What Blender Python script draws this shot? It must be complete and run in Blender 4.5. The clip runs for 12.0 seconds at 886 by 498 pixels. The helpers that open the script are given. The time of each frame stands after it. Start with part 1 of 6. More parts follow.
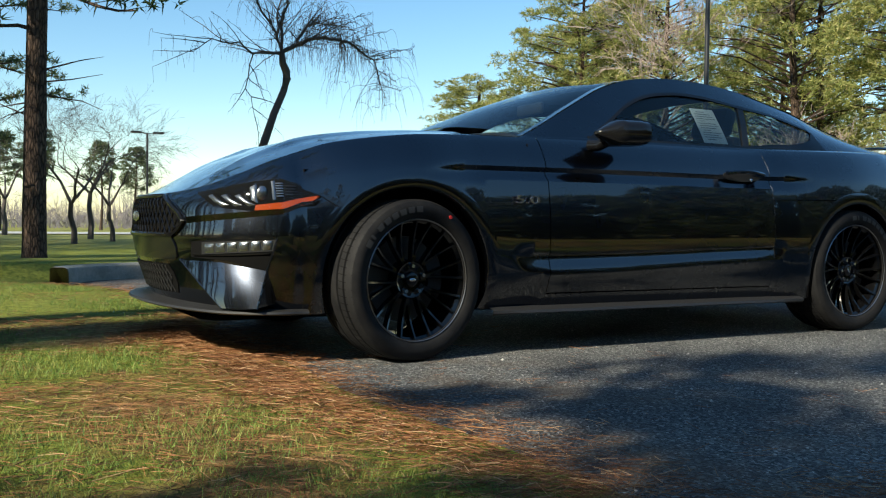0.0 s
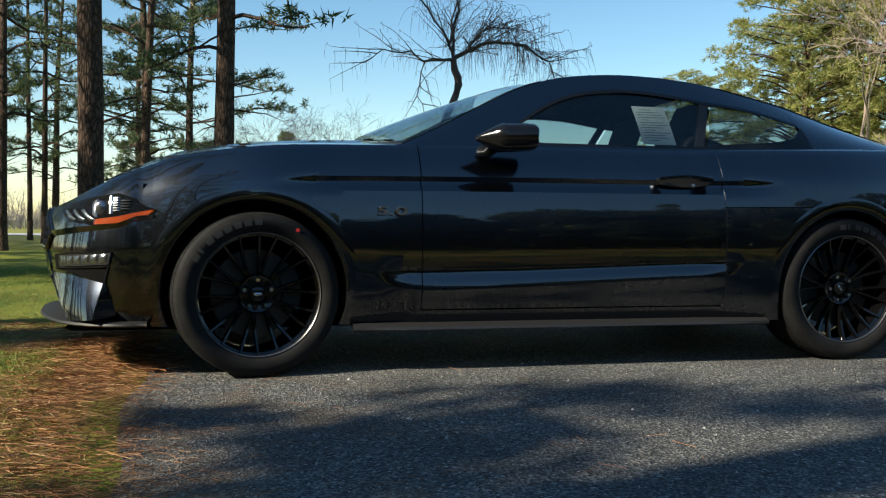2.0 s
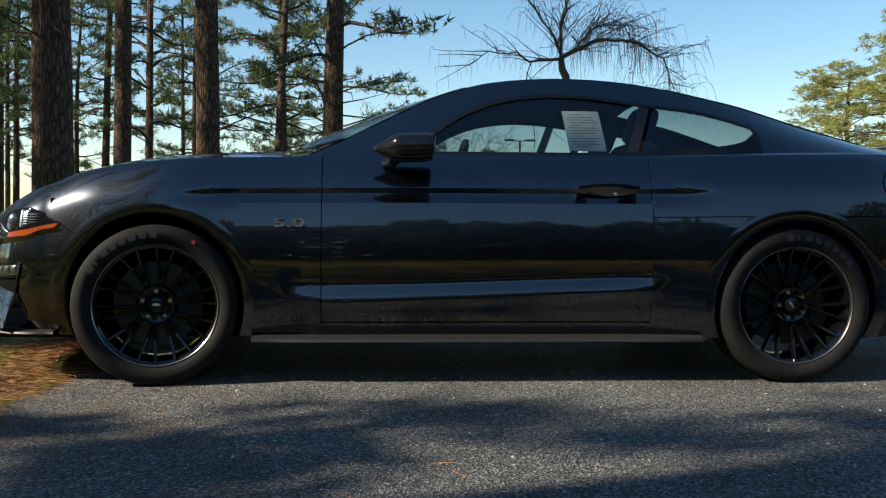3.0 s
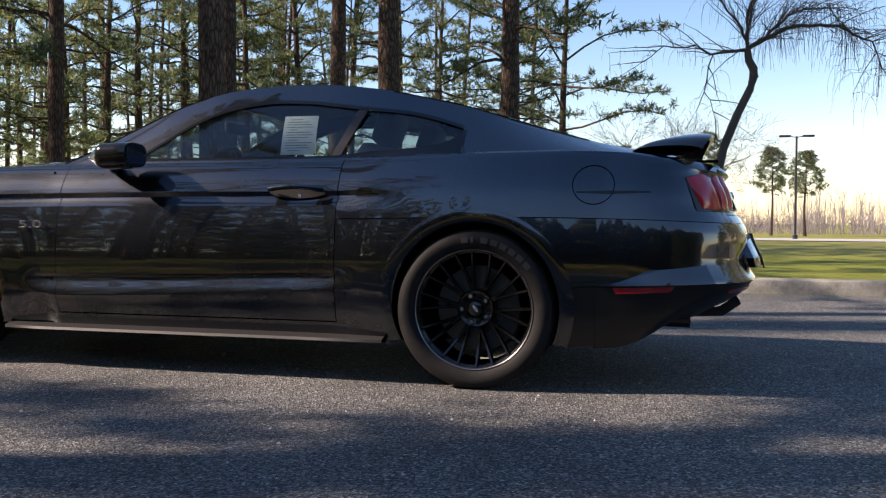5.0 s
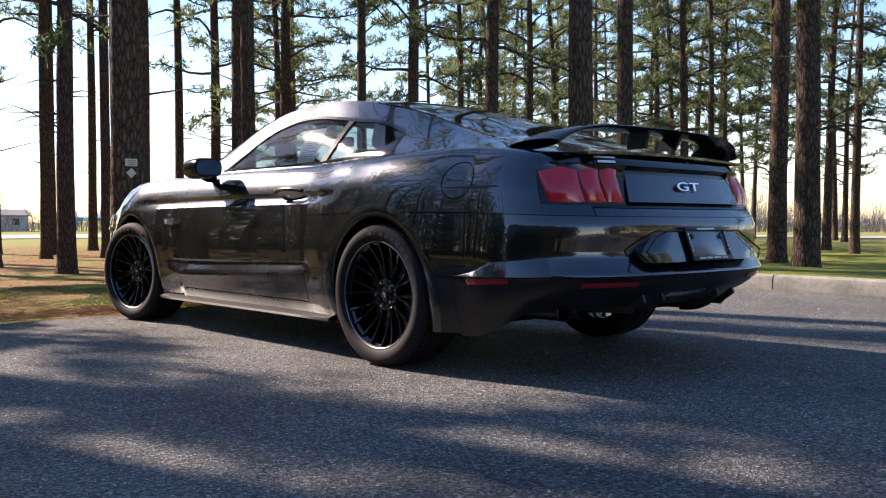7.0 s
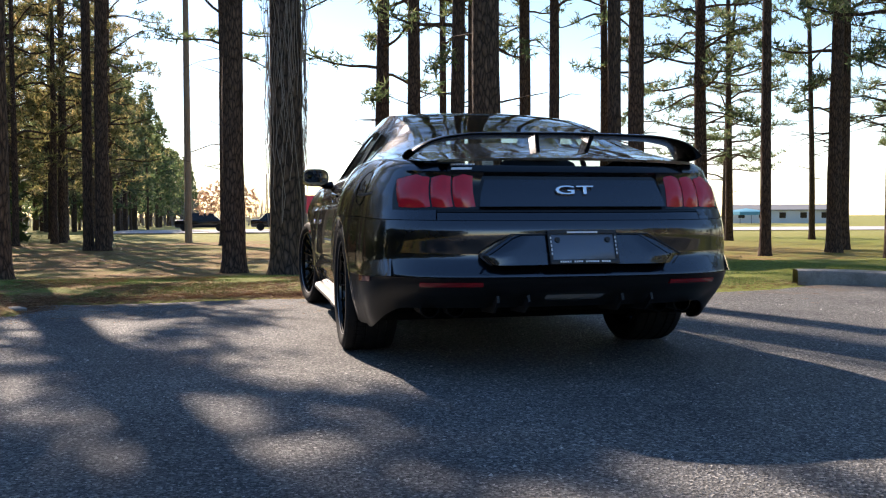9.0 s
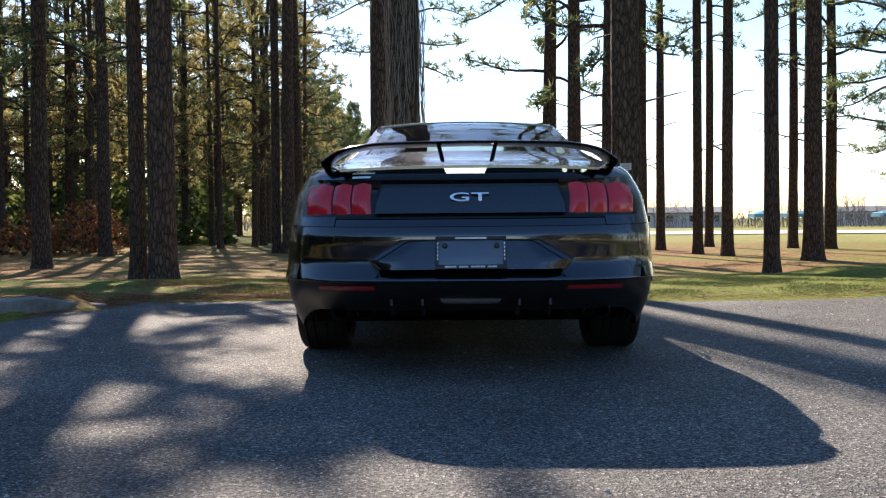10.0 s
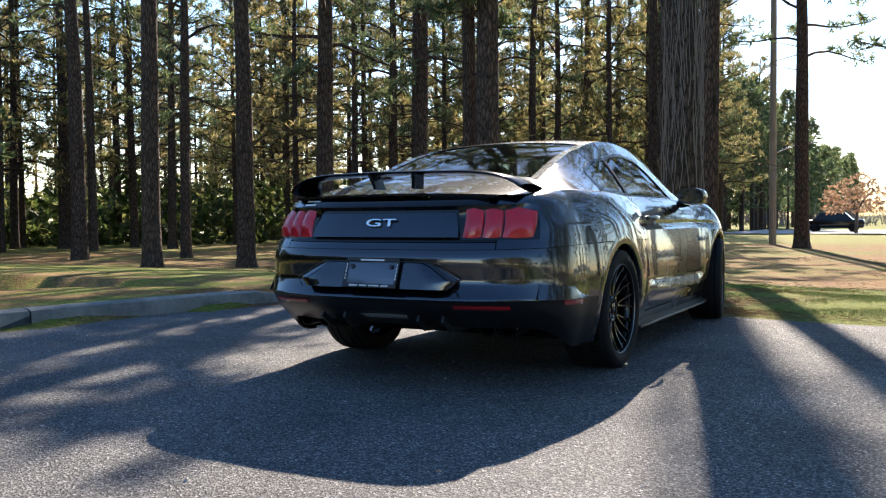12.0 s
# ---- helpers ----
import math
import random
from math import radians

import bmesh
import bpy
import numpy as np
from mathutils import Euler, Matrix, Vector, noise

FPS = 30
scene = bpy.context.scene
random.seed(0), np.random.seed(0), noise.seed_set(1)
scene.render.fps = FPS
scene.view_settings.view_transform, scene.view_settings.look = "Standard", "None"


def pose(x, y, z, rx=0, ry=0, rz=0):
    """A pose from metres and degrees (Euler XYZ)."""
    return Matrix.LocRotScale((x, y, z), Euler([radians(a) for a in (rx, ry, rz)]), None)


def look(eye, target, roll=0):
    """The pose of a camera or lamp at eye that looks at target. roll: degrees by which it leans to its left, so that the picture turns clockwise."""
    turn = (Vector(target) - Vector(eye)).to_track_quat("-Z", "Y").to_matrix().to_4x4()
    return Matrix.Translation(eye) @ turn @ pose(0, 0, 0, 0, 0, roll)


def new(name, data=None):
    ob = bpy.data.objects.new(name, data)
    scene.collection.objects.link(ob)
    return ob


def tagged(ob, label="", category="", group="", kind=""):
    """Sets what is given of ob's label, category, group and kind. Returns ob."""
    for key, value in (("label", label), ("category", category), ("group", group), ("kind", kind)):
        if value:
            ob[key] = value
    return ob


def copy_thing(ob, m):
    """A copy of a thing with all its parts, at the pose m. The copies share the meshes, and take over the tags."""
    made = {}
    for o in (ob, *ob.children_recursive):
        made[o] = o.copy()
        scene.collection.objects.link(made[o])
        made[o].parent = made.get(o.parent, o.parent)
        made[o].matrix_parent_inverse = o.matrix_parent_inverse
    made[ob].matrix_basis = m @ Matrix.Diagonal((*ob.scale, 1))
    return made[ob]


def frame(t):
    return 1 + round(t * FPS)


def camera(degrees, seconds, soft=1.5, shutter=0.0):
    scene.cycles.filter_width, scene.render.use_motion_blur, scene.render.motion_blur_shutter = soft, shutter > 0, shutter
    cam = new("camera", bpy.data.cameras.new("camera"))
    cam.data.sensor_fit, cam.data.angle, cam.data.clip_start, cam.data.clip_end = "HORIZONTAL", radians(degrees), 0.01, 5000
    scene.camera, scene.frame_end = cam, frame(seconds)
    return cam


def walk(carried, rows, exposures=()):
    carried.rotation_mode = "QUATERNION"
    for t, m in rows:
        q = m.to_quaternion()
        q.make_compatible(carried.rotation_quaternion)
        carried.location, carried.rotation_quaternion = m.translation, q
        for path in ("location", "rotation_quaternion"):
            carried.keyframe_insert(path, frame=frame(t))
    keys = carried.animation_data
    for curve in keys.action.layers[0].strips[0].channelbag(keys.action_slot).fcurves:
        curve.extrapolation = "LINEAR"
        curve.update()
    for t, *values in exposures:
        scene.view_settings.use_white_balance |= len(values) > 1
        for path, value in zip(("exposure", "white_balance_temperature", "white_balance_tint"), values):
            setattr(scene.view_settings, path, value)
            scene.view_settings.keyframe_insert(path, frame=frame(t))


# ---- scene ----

# camera and its path
cam = camera(52.0, 12.0, soft=1.2, shutter=0.0)
PATH = [
    (0, (-1.682, -4.201, 0.573), (-0.717, -2.45, 0.514), 0.7),
    (0.5, (-1.39, -4.296, 0.581), (-0.555, -2.48, 0.522), 0.6),
    (1, (-1.032, -4.403, 0.59), (-0.298, -2.544, 0.531), 0.6),
    (1.5, (-0.599, -4.508, 0.603), (0.022, -2.608, 0.544), 0.6),
    (2, (-0.129, -4.609, 0.633), (0.344, -2.667, 0.573), 0.5),
    (2.5, (0.373, -4.692, 0.667), (0.675, -2.716, 0.605), 0.4),
    (4.5, (2.863, -4.701, 0.707), (2.535, -2.729, 0.645), 0.3),
    (5, (3.53, -4.59, 0.702), (3.034, -2.653, 0.64), 0.3),
    (5.5, (4.184, -4.433, 0.691), (3.507, -2.552, 0.629), 0.4),
    (6, (4.825, -4.268, 0.673), (3.889, -2.502, 0.612), 0.2),
    (6.5, (5.466, -3.965, 0.664), (4.25, -2.378, 0.608), 0.1),
    (7, (6.026, -3.56, 0.679), (4.559, -2.203, 0.617), -0.0),
    (7.5, (6.505, -3.14, 0.676), (4.841, -2.031, 0.617), -0.1),
    (9.5, (7.803, -0.769, 0.728), (5.815, -0.562, 0.654), -0.3),
    (10, (7.913, -0.071, 0.728), (5.915, -0.097, 0.663), -0.5),
    (10.5, (7.966, 0.622, 0.744), (5.982, 0.381, 0.683), -0.8),
    (11, (7.967, 1.282, 0.796), (6.029, 0.791, 0.731), -0.5),
    (11.5, (7.863, 1.869, 0.807), (6.002, 1.139, 0.749), -0.5),
    (12, (7.696, 2.476, 0.858), (5.94, 1.522, 0.787), -0.4),
]
EXPOSURES = [(0.0, 0.8, 7050, 3), (2.5, 0.72, 7450, 5), (4.5, 1.0, 7700, 23), (5.5, 1.1, 7800, 25), (6.0, 1.05, 7750, 25), (6.5, 1.18, 7650, 25), (7.5, 1.35, 7400, 24), (9.5, 1.2, 7400, 20), (12.0, 1.45, 7100, 17)]
walk(cam, [(t, look(eye, target, roll)) for t, eye, target, roll in PATH], EXPOSURES)

# sun and sky
SUN = Vector((-0.805, -0.2263, 0.548)).normalized()
world = bpy.data.worlds.new("sky")
scene.world = world
world.use_nodes = True
wn = world.node_tree.nodes
sky = wn.new("ShaderNodeTexSky")
sky.sky_type, sky.sun_disc = "NISHITA", False
sky.sun_elevation = math.asin(SUN.z)
sky.sun_rotation = math.atan2(SUN.x, SUN.y)
sky.air_density, sky.dust_density, sky.ozone_density = 1.0, 0.12, 2.3
clear_air = wn.new("ShaderNodeHueSaturation")
clear_air.inputs["Saturation"].default_value = 1.22
world.node_tree.links.new(sky.outputs[0], clear_air.inputs["Color"])
world.node_tree.links.new(clear_air.outputs[0], wn["Background"].inputs[0])
wn["Background"].inputs[1].default_value = 0.115
sun = new("sun", bpy.data.lights.new("sun", "SUN"))
sun.data.energy, sun.data.angle, sun.data.color = 5.0, radians(0.55), (1.0, 0.94, 0.84)
sun.matrix_world = look(SUN * 50, (0, 0, 0))

# materials
def material(name, base=(0.5, 0.5, 0.5), rough=0.5, metal=0.0, coat=0.0, spec=0.5, emit=None):
    m = bpy.data.materials.new(name)
    m.use_nodes = True
    b = m.node_tree.nodes["Principled BSDF"]
    b.inputs["Base Color"].default_value = (*base, 1)
    b.inputs["Roughness"].default_value = rough
    b.inputs["Metallic"].default_value = metal
    b.inputs["Coat Weight"].default_value = coat
    b.inputs["Coat Roughness"].default_value = 0.03
    b.inputs["Specular IOR Level"].default_value = spec
    return m


def nodes(m):
    t = m.node_tree
    return t.nodes, t.links, t.nodes["Principled BSDF"]


def coords(m, scale=(1, 1, 1), use="Object"):
    n, l, b = nodes(m)
    c, mp = n.new("ShaderNodeTexCoord"), n.new("ShaderNodeMapping")
    mp.inputs["Scale"].default_value = scale
    l.new(c.outputs[use], mp.inputs[0])
    return mp.outputs[0]


def noise_tex(m, vec, scale, detail=6, rough=0.6):
    n, l, b = nodes(m)
    t = n.new("ShaderNodeTexNoise")
    t.inputs["Scale"].default_value, t.inputs["Detail"].default_value, t.inputs["Roughness"].default_value = scale, detail, rough
    l.new(vec, t.inputs["Vector"])
    return t.outputs["Fac"]


def ramp(m, fac, stops):
    n, l, b = nodes(m)
    r = n.new("ShaderNodeValToRGB")
    e = r.color_ramp.elements
    while len(e) < len(stops):
        e.new(0.5)
    for k, (pos, col) in zip(e, stops):
        k.position = pos
        k.color = (*col, 1) if len(col) == 3 else col
    l.new(fac, r.inputs[0])
    return r.outputs[0]


def mix(m, fac, a, b2, mode="MIX"):
    n, l, b = nodes(m)
    x = n.new("ShaderNodeMix")
    x.data_type, x.blend_type = "RGBA", mode
    for sock, v in ((x.inputs[0], fac), (x.inputs[6], a), (x.inputs[7], b2)):
        if isinstance(v, (int, float)):
            sock.default_value = v
        elif isinstance(v, tuple):
            sock.default_value = (*v, 1)
        else:
            l.new(v, sock)
    return x.outputs[2]


def bump(m, height, strength, distance):
    n, l, b = nodes(m)
    k = n.new("ShaderNodeBump")
    k.inputs["Strength"].default_value, k.inputs["Distance"].default_value = strength, distance
    l.new(height, k.inputs["Height"])
    l.new(k.outputs[0], b.inputs["Normal"])


def colour(m, sock):
    n, l, b = nodes(m)
    l.new(sock, b.inputs["Base Color"])


def roughness(m, sock):
    n, l, b = nodes(m)
    l.new(sock, b.inputs["Roughness"])


# dark grey metallic car paint under clear coat
PAINT = material("car_paint", (0.04, 0.041, 0.044), 0.4, 1.0, 1.0)
v = coords(PAINT)
colour(PAINT, ramp(PAINT, noise_tex(PAINT, v, 900, 2), [(0.3, (0.0185, 0.0215, 0.0290)), (0.7, (0.034, 0.0390, 0.0510))]))
roughness(PAINT, ramp(PAINT, noise_tex(PAINT, v, 3), [(0.3, (0.25,) * 3), (0.7, (0.29,) * 3)]))
PAINT.node_tree.nodes["Principled BSDF"].inputs["Coat IOR"].default_value = 1.7
SHELL = material("underbody", (0.006, 0.006, 0.006), 0.9, spec=0.05)
GLOSS = material("gloss_black", (0.006, 0.006, 0.0066), 0.14, 0.0, 0.1, 0.4)
SATIN = material("satin_black_plastic", (0.016, 0.016, 0.017), 0.5)
v = coords(SATIN)
bump(SATIN, noise_tex(SATIN, v, 700, 2), 0.25, 0.001)
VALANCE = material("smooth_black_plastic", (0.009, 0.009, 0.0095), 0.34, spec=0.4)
RIM = material("black_alloy", (0.003, 0.003, 0.0034), 0.14, 0.0, 0.3, 0.4)
CHROME = material("chrome", (0.75, 0.76, 0.78), 0.12, 1.0)
SILVER = material("silver_badge", (0.55, 0.56, 0.60), 0.25, 1.0)
REFLECTOR = material("lamp_reflector", (0.30, 0.31, 0.33), 0.25, 0.9)
AMBER = material("amber_lens", (0.40, 0.055, 0.006), 0.2, 0.0, 0.5)
RED = material("red_lens", (0.66, 0.015, 0.03), 0.14, 0.0, 0.35)
DARKRED = material("dark_red_reflector", (0.30, 0.008, 0.012), 0.2, 0.0, 0.8)
PAPER = material("paper", (0.82, 0.82, 0.78), 0.8)
INK = material("ink_grey", (0.25, 0.27, 0.28), 0.8)
WHITE = material("white_print", (0.8, 0.8, 0.8), 0.5)
CABIN = material("dark_upholstery", (0.012, 0.012, 0.013), 0.7)
DISC = material("brake_disc", (0.09, 0.088, 0.085), 0.4, 0.9)
TYRE = material("tyre_rubber", (0.02, 0.02, 0.021), 0.72, spec=0.22)
v = coords(TYRE)
colour(TYRE, ramp(TYRE, noise_tex(TYRE, v, 14), [(0.35, (0.006, 0.006, 0.007)), (0.7, (0.015, 0.0145, 0.0145))]))
bump(TYRE, noise_tex(TYRE, v, 300, 3), 0.2, 0.001)


def glass_material(name, tint, ior=1.5):
    m = bpy.data.materials.new(name)
    m.use_nodes = True
    n, l = m.node_tree.nodes, m.node_tree.links
    n.clear()
    o, mx, tr, gl, fr, pw, ad = (n.new("ShaderNode" + k) for k in ("OutputMaterial", "MixShader", "BsdfTransparent", "BsdfGlossy", "LayerWeight", "Math", "Math"))
    tr.inputs[0].default_value = (*tint, 1)
    gl.inputs["Roughness"].default_value = 0.035
    fr.inputs["Blend"].default_value = 0.5
    pw.operation, ad.operation = "POWER", "MULTIPLY_ADD"
    pw.inputs[1].default_value = 5
    base = ((ior - 1) / (ior + 1)) ** 2 * 1.1
    ad.inputs[1].default_value, ad.inputs[2].default_value = 1 - base, base
    l.new(fr.outputs["Facing"], pw.inputs[0])
    l.new(pw.outputs[0], ad.inputs[0])
    l.new(ad.outputs[0], mx.inputs[0])
    l.new(tr.outputs[0], mx.inputs[1])
    l.new(gl.outputs[0], mx.inputs[2])
    l.new(mx.outputs[0], o.inputs[0])
    return m


GLASS = glass_material("tinted_glass", (0.52, 0.60, 0.61), 1.68)
CLEAR = glass_material("clear_lens", (0.85, 0.87, 0.88), 1.32)

# mesh helpers
def finish(me, mat, angle=38):
    if mat:
        me.materials.append(mat)
    me.shade_smooth()
    me.set_sharp_from_angle(angle=radians(angle))


def part(name, bm, mat, parent, label="", angle=38):
    bmesh.ops.recalc_face_normals(bm, faces=bm.faces)
    me = bpy.data.meshes.new(name)
    bm.to_mesh(me)
    bm.free()
    finish(me, mat, angle)
    ob = new(name, me)
    ob.parent = parent
    return tagged(ob, label)


def thing(name, label, category, at=(0, 0, 0), group="", kind=""):
    ob = new(name)
    ob.empty_display_size = 0.2
    ob.location = at
    return tagged(ob, label, category, group, kind)


def curve_of(*knots):
    """A smooth function through (x, y) knots, level beyond both ends."""
    xs, ys = [k[0] for k in knots], [k[1] for k in knots]
    n = len(xs)
    sl = [(ys[i + 1] - ys[i]) / (xs[i + 1] - xs[i]) for i in range(n - 1)]
    ms = [sl[0]] + [0 if sl[i - 1] * sl[i] <= 0 else 2 * sl[i - 1] * sl[i] / (sl[i - 1] + sl[i]) for i in range(1, n - 1)] + [sl[-1]]

    def f(x):
        if x <= xs[0]:
            return ys[0]
        if x >= xs[-1]:
            return ys[-1]
        i = max(k for k in range(n - 1) if xs[k] <= x)
        h = xs[i + 1] - xs[i]
        s = (x - xs[i]) / h
        return (ys[i] * (1 + 2 * s) * (1 - s) ** 2 + ms[i] * h * s * (1 - s) ** 2
                + ys[i + 1] * s * s * (3 - 2 * s) + ms[i + 1] * h * s * s * (s - 1))
    return f


def span(a, b, n):
    return [a + (b - a) * i / n for i in range(n + 1)]


def sheet(bm, rows):
    """Quads between rows of points."""
    vs = [[bm.verts.new(p) for p in r] for r in rows]
    for a, b in zip(vs, vs[1:]):
        for i in range(len(a) - 1):
            q = [a[i], a[i + 1], b[i + 1], b[i]]
            try:
                bm.faces.new(q)
            except ValueError:
                pass
    return vs


def thicken(bm, depth, inward=None):
    """Turns the open edges of a sheet inwards by depth, as pressed metal does."""
    bmesh.ops.recalc_face_normals(bm, faces=bm.faces)
    bm.normal_update()
    edges = [e for e in bm.edges if e.is_boundary]
    geo = bmesh.ops.extrude_edge_only(bm, edges=edges)["geom"]
    for v in geo:
        if isinstance(v, bmesh.types.BMVert):
            d = Vector(inward) if inward else Vector((1.4, 0, 0.55)) - v.co
            v.co += d.normalized() * depth


def block(bm, x0, x1, y0, y1, z0, z1, bevel=0.0, m=None):
    r = bmesh.ops.create_cube(bm, size=1, matrix=(m or Matrix()) @ Matrix.Translation(((x0 + x1) / 2, (y0 + y1) / 2, (z0 + z1) / 2)) @ Matrix.Diagonal((x1 - x0, y1 - y0, z1 - z0, 1)))
    if bevel:
        es = list({e for v in r["verts"] for e in v.link_edges})
        bmesh.ops.bevel(bm, geom=es, offset=bevel, segments=2, affect="EDGES", profile=0.5)


def tube(bm, pts, radii, sides=8, caps=True):
    """A tube along points with a radius at each."""
    rings = []
    up = Vector((0.13, 0.21, 0.97))
    for i, p in enumerate(pts):
        a, b = pts[max(i - 1, 0)], pts[min(i + 1, len(pts) - 1)]
        d = (Vector(b) - Vector(a)).normalized()
        s = d.cross(up)
        if s.length < 0.05:
            s = d.cross(Vector((1, 0, 0)))
        s.normalize()
        w = s.cross(d)
        rings.append([bm.verts.new(Vector(p) + (s * math.cos(k * math.tau / sides) + w * math.sin(k * math.tau / sides)) * radii[i]) for k in range(sides)])
    for a, b in zip(rings, rings[1:]):
        for k in range(sides):
            bm.faces.new((a[k], a[(k + 1) % sides], b[(k + 1) % sides], b[k]))
    if caps:
        bm.faces.new(rings[0][::-1])
        bm.faces.new(rings[-1])


# ---- the car: x runs from the front axle to the rear, y = 0 is its middle line ----
car = thing("sports_car", "dark grey metallic two-door coupe parked on the asphalt", "car")
HALF = curve_of((-0.45, 0.842), (-0.2, 0.908), (0.05, 0.938), (0.35, 0.905), (0.65, 0.890), (1.2, 0.893), (1.85, 0.895), (2.05, 0.903), (2.30, 0.932), (2.72, 0.958), (3.0, 0.942), (3.25, 0.905))
BELT = curve_of((-0.93, 0.672), (-0.80, 0.702), (-0.65, 0.764), (-0.54, 0.812), (-0.42, 0.854), (-0.33, 0.886), (-0.19, 0.913), (0.04, 0.941), (0.28, 0.955), (0.6, 0.962), (1.05, 0.968), (2.0, 0.972), (2.5, 0.985), (3.0, 0.992), (3.3, 0.982), (3.62, 0.955), (3.75, 0.945))
SECTION = curve_of((0.175, -0.065), (0.235, -0.040), (0.33, -0.014), (0.45, -0.002), (0.53, 0.0), (0.60, -0.004), (0.68, -0.013), (0.785, -0.031), (0.83, -0.044), (0.88, -0.068), (0.92, -0.094), (0.945, -0.113), (0.962, -0.134))
NOSE = curve_of((0.175, -0.82), (0.25, -0.85), (0.33, -0.875), (0.40, -0.90), (0.475, -0.912), (0.56, -0.918), (0.66, -0.914), (0.75, -0.914), (0.85, -0.912), (0.962, -0.890))
TAIL = curve_of((0.175, 3.66), (0.235, 3.72), (0.30, 3.80), (0.37, 3.852), (0.43, 3.878), (0.437, 3.890), (0.445, 3.889), (0.525, 3.848), (0.538, 3.842), (0.60, 3.846), (0.655, 3.852), (0.668, 3.849), (0.735, 3.814), (0.745, 3.800), (0.76, 3.793), (0.85, 3.765), (0.905, 3.748), (0.925, 3.766), (0.962, 3.735))
XF, XR, PF, PR = -0.45, 3.25, 1.95, 3.0
LEVELS = [0.175, 0.20, 0.235, 0.28, 0.33, 0.37, 0.394, 0.403, 0.43, 0.437, 0.445, 0.455, 0.464, 0.474, 0.51, 0.525, 0.538, 0.56, 0.61, 0.655, 0.668, 0.685, 0.705, 0.73, 0.76, 0.785, 0.802, 0.811, 0.823, 0.85, 0.88, 0.905, 0.925, 0.945, 0.962]
CHEVRON = curve_of((0.50, 0.0), (0.62, 0.75), (0.80, 1.0), (1.95, 1.0), (2.06, 0.75), (2.17, 0.0))
CREASE = curve_of((0.05, 0.0), (0.45, 1.0), (2.0, 1.0), (2.42, 0.0))


def side_offset(x, zn):
    o = SECTION(zn)
    if 0.37 < zn < 0.474:
        o += CHEVRON(x) * (0.012 if zn <= 0.404 else -0.013 if zn >= 0.455 else 0.012 - 0.025 * (zn - 0.403) / 0.052)
    if 0.76 < zn < 0.826:
        o -= CREASE(x) * 0.022 * min(1, (zn - 0.76) / 0.03, (0.826 - zn) / 0.026)
    return o


def column(u):
    """Nominal x of a column: u from -1 (front middle) over 0..1 (side) to 2 (rear middle)."""
    if u < 0:
        return XF - 0.47 * math.sin(-u * math.pi / 2) ** (2 / PF)
    if u > 1:
        return XR + 0.50 * math.sin((u - 1) * math.pi / 2) ** (2 / PR)
    return XF + (XR - XF) * u


def u_of(x):
    return (x - XF) / (XR - XF)


DIP = curve_of((0.36, 0.0), (0.62, -0.052), (1.98, -0.006), (2.17, 0.0))
DIP_AT = curve_of((0.275, 0.0), (0.404, 1.0), (0.455, 0.72), (0.545, 0.0))


def level(u, zn):
    x = column(u)
    if 0.36 < x < 2.17 and 0.275 < zn < 0.545:
        return plain_level(u, zn) + DIP(x) * DIP_AT(zn)
    return plain_level(u, zn)


def plain_level(u, zn):
    zb = BELT(column(u))
    low = 0.175 if u > 0.3 else 0.20
    if u > 0.93:
        k = min(1.0, (u - 0.93) / 0.5)
        low = 0.175 + 0.125 * k * k * (3 - 2 * k)
    if zn > 0.475:
        return 0.475 + (zn - 0.475) * (zb - 0.475) / 0.487
    return low + (zn - 0.175) * (0.475 - low) / 0.3


def skin(u, zn, side=-1, lift=0.0):
    """A point of the body's outer skin; zn is the level in the door's own height."""
    z = level(u, zn)
    if u < 0:
        a = -u * math.pi / 2
        x = XF + (NOSE(zn) - XF) * math.sin(a) ** (2 / PF)
        y = (HALF(XF) + side_offset(XF, zn) + lift) * max(0, math.cos(a)) ** (2 / PF)
        x -= lift * math.sin(a)
    elif u > 1:
        a = (u - 1) * math.pi / 2
        x = XR + (TAIL(zn) - XR) * math.sin(a) ** (2 / PR)
        y = (HALF(XR) + side_offset(XR, zn) + lift) * max(0, math.cos(a)) ** (2 / PR)
        x += lift * math.sin(a)
    else:
        x = column(u)
        y = HALF(x) + side_offset(x, zn) + lift
    return Vector((x, side * y, z))


def nominal(u, z):
    """The level that lies at height z in column u."""
    lo, hi = 0.175, 0.962
    for _ in range(30):
        mid = (lo + hi) / 2
        lo, hi = (mid, hi) if level(u, mid) < z else (lo, mid)
    return lo


ARCHES = ((0.0, 0.345, 0.428), (2.72, 0.345, 0.412))


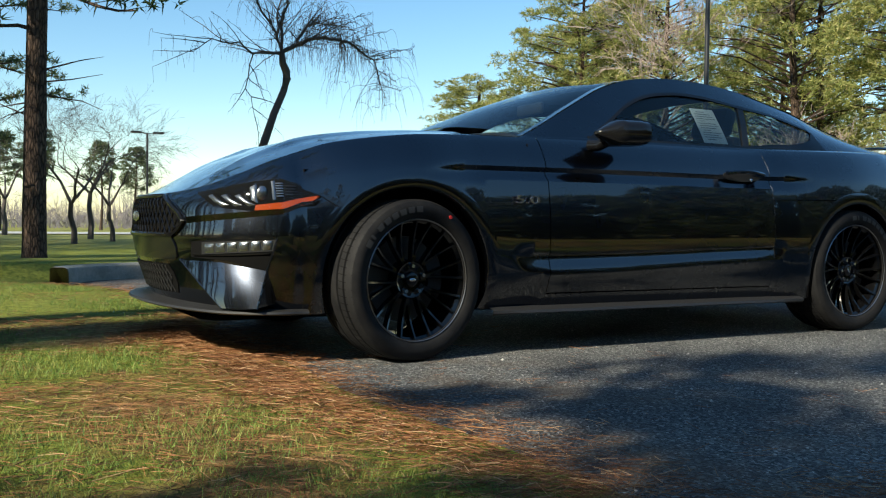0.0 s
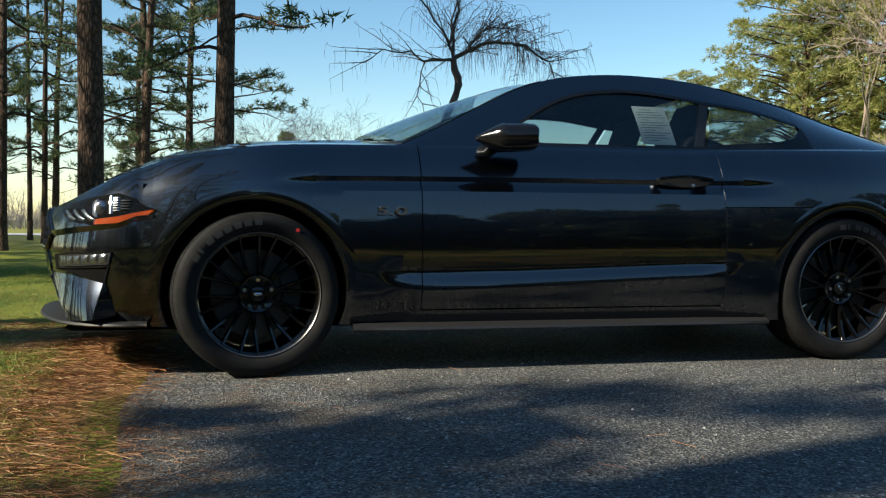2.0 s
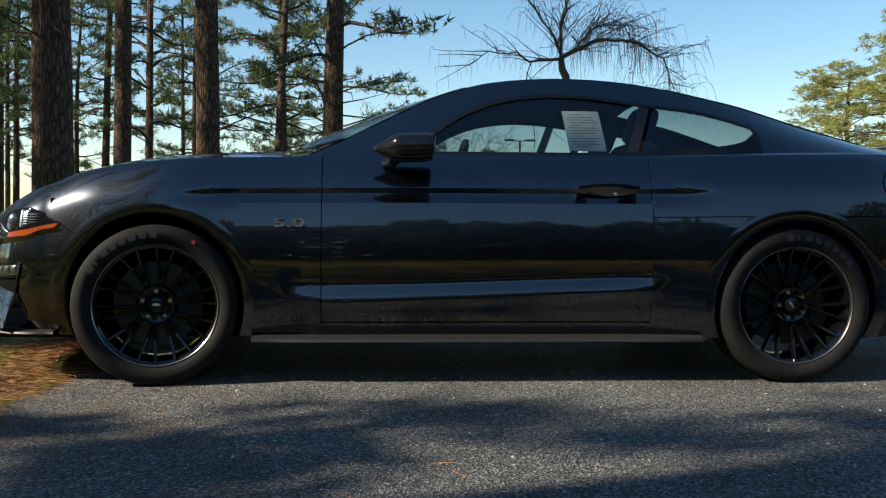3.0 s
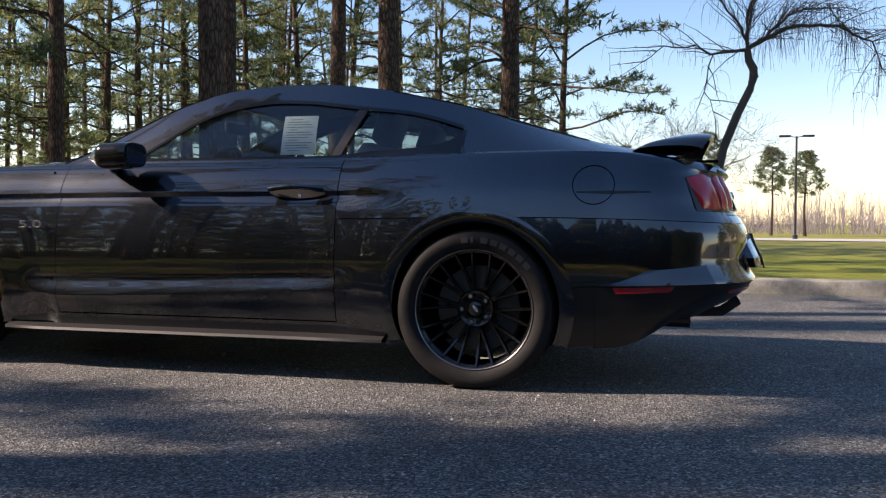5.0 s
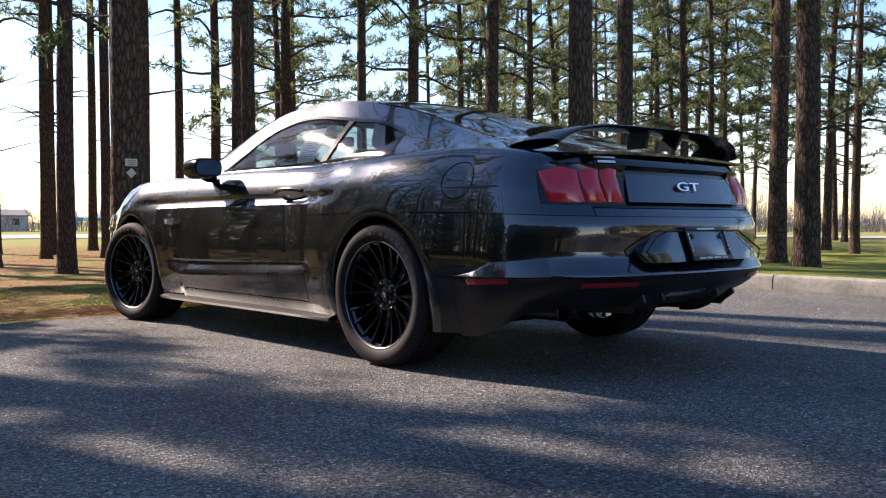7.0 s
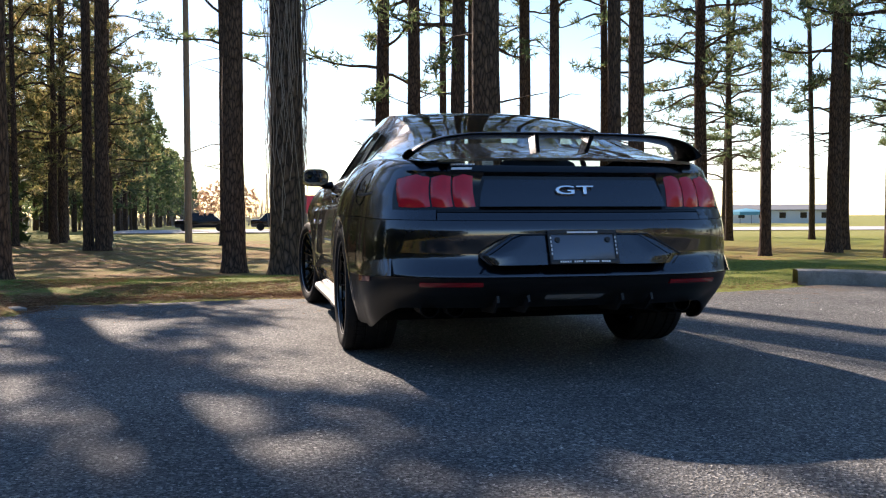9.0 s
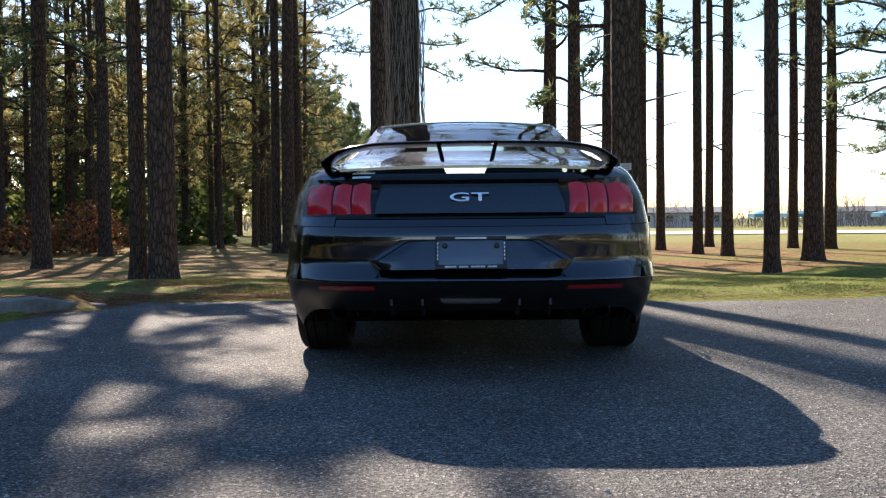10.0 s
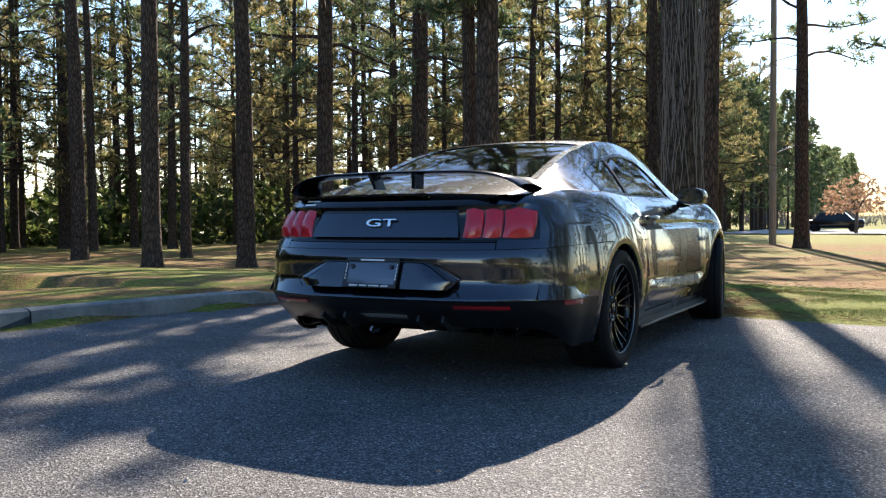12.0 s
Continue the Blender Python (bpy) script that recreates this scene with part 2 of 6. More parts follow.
def panel(name, us, levels, side, mat, label="", arches=True, fold=0.014):
    """One body panel, cut round the wheel arches."""
    bm = bmesh.new()
    pts = {}
    for i, u in enumerate(us):
        for j, zn in enumerate(levels):
            pts[i, j] = [skin(u, zn, side), u]

    def inside(p):
        return next((c for c in ARCHES if math.hypot(p.x - c[0], p.z - c[1]) < c[2]), None)
    hole = {k: inside(p[0]) if arches else None for k, p in pts.items()}
    verts = {}

    def vert(k):
        if k not in verts:
            p, u = pts[k]
            c = hole[k]
            if c:
                d = Vector((p.x - c[0], 0, p.z - c[1])).normalized() * c[2]
                x, z = c[0] + d.x, c[1] + d.z
                uu = u_of(x)
                q = skin(uu, nominal(uu, z), side)
                p = Vector((x, q.y, z))
            verts[k] = bm.verts.new(p)
        return verts[k]
    for i in range(len(us) - 1):
        for j in range(len(levels) - 1):
            ks = [(i, j), (i + 1, j), (i + 1, j + 1), (i, j + 1)]
            if all(hole[k] for k in ks):
                continue
            bm.faces.new([vert(k) for k in ks])
    bmesh.ops.dissolve_degenerate(bm, dist=0.0008, edges=bm.edges)
    if fold:
        thicken(bm, fold)
    return part(name, bm, mat, car, label, 30)


G = 0.0022
def ux(a, b, step=0.02):
    return [u_of(x) for x in span(a + G, b - G, max(2, round((b - a) / step)))]


def cut(levels, a, b):
    return [a] + [z for z in levels if a + 0.004 < z < b - 0.004] + [b]


for side in (-1, 1):
    panel("front_fender", ux(-0.40, 0.69), cut(LEVELS, 0.21, 0.960), side, PAINT)
    panel("door", ux(0.69, 2.10, 0.03), cut(LEVELS, 0.262, 0.960), side, PAINT)
    panel("rear_quarter", ux(2.10, 3.25) + [1 + k for k in span(0.003, 0.60, 16)], cut(LEVELS, 0.705, 0.960), side, PAINT)
    panel("quarter_lower_front", ux(2.10, 2.7235), cut(LEVELS, 0.19, 0.701), side, PAINT)
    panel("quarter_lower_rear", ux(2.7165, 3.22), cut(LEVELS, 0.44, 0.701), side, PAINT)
    # Body-painted area; the black material stands in for the shade on it.
    panel("quarter_lower_shaded", ux(2.7165, 3.22), cut(LEVELS, 0.19, 0.436), side, VALANCE)
    panel("rocker_panel", ux(0.36, 2.36, 0.03), [0.175, 0.19, 0.21, 0.235, 0.256], side, PAINT)
half_us = span(-0.997, -0.0, 44) + [u_of(-0.43), u_of(-0.3970)]


def wrap(name, us, levels, mat, label="", fold=0.014, lift=0.0):
    """A panel that runs across the car's middle."""
    bm = bmesh.new()
    rows = [[skin(u, zn, -1, lift) for u in us[::-1]] + [skin(u, zn, 1, lift) for u in us] for zn in levels]
    sheet(bm, rows)
    bmesh.ops.remove_doubles(bm, verts=bm.verts, dist=0.00002)
    if fold:
        thicken(bm, fold)
    return part(name, bm, mat, car, label, 30)


front_bumper = wrap("front_bumper", half_us, cut(LEVELS, 0.20, 0.957), PAINT)
rear_us = [u_of(3.2187)] + span(1.0, 1.997, 50)
rear_bumper = wrap("rear_bumper", rear_us[::-1], cut(LEVELS, 0.44, 0.702), PAINT, "dark grey rear bumper with a stepped licence recess")
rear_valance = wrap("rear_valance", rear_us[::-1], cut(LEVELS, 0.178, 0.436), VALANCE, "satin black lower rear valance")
tail_us = span(1.605, 1.997, 24)
tail_panel = wrap("tail_panel", tail_us[::-1], cut(LEVELS, 0.741, 0.955), GLOSS, "gloss black panel between the tail lamps")

tail_ledge = wrap("tail_ledge", tail_us[::-1], [0.7045, 0.711, 0.718, 0.7255, 0.732, 0.737], PAINT)

# hood and deck lid, spanned between the two shoulders
HOODCROWN = curve_of((-0.92, 0.0), (-0.75, 0.022), (-0.5, 0.040), (0.0, 0.052), (0.6, 0.050))


def across(u, zn, crown, n=16, inset=0.0):
    p = skin(u, zn, -1)
    w = -p.y - inset
    return [Vector((p.x, w * k, p.z + crown * (1 - abs(k) ** 2.4))) for k in (math.sin(s * math.pi / 2) for s in span(-1, 1, n * 2))]


bm = bmesh.new()
us = span(-0.985, 0, 26) + [u_of(x) for x in span(-0.42, 0.50, 40)]
rows = [across(u, 0.958, HOODCROWN(column(u)), 16, 0.004 + 0.10 * max(0, min(1, (column(u) + 0.62) / 0.25))) for u in us]
for r in rows:
    for p in r:
        k = abs(p.y)
        p.z += 0.016 * math.exp(-((k - 0.36) / 0.05) ** 2) * max(0, min(1, (p.x + 0.75) / 0.4))
sheet(bm, rows)
thicken(bm, 0.012, (0, 0, -1))
hood = part("hood", bm, PAINT, car, "", 30)
for side in (-1, 1):
    bm = bmesh.new()
    rows = []
    for x in span(-0.60, 0.68, 50):
        u = u_of(x) if x > XF else -(math.asin(min(1, ((XF - x) / 0.47) ** (PF / 2))) / (math.pi / 2))
        p = skin(u, 0.960, -1)
        ins = 0.10 * max(0, min(1, (x + 0.62) / 0.25))
        w = -p.y
        cr = HOODCROWN(x)
        rows.append([Vector((p.x, side * (w - ins * k), p.z + cr * (1 - abs((w - ins * k) / w) ** 2.4))) for k in span(0, 0.97, 4)])
    sheet(bm, rows)
    thicken(bm, 0.010, (0, 0, -1))
    part("fender_top", bm, PAINT, car, "", 30)

# greenhouse
BASEZ = curve_of((0.60, 0.962), (1.05, 0.978), (2.0, 0.980), (2.5, 0.992), (3.0, 1.000), (3.30, 0.992), (3.62, 0.962))
BASEY = curve_of((0.60, 0.745), (1.0, 0.748), (2.0, 0.750), (2.4, 0.760), (2.8, 0.775), (3.1, 0.770), (3.35, 0.735), (3.62, 0.62))
RAILZ = curve_of((0.62, 0.966), (0.79, 1.047), (0.92, 1.115), (1.05, 1.181), (1.18, 1.245), (1.30, 1.288), (1.45, 1.323), (1.60, 1.340), (1.75, 1.347), (1.90, 1.344), (2.05, 1.333), (2.2, 1.313), (2.4, 1.272), (2.6, 1.226), (2.75, 1.180), (2.9, 1.133), (3.05, 1.088), (3.2, 1.046), (3.35, 1.014), (3.62, 0.964))
RAILY = curve_of((0.62, 0.735), (0.85, 0.665), (1.05, 0.615), (1.30, 0.562), (1.6, 0.535), (2.0, 0.530), (2.4, 0.535), (2.8, 0.550), (3.1, 0.580), (3.35, 0.615), (3.62, 0.60))
MIDZ = curve_of((0.50, 0.985), (0.62, 1.048), (0.80, 1.127), (1.0, 1.205), (1.18, 1.268), (1.30, 1.308), (1.45, 1.344), (1.60, 1.364), (1.75, 1.372), (1.90, 1.370), (2.1, 1.355), (2.3, 1.325), (2.6, 1.255), (2.9, 1.165), (3.1, 1.098), (3.25, 1.050), (3.35, 1.028), (3.5, 1.004), (3.72, 0.975))
WTOP = curve_of((1.04, 0.990), (1.175, 1.076), (1.313, 1.163), (1.449, 1.219), (1.583, 1.246), (1.716, 1.256), (1.85, 1.251), (1.98, 1.236), (2.12, 1.216), (2.36, 1.187), (2.485, 1.157), (2.634, 1.108))
WBOT = curve_of((1.04, 0.988), (2.0, 0.990), (2.233, 1.010), (2.435, 1.024), (2.56, 1.050), (2.634, 1.106))


def glass_y(x, z, lift=0.0):
    z0, z1 = BASEZ(x), RAILZ(x)
    t = max(0, min(1, (z - z0) / max(0.001, z1 - z0)))
    return BASEY(x) + (RAILY(x) - BASEY(x)) * (0.75 * t + 0.25 * t * t) + lift


def side_strip(name, xs, lo, hi, mat, side, n=6, lift=0.0, fold=0.012, label="", parent=None):
    bm = bmesh.new()
    rows = []
    for x in xs:
        a, b = lo(x), hi(x)
        rows.append([Vector((x, side * glass_y(x, z, lift), z)) for z in span(a, max(b, a + 0.001), n)])
    sheet(bm, rows)
    if fold:
        thicken(bm, fold, (0, -side, 0))
    return part(name, bm, mat, parent or car, label, 30)


def wtop(x):
    return WTOP(x) if 1.04 < x < 2.634 else BASEZ(x)


for side in (-1, 1):
    side_strip("roof_side_rail", span(0.62, 2.64, 80), lambda x: max(wtop(x), BASEZ(x)), RAILZ, PAINT, side, 6)
    side_strip("sail_panel", span(2.628, 3.60, 40), BASEZ, RAILZ, PAINT, side, 8)
    side_strip("belt_moulding", span(1.0, 2.634, 50), lambda x: BASEZ(x) - 0.012, lambda x: WBOT(x) + 0.002, GLOSS, side, 2, 0.004)
    side_strip("window_trim", span(1.02, 2.64, 70), lambda x: wtop(x) - 0.004, lambda x: wtop(x) + 0.012, GLOSS, side, 2, 0.003)
    # door glass and quarter glass with the pillar between them
    def lean(z):
        return 2.045 + (z - 0.99) * 0.40
    bm = bmesh.new()
    rows = []
    for k in span(0, 1, 40):
        x = 1.045 + k * 1.0
        z1 = WTOP(x) if x < 2.0 else WTOP(2.0)
        col = []
        for z in span(WBOT(x), max(z1, WBOT(x) + 0.001), 8):
            xx = x + k * k * (lean(z) - 2.045)
            col.append(Vector((xx, side * glass_y(xx, z, -0.006), z)))
        rows.append(col)
    sheet(bm, rows)
    part("door_window", bm, GLASS, car, "tinted side glass")
    bm = bmesh.new()
    rows = []
    for k in span(0, 1, 30):
        col = []
        x = 2.085 + k * 0.54
        for z in span(WBOT(x), max(WTOP(x), WBOT(x) + 0.001), 8):
            xx = x + (1 - k) ** 2 * (lean(z) - 2.045)
            col.append(Vector((xx, side * glass_y(xx, z, -0.006), z)))
        rows.append(col)
    sheet(bm, rows)
    part("quarter_window", bm, GLASS, car, "tinted rear quarter glass")
    bm = bmesh.new()
    sheet(bm, [[Vector((lean(z) + d, side * glass_y(lean(z) + d, z, 0.001), z)) for d in (-0.022, 0.0, 0.022)] for z in span(0.985, 1.228, 8)])
    thicken(bm, 0.02, (0, -side, 0))
    part("door_pillar", bm, SATIN, car, "black pillar between the side windows")

# quarter panel top that joins the shoulder to the greenhouse
for side in (-1, 1):
    bm = bmesh.new()
    rows = []
    for x in span(0.60, 3.62, 100):
        u = u_of(x) if x <= XR else 1 + math.asin(min(1, ((x - XR) / 0.50) ** (PR / 2))) / (math.pi / 2)
        p = skin(u, 0.960, 1)
        b = (min(BASEY(x), p.y - 0.004), BASEZ(x))
        rows.append([Vector((p.x, side * (p.y + (b[0] - p.y) * k), p.z + (b[1] - p.z) * (k ** 0.7) + 0.004 * math.sin(k * math.pi))) for k in span(0, 1, 4)])
    sheet(bm, rows)
    part("shoulder", bm, PAINT, car, "", 30)


def top_sheet(name, xs, mat, inset=0.0, lift=0.0, label="", n=14, fold=0.012, bow=0.0):
    bm = bmesh.new()
    rows = []
    for x in xs:
        w, z0, z1 = RAILY(x) - inset, RAILZ(x), MIDZ(x)
        rows.append([Vector((x + bow * (1 - k * k), w * k, z0 + (z1 - z0) * (1 - abs(k) ** 2.2) + lift)) for k in span(-1, 1, n * 2)])
    sheet(bm, rows)
    if fold:
        thicken(bm, fold, (0, 0, -1))
    return part(name, bm, mat, car, label, 30)


roof = top_sheet("roof", span(1.30, 2.26, 34), PAINT)
top_sheet("windshield", span(0.64, 1.305, 26), GLASS, 0.03, -0.002, "raked tinted windshield", 14, 0, -0.10)
top_sheet("rear_window", span(2.255, 3.14, 26), GLASS, 0.03, -0.004, "sloping tinted rear window", 14, 0)
top_sheet("deck_lid", span(3.13, 3.70, 24), PAINT)
for side in (-1, 1):
    bm = bmesh.new()
    sheet(bm, [[Vector((x, side * (RAILY(x) - d), RAILZ(x) + 0.002)) for d in (-0.004, 0.045)] for x in span(2.25, 3.16, 30)])
    thicken(bm, 0.012, (0, 0, -1))
    part("rear_window_trim", bm, PAINT, car)
    bm = bmesh.new()
    sheet(bm, [[Vector((x - 0.0, side * (RAILY(x) - d), RAILZ(x) + 0.003)) for d in (-0.003, 0.05)] for x in span(0.63, 1.32, 30)])
    thicken(bm, 0.012, (0, 0, -1))
    part("windshield_pillar", bm, PAINT, car)
bm = bmesh.new()
sheet(bm, [[Vector((x - 0.10 * (1 - (y / 0.72) ** 2), y, 0.945 + (x - 0.45) * 0.12 + 0.045 * (1 - (y / 0.72) ** 2))) for y in span(-0.72, 0.72, 24)] for x in span(0.50, 0.80, 6)])
part("cowl", bm, SATIN, car, "black cowl under the windshield")

# dark inner body that closes the gaps and holds the cabin
def dark(name, rows, label=""):
    bm = bmesh.new()
    sheet(bm, rows)
    return part(name, bm, SHELL, car, label)


us = span(-0.9, -0.1, 8) + [u_of(x) for x in (-0.44, -0.42)]
dark("front_inner_panel", [[skin(u, z, -1, -0.05) for u in us[::-1]] + [skin(u, z, 1, -0.05) for u in us] for z in span(0.20, 0.86, 10)])
us = [u_of(x) for x in (3.14, 3.2)] + span(1.0, 1.9, 8)
dark("rear_inner_panel", [[skin(u, z, -1, -0.05) for u in us] + [skin(u, z, 1, -0.05) for u in us[::-1]] for z in span(0.20, 0.93, 10)])
for s in (-1, 1):
    dark("side_inner_panel", [[skin(u_of(x), z, s, -0.05) for x in span(0.46, 2.26, 10)] for z in span(0.19, 0.955, 8)])
    for x0, x1, zt in ((-0.435, 0.435, 0.775), (2.285, 3.155, 0.76)):
        ys = (0.80 * s, 0.58 * s)
        dark("wheel_housing", [[Vector((x, y, z)) for x, y in ((x0, ys[0]), (x0, ys[1]), (x1, ys[1]), (x1, ys[0]))] for z in (0.2, zt - 0.1, zt)] + [[Vector((x, y, zt)) for x, y in ((x0, ys[0]), ((x0 + x1) / 2, (ys[0] + ys[1]) / 2), ((x0 + x1) / 2, (ys[0] + ys[1]) / 2), (x1, ys[0]))]])
dark("floor_pan", [[Vector((x, y, 0.17 + 0.14 * max(0.0, min(1.0, (x - 2.9) / 0.6)))) for x in (-0.78, 0.6, 1.8, 2.9, 3.1, 3.3, 3.5, 3.62)] for y in (-0.62, 0.62)])
dark("cabin_floor", [[Vector((x, y, 0.185)) for x in (0.45, 2.27)] for y in (-0.83, 0.83)])
dark("rear_under_panel", [[Vector((3.50, y, z)) for y in (-0.62, 0.62)] for z in (0.27, 0.31, 0.36)])
dark("parcel_shelf", [[Vector((x, y, 0.93)) for x in (2.3, 3.4)] for y in (-0.6, 0.6)], "dark parcel shelf under the rear window")
dark("fire_wall", [[Vector((0.62, y, z)) for y in (-0.80, 0.80)] for z in (0.18, 0.93)])

# ---- the car's trim, lamps and wheels ----
def front_u(x, y):
    """The column of the front corner that passes through x or y (metres from the middle)."""
    if y < 0.80:
        return -math.acos((y / (HALF(XF))) ** (PF / 2)) * 2 / math.pi
    return u_of(x) if x > XF else -math.asin(min(1, ((XF - x) / 0.48) ** (PF / 2))) * 2 / math.pi


def rear_u(x, y):
    if y < 0.84:
        return 1 + math.acos(min(1, y / (HALF(XR) - 0.01)) ** (PR / 2)) * 2 / math.pi
    return u_of(x) if x < XR else 1 + math.asin(min(1, ((x - XR) / 0.52) ** (PR / 2))) * 2 / math.pi


def on_skin(u, z, side, lift):
    return skin(u, nominal(u, z), side, lift)


def inset(name, low, high, side, mat, parent, lift=0.003, label="", n=5, bulge=0.0, depth=0.012, low_lift=None):
    """A trim piece on the skin between a lower and an upper edge, each a row of (u, z)."""
    bm = bmesh.new()
    rows = []
    fine = []
    for a, b, c, d in zip(low, low[1:], high, high[1:]):
        for k in span(0, 1, 5)[:-1]:
            fine.append((a[0] + (b[0] - a[0]) * k, a[1] + (b[1] - a[1]) * k, c[0] + (d[0] - c[0]) * k, c[1] + (d[1] - c[1]) * k))
    fine.append((*low[-1], *high[-1]))
    for i, (u0, z0, u1, z1) in enumerate(fine):
        e = math.sin(math.pi * i / (len(fine) - 1)) ** 0.5
        r = []
        for k in span(0, 1, n):
            l = lift + bulge * e * math.sin(k * math.pi) ** 0.6
            if low_lift is not None:
                l = low_lift + (lift - low_lift) * k
            r.append(on_skin(u0 + (u1 - u0) * k, z0 + (z1 - z0) * k, side, l))
        rows.append(r)
    sheet(bm, rows)
    bmesh.ops.remove_doubles(bm, verts=bm.verts, dist=0.0004)
    thicken(bm, depth)
    return part(name, bm, mat, parent, label, 50)


def ru(*pts):
    return [(rear_u(x, y), z) for x, y, z in pts]


def ribbon(name, pts, width, mat, parent, label="", sides=6):
    bm = bmesh.new()
    tube(bm, pts, [width] * len(pts), sides)
    return part(name, bm, mat, parent, label)


LAMP_LOW = [(-0.521, 0.676), (-0.436, 0.621), (-0.255, 0.607), (-0.113, 0.615), (0.008, 0.632), (0.018, 0.664)]
LAMP_HIGH = [(-0.522, 0.683), (-0.416, 0.696), (-0.250, 0.722), (-0.113, 0.736), (-0.012, 0.713), (0.019, 0.670)]
for side in (-1, 1):
    # headlamp: black bowl, three slanted light bars, projector, fins and an amber corner
    lamp = inset("headlight", LAMP_LOW, LAMP_HIGH, side, SHELL, front_bumper, 0.002, "clear-lensed headlamp with an amber corner")
    inset("amber_marker", [(-0.250, 0.610), (-0.113, 0.617), (0.003, 0.634), (0.015, 0.663)], [(-0.242, 0.631), (-0.110, 0.643), (0.003, 0.663), (0.016, 0.671)], side, AMBER, lamp, 0.006, "amber side marker")
    for k in range(3):
        d = 0.064 * k
        inset("light_bar", [(-0.466 + d, 0.667), (-0.440 + d, 0.643), (-0.403 + d, 0.624)], [(-0.440 + d, 0.673), (-0.408 + d, 0.650), (-0.370 + d, 0.631)], side, REFLECTOR, lamp, 0.004, "pale slanted light bar", bulge=0.006)
        # Black strip laid along each light bar as its shadow.
        inset("bar_shadow_gap", [(-0.440 + d, 0.673), (-0.410 + d, 0.651), (-0.372 + d, 0.632)], [(-0.430 + d, 0.676), (-0.398 + d, 0.654), (-0.360 + d, 0.636)], side, SHELL, lamp, 0.009)
    c = on_skin(-0.206, 0.676, side, 0.004)
    bm = bmesh.new()
    bmesh.ops.create_uvsphere(bm, u_segments=20, v_segments=12, radius=0.030, matrix=Matrix.Translation(c) @ Matrix.Diagonal((0.8, 0.4, 1, 1)))
    part("projector", bm, REFLECTOR, lamp, "round chromed projector")
    inset("projector_shroud", [(-0.262, 0.640), (-0.235, 0.634)], [(-0.262, 0.700), (-0.232, 0.712)], side, REFLECTOR, lamp, 0.006, bulge=0.004)
    inset("reflector_column", [(-0.160, 0.652), (-0.150, 0.653)], [(-0.160, 0.724), (-0.148, 0.726)], side, REFLECTOR, lamp, 0.008)
    for k in range(6):
        z = 0.664 + 0.010 * k
        inset("reflector_fin", [(-0.140, z), (-0.110, z + 0.001)], [(-0.140, z + 0.005), (-0.110, z + 0.006)], side, REFLECTOR, lamp, 0.007)
    for k in range(4):
        z = 0.672 + 0.011 * k
        inset("louvre", [(-0.098, z), (-0.055 + 0.003 * k, z + 0.001)], [(-0.098, z + 0.003), (-0.055 + 0.003 * k, z + 0.004)], side, SATIN, lamp, 0.008)
    lens = inset("lens", [(u, z + 0.002) for u, z in LAMP_LOW], [(u, z - 0.002) for u, z in LAMP_HIGH], side, CLEAR, lamp, 0.018, "clear outer lens", depth=0.004)
    # black sheet on the skin for the pocket's shade, fog lamp, and bright forward-facing scoop below
    inset("pocket_shade_patch", [(-0.575, 0.421), (-0.394, 0.412), (-0.200, 0.374)], [(-0.565, 0.483), (-0.386, 0.498), (-0.140, 0.501)], side, SHELL, front_bumper, 0.003, "flat black patch for the shaded pocket round the fog lamp")
    fog = inset("fog_light", [(-0.514, 0.434), (-0.337, 0.444), (-0.166, 0.453)], [(-0.508, 0.482), (-0.333, 0.490), (-0.151, 0.497)], side, SATIN, front_bumper, 0.006, "slim segmented fog lamp")
    for k in range(6):
        u = -0.497 + 0.056 * k
        z = 0.440 + 0.0032 * k
        inset("segment", [(u, z), (u + 0.046, z + 0.003)], [(u + 0.004, z + 0.036), (u + 0.050, z + 0.038)], side, REFLECTOR, fog, 0.007, bulge=0.006)
    inset("fog_lens", [(-0.510, 0.437), (-0.337, 0.447), (-0.168, 0.456)], [(-0.504, 0.479), (-0.333, 0.487), (-0.155, 0.494)], side, CLEAR, fog, 0.016, "clear fog lamp lens", depth=0.004)
    inset("pocket_lip", [(-0.560, 0.428), (-0.394, 0.431), (-0.19, 0.441)], [(-0.560, 0.432), (-0.394, 0.435), (-0.188, 0.445)], side, GLOSS, front_bumper, 0.010)
    inset("corner_scoop", [(-0.410, 0.228), (-0.333, 0.226), (-0.250, 0.232)], [(-0.640, 0.408), (-0.420, 0.404), (-0.203, 0.376)], side, PAINT, front_bumper, 0.002, "forward-facing corner scoop", depth=0.09, low_lift=0.092)
    ribbon("scoop_blade", [on_skin(u, z, side, l) for u, z, l in ((-0.142, 0.503, 0.004), (-0.168, 0.44, 0.006), (-0.200, 0.376, 0.008), (-0.226, 0.300, 0.050), (-0.248, 0.228, 0.093))], 0.004, PAINT, front_bumper)
    ribbon("scoop_edge", [on_skin(u, z, side, l) for u, z, l in ((-0.645, 0.409, 0.004), (-0.53, 0.320, 0.047), (-0.412, 0.226, 0.093))], 0.0035, PAINT, front_bumper)
    ribbon("panel_gap", [on_skin(u, z, side, -0.0010) for u, z in ((0.019, 0.669), (0.025, 0.653), (0.032, 0.636), (0.039, 0.624))], 0.0025, SHELL, front_bumper)
    # folded crease under the headlamp, and the grey facet's edge beside the grille
    inset("brow", [(-0.588, 0.556), (-0.299, 0.580), (-0.114, 0.596), (0.013, 0.632)], [(-0.587, 0.582), (-0.298, 0.604), (-0.113, 0.616), (0.015, 0.652)], side, PAINT, front_bumper, 0.014, low_lift=0.0)
